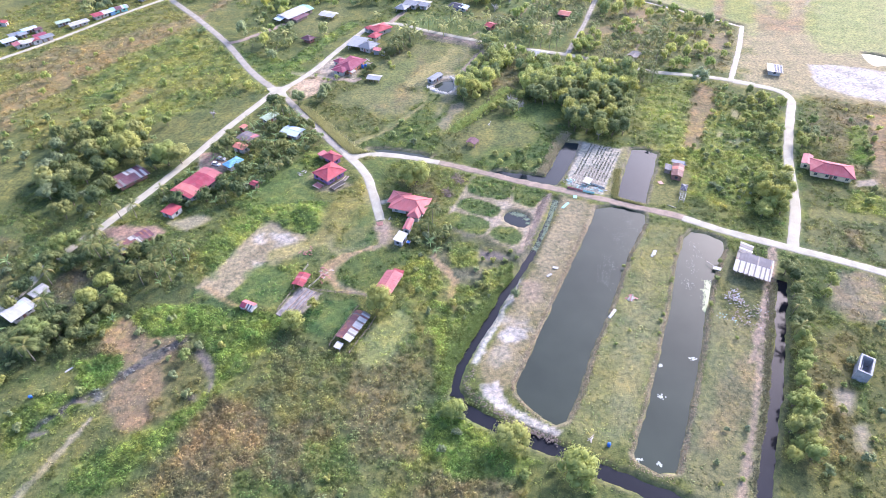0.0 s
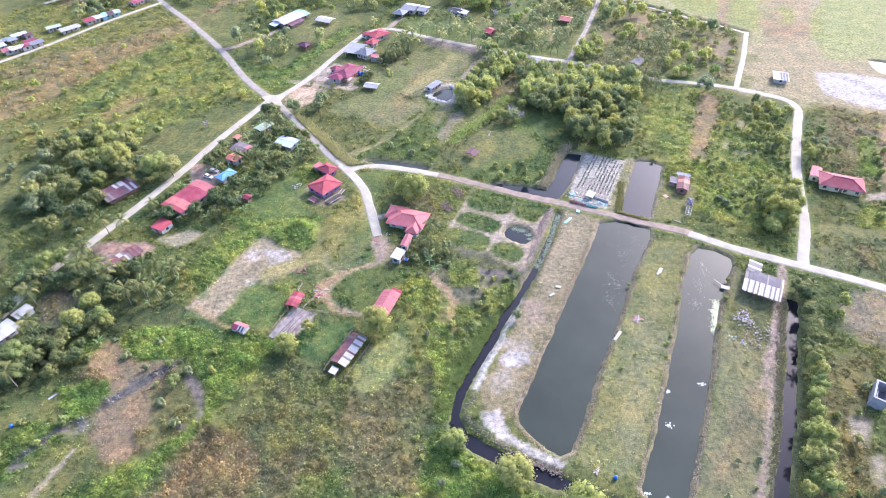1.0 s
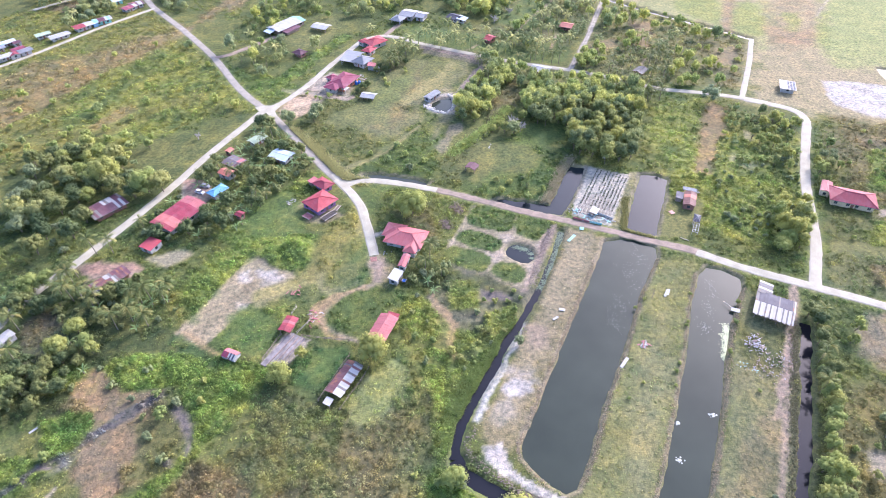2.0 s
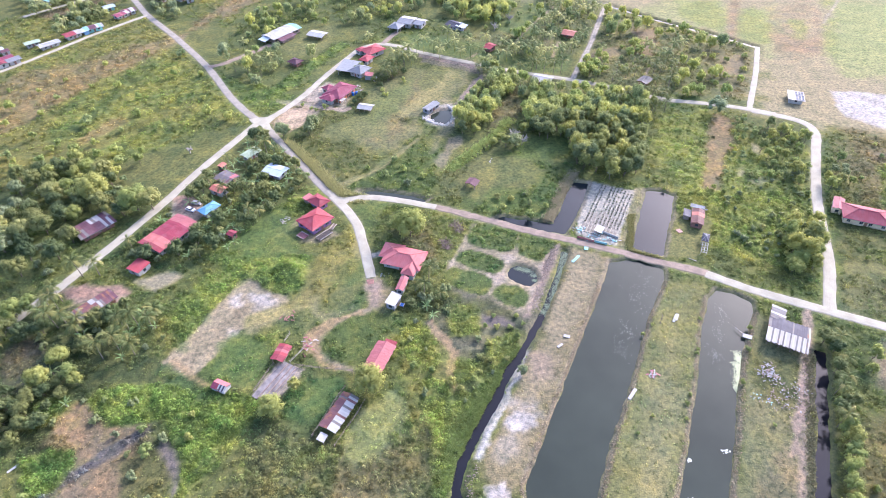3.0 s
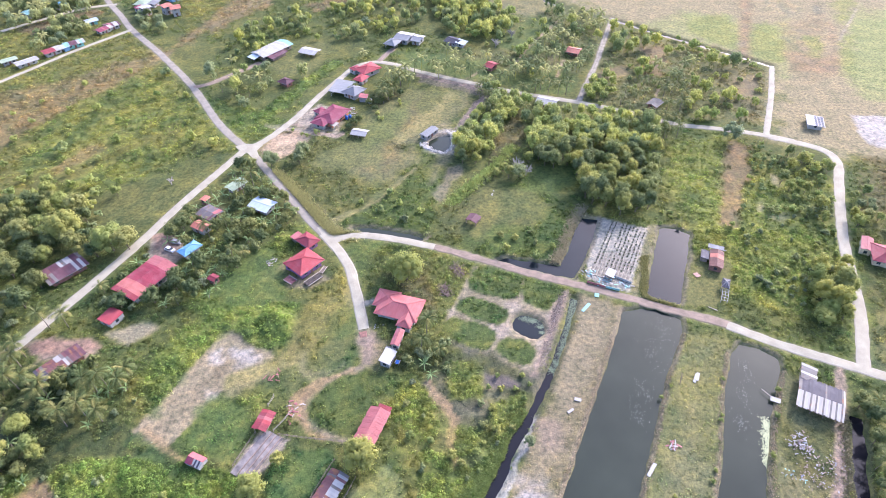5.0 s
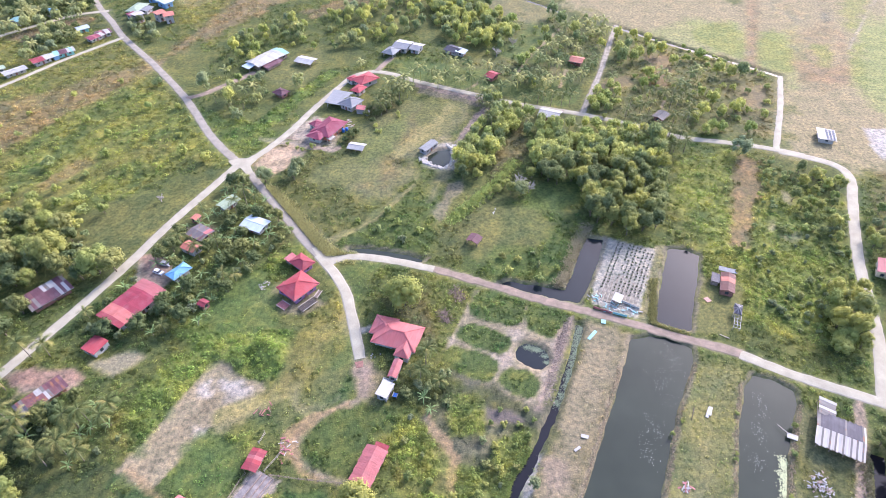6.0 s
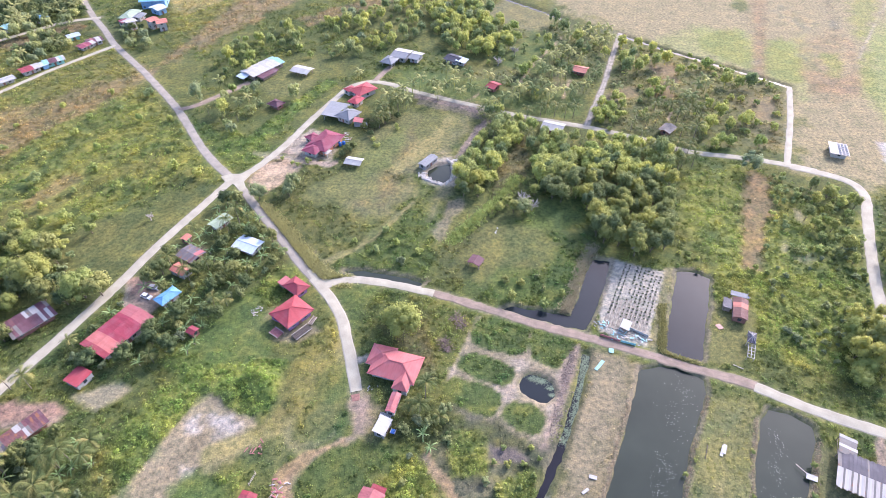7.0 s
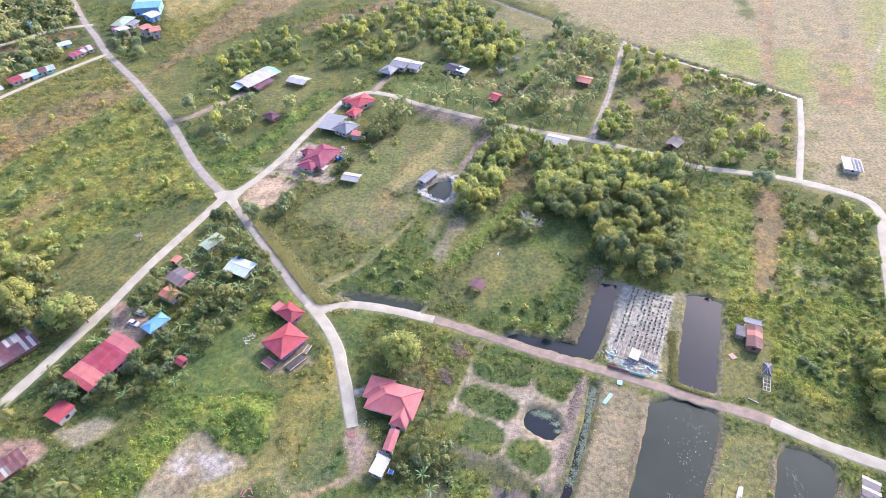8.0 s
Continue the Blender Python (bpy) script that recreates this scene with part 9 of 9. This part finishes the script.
# the palms and trees round the far red-roofed houses
PALMS += [(5.7, 341.9, 3.7), (0.3, 344.7, 3.9), (9.8, 344.6, 3.8), (13.0, 338.0, 4.0), (18.3, 336.3, 4.0), (18.2, 350.0, 3.6), (-1.8, 342.0, 3.5), (25.4, 326.0, 4.2), (23.9, 333.6, 3.7), (29.5, 328.4, 3.7), (32.6, 328.4, 4.3), (37.3, 330.8, 3.9), (41.0, 333.3, 4.2), (36.4, 348.6, 3.9), (27.2, 349.8, 4.0), (10.1, 355.9, 3.6), (17.1, 355.8, 4.0), (5.9, 353.1, 4.2), (1.6, 335.1, 3.9), (-7.2, 343.8, 4.1), (-10.9, 339.5, 4.0)]
PALMS += [(46.1, 346.7, 3.6), (49.0, 343.9, 4.1), (53.2, 344.9, 4.0), (56.7, 341.0, 3.7), (58.7, 337.3, 3.5), (47.6, 337.4, 4.2), (43.6, 339.6, 3.9), (51.6, 334.2, 4.1), (55.0, 330.5, 4.2), (40.1, 337.6, 4.1), (49.7, 320.6, 4.2), (55.7, 318.1, 3.8), (60.7, 318.0, 4.1), (64.5, 318.0, 3.9), (43.0, 318.3, 4.2), (52.6, 323.0, 4.2), (63.4, 339.3, 3.6), (74.1, 340.7, 3.6), (70.1, 340.8, 3.7), (65.9, 332.9, 4.3), (76.0, 343.4, 3.8), (82.4, 354.6, 4.0), (85.9, 361.7, 3.7)]
PALMS += [(55.1, 364.0, 3.9), (57.0, 358.0, 3.8), (60.8, 368.2, 3.8), (65.1, 373.2, 4.0), (65.9, 363.9, 4.0), (60.2, 355.0, 4.2), (67.2, 354.9, 4.0), (54.0, 350.5, 4.2), (70.5, 382.9, 4.2), (74.2, 391.7, 4.3), (82.4, 405.9, 4.0), (84.3, 400.0, 3.6), (90.5, 407.2, 4.2), (93.6, 402.7, 4.3), (99.6, 405.6, 4.2), (89.1, 392.8, 4.0), (93.8, 389.3, 4.1), (76.6, 368.0, 3.7), (71.6, 371.8, 4.2), (99.0, 396.2, 4.0), (83.3, 382.7, 3.7), (63.4, 349.2, 3.6)]
PALMS += [(121.1, 332.0, 4.2), (121.2, 325.8, 4.3), (127.8, 336.1, 3.6), (133.8, 340.8, 4.1), (133.7, 345.2, 3.8), (92.0, 311.8, 3.6), (88.6, 305.5, 3.7), (103.8, 322.2, 4.1), (96.5, 309.9, 4.2), (101.5, 311.7, 3.5), (111.7, 323.0, 4.0), (115.5, 314.7, 3.5), (121.8, 317.0, 4.1), (120.0, 309.5, 3.8), (110.7, 311.5, 4.2), (120.1, 320.9, 4.3), (115.4, 299.7, 3.9), (107.7, 296.9, 4.3), (104.5, 289.8, 3.7), (96.4, 284.7, 3.6), (91.2, 286.8, 4.0), (90.5, 297.2, 3.5), (90.2, 340.5, 3.7), (117.0, 340.0, 3.8), (115.2, 342.8, 4.0)]
PALMS += [(x, y, 4.3) for x, y in [(-26.9, 316.7), (-25.5, 323.9), (-22.6, 328.8), (-18.8, 331.3), (-15.6, 333.8), (-13.5, 327.4), (-17.2, 323.7), (-20.9, 320.1), (-23.0, 314.3), (-25.3, 310.8), (-20.5, 325.0), (-24.0, 319.6), (-17.0, 328.6)]]
SINGLES["deep"] += [(-30.8, 313.9, 2.2), (-28.0, 309.3, 2.4), (-25.7, 311.5, 2.2), (-22.1, 314.9, 2.4), (-17.2, 318.3, 2.2), (-28.8, 303.7, 2.0), (-32.3, 309.3, 2.2), (-39.8, 323.3, 2.6), (-42.2, 321.4, 2.0), (-37.8, 290.6, 2.4), (-39.8, 288.2, 2.0), (-35.7, 293.4, 2.2)]
SINGLES["deep"] += [(-138.0, 142.3, 2.7), (-135.6, 145.7, 2.6), (-128.9, 145.6, 2.4), (-134.1, 149.9, 3.2), (-141.2, 146.5, 2.2), (-112.8, 126.0, 2.8), (-115.5, 123.6, 3.2), (-122.4, 126.1, 2.3), (-123.5, 122.6, 2.8), (-116.7, 120.2, 2.9), (-110.0, 121.8, 2.2), (-119.8, 116.9, 2.6), (-113.7, 115.7, 3.0), (-108.9, 117.2, 2.7), (-126.2, 120.3, 3.0), (-107.7, 125.3, 2.4), (-110.0, 129.6, 2.5), (-105.1, 153.9, 2.3), (-101.3, 158.3, 2.8), (-109.1, 153.2, 3.2)]
SINGLES["wood"] = [(64.1, 397.3, 3.2), (63.7, 385.0, 3.1), (80.7, 398.5, 4.2), (80.0, 388.1, 3.4), (72.5, 425.0, 4.3), (75.9, 411.7, 4.3), (30.2, 412.5, 3.5), (34.5, 395.7, 3.6), (39.0, 393.6, 3.7), (25.0, 391.0, 3.9), (41.7, 390.8, 3.8), (99.9, 370.1, 3.8), (106.3, 374.5, 3.9), (99.5, 359.2, 4.3), (105.8, 361.5, 3.7), (109.6, 365.0, 3.6), (116.8, 368.0, 4.0), (123.0, 371.0, 3.3), (152.4, 345.1, 3.4), (157.4, 343.9, 4.4), (146.2, 346.9, 3.7), (104.5, 391.1, 3.8), (114.0, 392.3, 3.0), (119.3, 384.0, 3.6)]
SINGLES["light"] += [(47.6, 402.6, 3.5), (53.7, 373.4, 2.8), (48.7, 366.1, 3.5), (45.7, 360.1, 3.6), (49.6, 336.6, 2.9), (92.9, 380.5, 3.6), (126.4, 358.7, 3.4), (109.6, 344.7, 3.6), (104.4, 334.1, 3.2), (110.7, 339.3, 3.6), (143.1, 365.7, 3.7), (135.1, 363.4, 2.8), (130.4, 326.0, 2.9), (133.2, 318.1, 3.6), (124.9, 307.0, 4.0), (119.8, 301.8, 3.1), (133.5, 306.9, 3.3), (140.4, 308.6, 3.5), (145.0, 313.1, 3.2), (125.3, 294.8, 3.2), (128.7, 293.1, 3.2), (121.4, 291.5, 3.2), (140.6, 291.2, 3.5)]
SINGLES["pale"] = [(82.2, 150.4, 0.8), (77.7, 138.6, 0.8), (76.7, 137.0, 0.9), (70.2, 122.9, 0.8), (66.9, 115.3, 0.7), (68.6, 120.0, 0.9), (92.6, 138.4, 1.2), (86.6, 126.7, 1.1), (96.4, 146.5, 1.1), (66.3, 148.3, 0.8), (62.4, 144.7, 1.0), (52.6, 111.1, 0.8), (57.9, 116.4, 0.8), (90.1, 113.1, 0.8)]
SINGLES["pale"] += [(-53.7, 283.7, 2.0), (-26.5, 295.9, 1.6), (-24.8, 295.5, 1.4), (-27.2, 300.1, 1.7), (-17.5, 311.0, 1.5), (-16.9, 308.7, 1.3), (-65.0, 286.4, 1.3), (-60.4, 283.4, 1.4), (-57.8, 281.9, 1.5), (167.5, 333.9, 2.0), (160.7, 318.0, 2.1), (153.5, 305.2, 2.5), (167.8, 350.2, 1.6), (168.1, 344.6, 2.3), (81.7, 322.7, 2.5), (83.1, 315.5, 2.0), (79.2, 306.4, 1.9), (86.3, 319.3, 2.6), (77.0, 313.3, 1.9), (75.5, 318.0, 1.8), (144.8, 334.3, 2.1), (149.1, 331.6, 2.4), (154.7, 329.0, 1.7), (140.2, 329.2, 2.0), (140.2, 303.2, 2.0), (147.9, 309.8, 2.6), (144.7, 356.4, 2.1), (151.5, 359.2, 2.6)]
PLANTED += [(y, x, r, k) for k, spots in SINGLES.items() for x, y, r in spots]
PLANTED += [(y, x, max(3.6, r) if y < 300 else 0.88 * r, "palm") for x, y, r in PALMS]
PLANTED.sort()


def far_plants(name, label, category, rows, meshes, unit, palette, seed):
    """Plants too far and many to tell apart, joined; each with its own size, turn and tint."""
    rnd, rs = random.Random(seed), np.random.RandomState(seed)
    shapes = []
    for me in meshes:
        me.calc_loop_triangles()
        v = np.empty(len(me.vertices) * 3, np.float32)
        me.vertices.foreach_get("co", v)
        t = np.empty(len(me.loop_triangles) * 3, np.int32)
        me.loop_triangles.foreach_get("vertices", t)
        shapes.append((v.reshape(-1, 3), t.reshape(-1, 3)))
    verts, faces, cols, k = [], [], [], 0
    for y, x, r, kind in rows:
        v, t = shapes[rnd.randrange(len(shapes))]
        a, s = rnd.uniform(0, 6.28), r / unit
        c, q = math.cos(a) * s, math.sin(a) * s
        verts.append(np.stack([v[:, 0] * c - v[:, 1] * q + x, v[:, 0] * q + v[:, 1] * c + y, v[:, 2] * s * rnd.uniform(0.85, 1.15) * (1.25 if kind == "wood" else 1.0) - 0.1], 1))
        lo, hi = palette[kind]
        tint = np.array(lo) + (np.array(hi) - np.array(lo)) * rnd.random()
        cols.append(np.repeat(tint[None], len(v), 0))
        faces.append(t + k)
        k += len(v)
    me = fast_mesh(name, np.concatenate(verts), np.concatenate(faces), LEAF["scrub"], np.concatenate(cols))
    return tagged(new(name, me), label, category, kind="stuff")


def joined_mesh(name, items, material):
    """One mesh from several, each at its own pose."""
    verts, faces = [], []
    for me, m in items:
        k = len(verts)
        verts += [tuple(m @ v.co) for v in me.vertices]
        faces += [tuple(k + i for i in p.vertices) for p in me.polygons]
    return mesh_of(name, verts, faces, material)


def far_palm_mesh(seed):
    r = random.Random(seed)
    items = [(PALM_TRUNKS[seed % 3], Matrix())]
    h = (6.0, 7.5, 9.0)[seed % 3]
    for i in range(22):
        items.append((r.choice(STIFF_FRONDS), Matrix.Translation((0, 0, h - 0.5)) @ Euler((r.uniform(-0.3, 0.3), (0.35, 0.0, -0.5)[i % 3], 6.283 * i / 22 * 2.4)).to_matrix().to_4x4()))
    return joined_mesh("far_palm", items, LEAF["scrub"])


def far_tree_mesh(seed, lobes=18, leaves=560, leaf=0.36, high=7.0):
    r = random.Random(seed)
    crown = crown_mesh("far_crown", r, 4.0, high, lobes, leaves, leaf, LEAF["scrub"])
    trunk = trunk_mesh("far_trunk", r, 1.6, 0.22, 3, M["trunk"], 1.5)
    return joined_mesh("far_tree", [(trunk, Matrix()), (crown, Matrix.Translation((0, 0, 0.9)))], LEAF["scrub"])


rnd = random.Random(5)
counts = dict(tree=0, bush=0, palm=0, banana=0)
LIMIT = dict(tree=295, bush=290, palm=95, banana=120)
far_trees, far_palms = [], []
for row in PLANTED:
    y, x, r, k = row
    sort = {"dark": "tree", "wood": "tree", "deep": "tree", "light": "tree", "pale": "bush"}.get(k, k)
    counts[sort] += 1
    if counts[sort] > LIMIT[sort]:
        (far_palms if sort == "palm" else far_trees).append(row)
    elif k == "palm":
        palm(x, y, r, rnd)
    elif k == "banana":
        banana(x, y, r, rnd)
    else:
        tree(k, x, y, r, rnd)
# tints of far plants, lightened beyond the near leaves: haze put into the colour
HAZED_TINTS = dict(wood=((0.28, 0.345, 0.16), (0.62, 0.62, 0.18)), deep=((0.12, 0.165, 0.075), (0.24, 0.27, 0.1)), dark=((0.290, 0.356, 0.208), (0.544, 0.553, 0.219)), light=((0.366, 0.442, 0.141), (0.584, 0.591, 0.180)), bush=((0.267, 0.332, 0.150), (0.428, 0.472, 0.173)), pale=((0.333, 0.402, 0.128), (0.531, 0.537, 0.164)), palm=((0.2, 0.26, 0.11), (0.6, 0.58, 0.25)), banana=((0.228, 0.298, 0.155), (0.365, 0.417, 0.220)))
far_bushes = [row for row in far_trees if row[3] in ("bush", "pale", "banana")]
far_trees = [row for row in far_trees if row not in far_bushes]
far_plants("far_bushes", "far low bushes between the lanes", "bushes", far_bushes, [far_tree_mesh(i + 20, 9, 130, 0.62, 5.0) for i in range(4)], 4.0, HAZED_TINTS, 3)
far_plants("far_trees", "far broadleaf trees between the lanes", "trees", far_trees, [far_tree_mesh(i) for i in range(5)], 4.0, HAZED_TINTS, 1)
far_plants("far_palms", "far coconut palms around the village", "palm trees", far_palms, [far_palm_mesh(i) for i in range(6)], 4.0, HAZED_TINTS, 2)
# ---- rough grass and scrub: more tufts than anyone could count ----
def tufts(name, label, count, seed, size, blades, area, lean, least=0.1):
    rs = np.random.RandomState(seed)
    x0, x1, y0, y1 = area
    x, y = rs.uniform(x0, x1, count), rs.uniform(y0, y1, count)
    z, col, rough, verge, shore = land(x, y)
    patch = cloudy(x, y, 9, 81)
    keep = (verge > 0.8) & (shore > 0.9) & (rs.rand(count) < np.clip((rough - least) * 1.5 * (0.35 + 1.3 * patch), 0, 1))
    x, y, z, col, rough = x[keep], y[keep], z[keep], col[keep], rough[keep]
    n = len(x)
    s = size * rs.uniform(0.5, 1.5, n) * (0.6 + 0.7 * rough)
    tint = 1.4 * col * (0.6 + 1.2 * cloudy(x, y, 2.0, 181)[:, None]) * rs.uniform(0.9, 1.12, (n, 1)) * np.array([1.0, 1.03, 1.02])
    verts, cols = [], []
    for b in range(blades):
        a = rs.uniform(0, 6.283, n)
        dx, dy = np.cos(a), np.sin(a)
        w, h, l = s * rs.uniform(0.3, 0.6, n), s * rs.uniform(0.25, 0.6, n), s * lean * rs.uniform(0.5, 1.1, n)
        for k in (-1, 1, 0):
            px = x + (dx * l if k == 0 else -dy * w * k - dx * 0.15 * s)
            py = y + (dy * l if k == 0 else dx * w * k - dy * 0.15 * s)
            pz = z + (h if k == 0 else 0.15 * h)
            verts.append(np.stack([px, py, pz], 1))
            cols.append(tint)
    verts = np.stack(verts, 1).reshape(-1, 3)
    cols = np.stack(cols, 1).reshape(-1, 3)
    faces = np.arange(len(verts)).reshape(-1, 3)
    me = fast_mesh(name, verts, faces, LEAF["scrub"], cols)
    return tagged(new(name, me), label, "grass", kind="stuff")


def scrub(name, label, count, seed, size, leaves, area, threshold, least=0.55, most=2.0, high=0.95):
    """Low leafy mounds of weeds and fern, thick in patches."""
    rs = np.random.RandomState(seed)
    x0, x1, y0, y1 = area
    x, y = rs.uniform(x0, x1, count), rs.uniform(y0, y1, count)
    z, col, rough, verge, shore = land(x, y)
    patch = cloudy(x, y, 16, 101) * 0.6 + cloudy(x, y, 5, 105) * 0.4
    keep = (verge > 1.2) & (shore > 1.0) & (rough > least) & (rough < most) & (patch + 0.35 * (rough - 0.6) > threshold)
    x, y, z, col = x[keep], y[keep], z[keep], col[keep]
    n = len(x)
    clump = (0.5 * cloudy(x, y, 3.4, 171) + 0.5 * cloudy(x, y, 1.4, 177))[:, None]
    s = size * rs.uniform(0.6, 1.4, n) * (0.7 + 0.6 * clump[:, 0])
    tint = (1.55 if least < 0.4 else 1.1) * col * (0.75 + 1.4 * step(clump, 0.3, 0.7)) * rs.uniform(0.9, 1.12, (n, 1)) * (np.array([1.0, 1.04, 0.97]) + (lattice(x, y, 5.0, 175)[:, None] - 0.5) * np.array([0.34, 0.06, 0.0]))
    verts, cols = [], []
    for b in range(leaves):
        d = rs.normal(0, 1, (n, 3))
        d[:, 2] = np.abs(d[:, 2]) + 0.6
        d /= np.linalg.norm(d, axis=1)[:, None]
        p = np.stack([x, y, z - 0.1 * s], 1) + d * s[:, None] * np.array([1.15, 1.15, high]) * rs.uniform(0.7, 1.1, (n, 1))
        u = np.cross(d, rs.normal(0, 1, (n, 3)))
        u /= np.linalg.norm(u, axis=1)[:, None] + 1e-6
        v = np.cross(d, u)
        l = (s * rs.uniform(0.24, 0.42, n))[:, None]
        for q in (-u * l * 0.7 - v * l * 0.5, u * l * 0.7 - v * l * 0.5, v * l + d * l * 0.25):
            verts.append(p + q)
            cols.append(tint)
    verts = np.stack(verts, 1).reshape(-1, 3)
    me = fast_mesh(name, verts, np.arange(len(verts)).reshape(-1, 3), LEAF["scrub"], np.stack(cols, 1).reshape(-1, 3))
    return tagged(new(name, me), label, "scrub", kind="stuff")


def reeds(line, width, count, seed, colour, high, label):
    """A belt of tall leaning reeds along a line."""
    rs = np.random.RandomState(seed)
    pts = np.array(flowing(line, 1.0))
    i = rs.randint(0, len(pts) - 1, count)
    f = rs.rand(count)
    p = pts[i] * (1 - f[:, None]) + pts[i + 1] * f[:, None] + rs.normal(0, width * 0.45, (count, 2))
    z, _, _, verge, shore = land(p[:, 0], p[:, 1])
    keep = (verge > 0.3) & (shore > 0.1)
    p, z = p[keep], z[keep]
    n = len(p)
    verts, cols = [], []
    tint = np.array(colour) * rs.uniform(0.9, 1.6, (n, 1))
    for b in range(3):
        a = rs.uniform(0, 6.283, n)
        d = np.stack([np.cos(a), np.sin(a)], 1)
        h, w, l = high * rs.uniform(0.4, 0.8, n), rs.uniform(0.07, 0.17, n), high * rs.uniform(0.3, 0.9, n)
        for k in (-1, 1, 0):
            q = p + (d * l[:, None] if k == 0 else np.stack([-d[:, 1], d[:, 0]], 1) * w[:, None] * k)
            verts.append(np.concatenate([q, (z + (h if k == 0 else 0))[:, None]], 1))
            cols.append(tint)
    verts = np.stack(verts, 1).reshape(-1, 3)
    me = fast_mesh("reeds", verts, np.arange(len(verts)).reshape(-1, 3), LEAF["scrub"], np.stack(cols, 1).reshape(-1, 3))
    return tagged(new("reeds", me), label, "reeds", kind="stuff")


reeds([(-67.7, 255.5), (-60.0, 246.0), (-49.4, 231.4), (-42.5, 221.5), (-36.7, 216.1), (-31.0, 213.8)], 3.2, 5200, 1, (0.36, 0.345, 0.15), 1.3, "tall yellowish reeds beside the lane")
reeds([(56.4, 229.6), (51.8, 222.5), (46.7, 211.3), (42.8, 202.2), (40.0, 198.9)], 2.4, 3000, 2, (0.36, 0.32, 0.21), 0.8, "dry beige reeds along the pond bank")
reeds([(73.1, 201.6), (70.3, 191.0), (68.4, 183.1), (73.0, 179.7), (77.7, 178.3)], 1.6, 1200, 3, (0.26, 0.25, 0.1), 0.9, "yellowish reeds round the small pond")
reeds([(5.3, 232.7), (11.6, 241.2), (16.1, 247.1), (28.0, 263.1), (33.4, 271.9)], 3.0, 2200, 4, (0.34, 0.4, 0.13), 1.0, "pale leafy weeds in a strip across the meadow")
reeds([(76.6, 167.8), (67.6, 154.0), (56.6, 129.7), (46.3, 110.3), (39.0, 93.5), (33.7, 85.5)], 1.3, 1500, 5, (0.34, 0.28, 0.2), 0.3, "dry pinkish grass along the pond edge")
reeds([(54.3, 167.1), (37.5, 132.5), (24.3, 105.3), (20.1, 96.5), (22.0, 91.5), (26.8, 85.6)], 1.4, 1500, 6, (0.34, 0.28, 0.2), 0.3, "dry pinkish grass along the pond edge")
reeds([(86.9, 159.7), (80.6, 145.2), (71.2, 122.3), (58.6, 95.1), (49.5, 76.2), (49.7, 72.4), (58.1, 68.5)], 1.4, 1500, 7, (0.34, 0.28, 0.2), 0.3, "dry grass along the pond edge")
reeds([(101.2, 153.5), (91.7, 136.9), (84.6, 122.1), (75.6, 102.7), (66.0, 83.4), (59.7, 70.3)], 1.4, 1500, 8, (0.34, 0.28, 0.2), 0.3, "dry and green grass along the pond edge")
reeds([(23.8, 139.9), (19.1, 133.1), (14.9, 125.7), (10.7, 118.9), (7.3, 112.4), (4.2, 106.0)], 2.4, 4200, 12, (0.2, 0.25, 0.08), 1.0, "green weeds leaning over the dark drain")
reeds([(4.4, 92.0), (10.0, 87.6), (17.0, 83.6), (26.0, 79.2), (35.0, 74.6), (44.0, 70.0)], 2.2, 2600, 13, (0.2, 0.24, 0.08), 0.8, "green weeds along the wide drain")
reeds([(10.3, 123.1), (5.2, 114.1), (2.4, 105.6), (0.6, 95.8)], 3.0, 1800, 9, (0.2, 0.25, 0.08), 1.0, "green reeds beside the dark drain")
reeds([(111.0, 136.6), (100.1, 112.8), (91.2, 92.9), (83.1, 75.9), (76.9, 63.7)], 2.0, 1800, 10, (0.2, 0.19, 0.11), 0.7, "dry weeds beside the straight drain")
scrub("scrub", "low leafy weeds and fern in patches", 40000, 7, 0.66, 12, (-170, 190, 55, 215), 0.43)
scrub("scrub", "dense leafy creepers over the low mounds", 30000, 11, 0.42, 10, (-150, 10, 62, 150), 0.3, 0.8)
scrub("scrub", "small grass clumps over the open meadows", 22000, 9, 0.5, 8, (-170, 190, 55, 215), 0.46, 0.26, 0.55, 0.4)
scrub("scrub", "low leafy scrub over the far fields", 60000, 8, 0.87, 9, (-320, 330, 205, 470), 0.37, high=0.62)
tufts("rough_grass", "rough tufted grass and weeds over the fields", 70000, 1, 0.36, 3, (-170, 190, 55, 215), 0.9)
tufts("rough_grass", "rough tufted grass and ferns over the far fields", 50000, 2, 0.5, 3, (-320, 330, 205, 480), 0.9, 0.42)
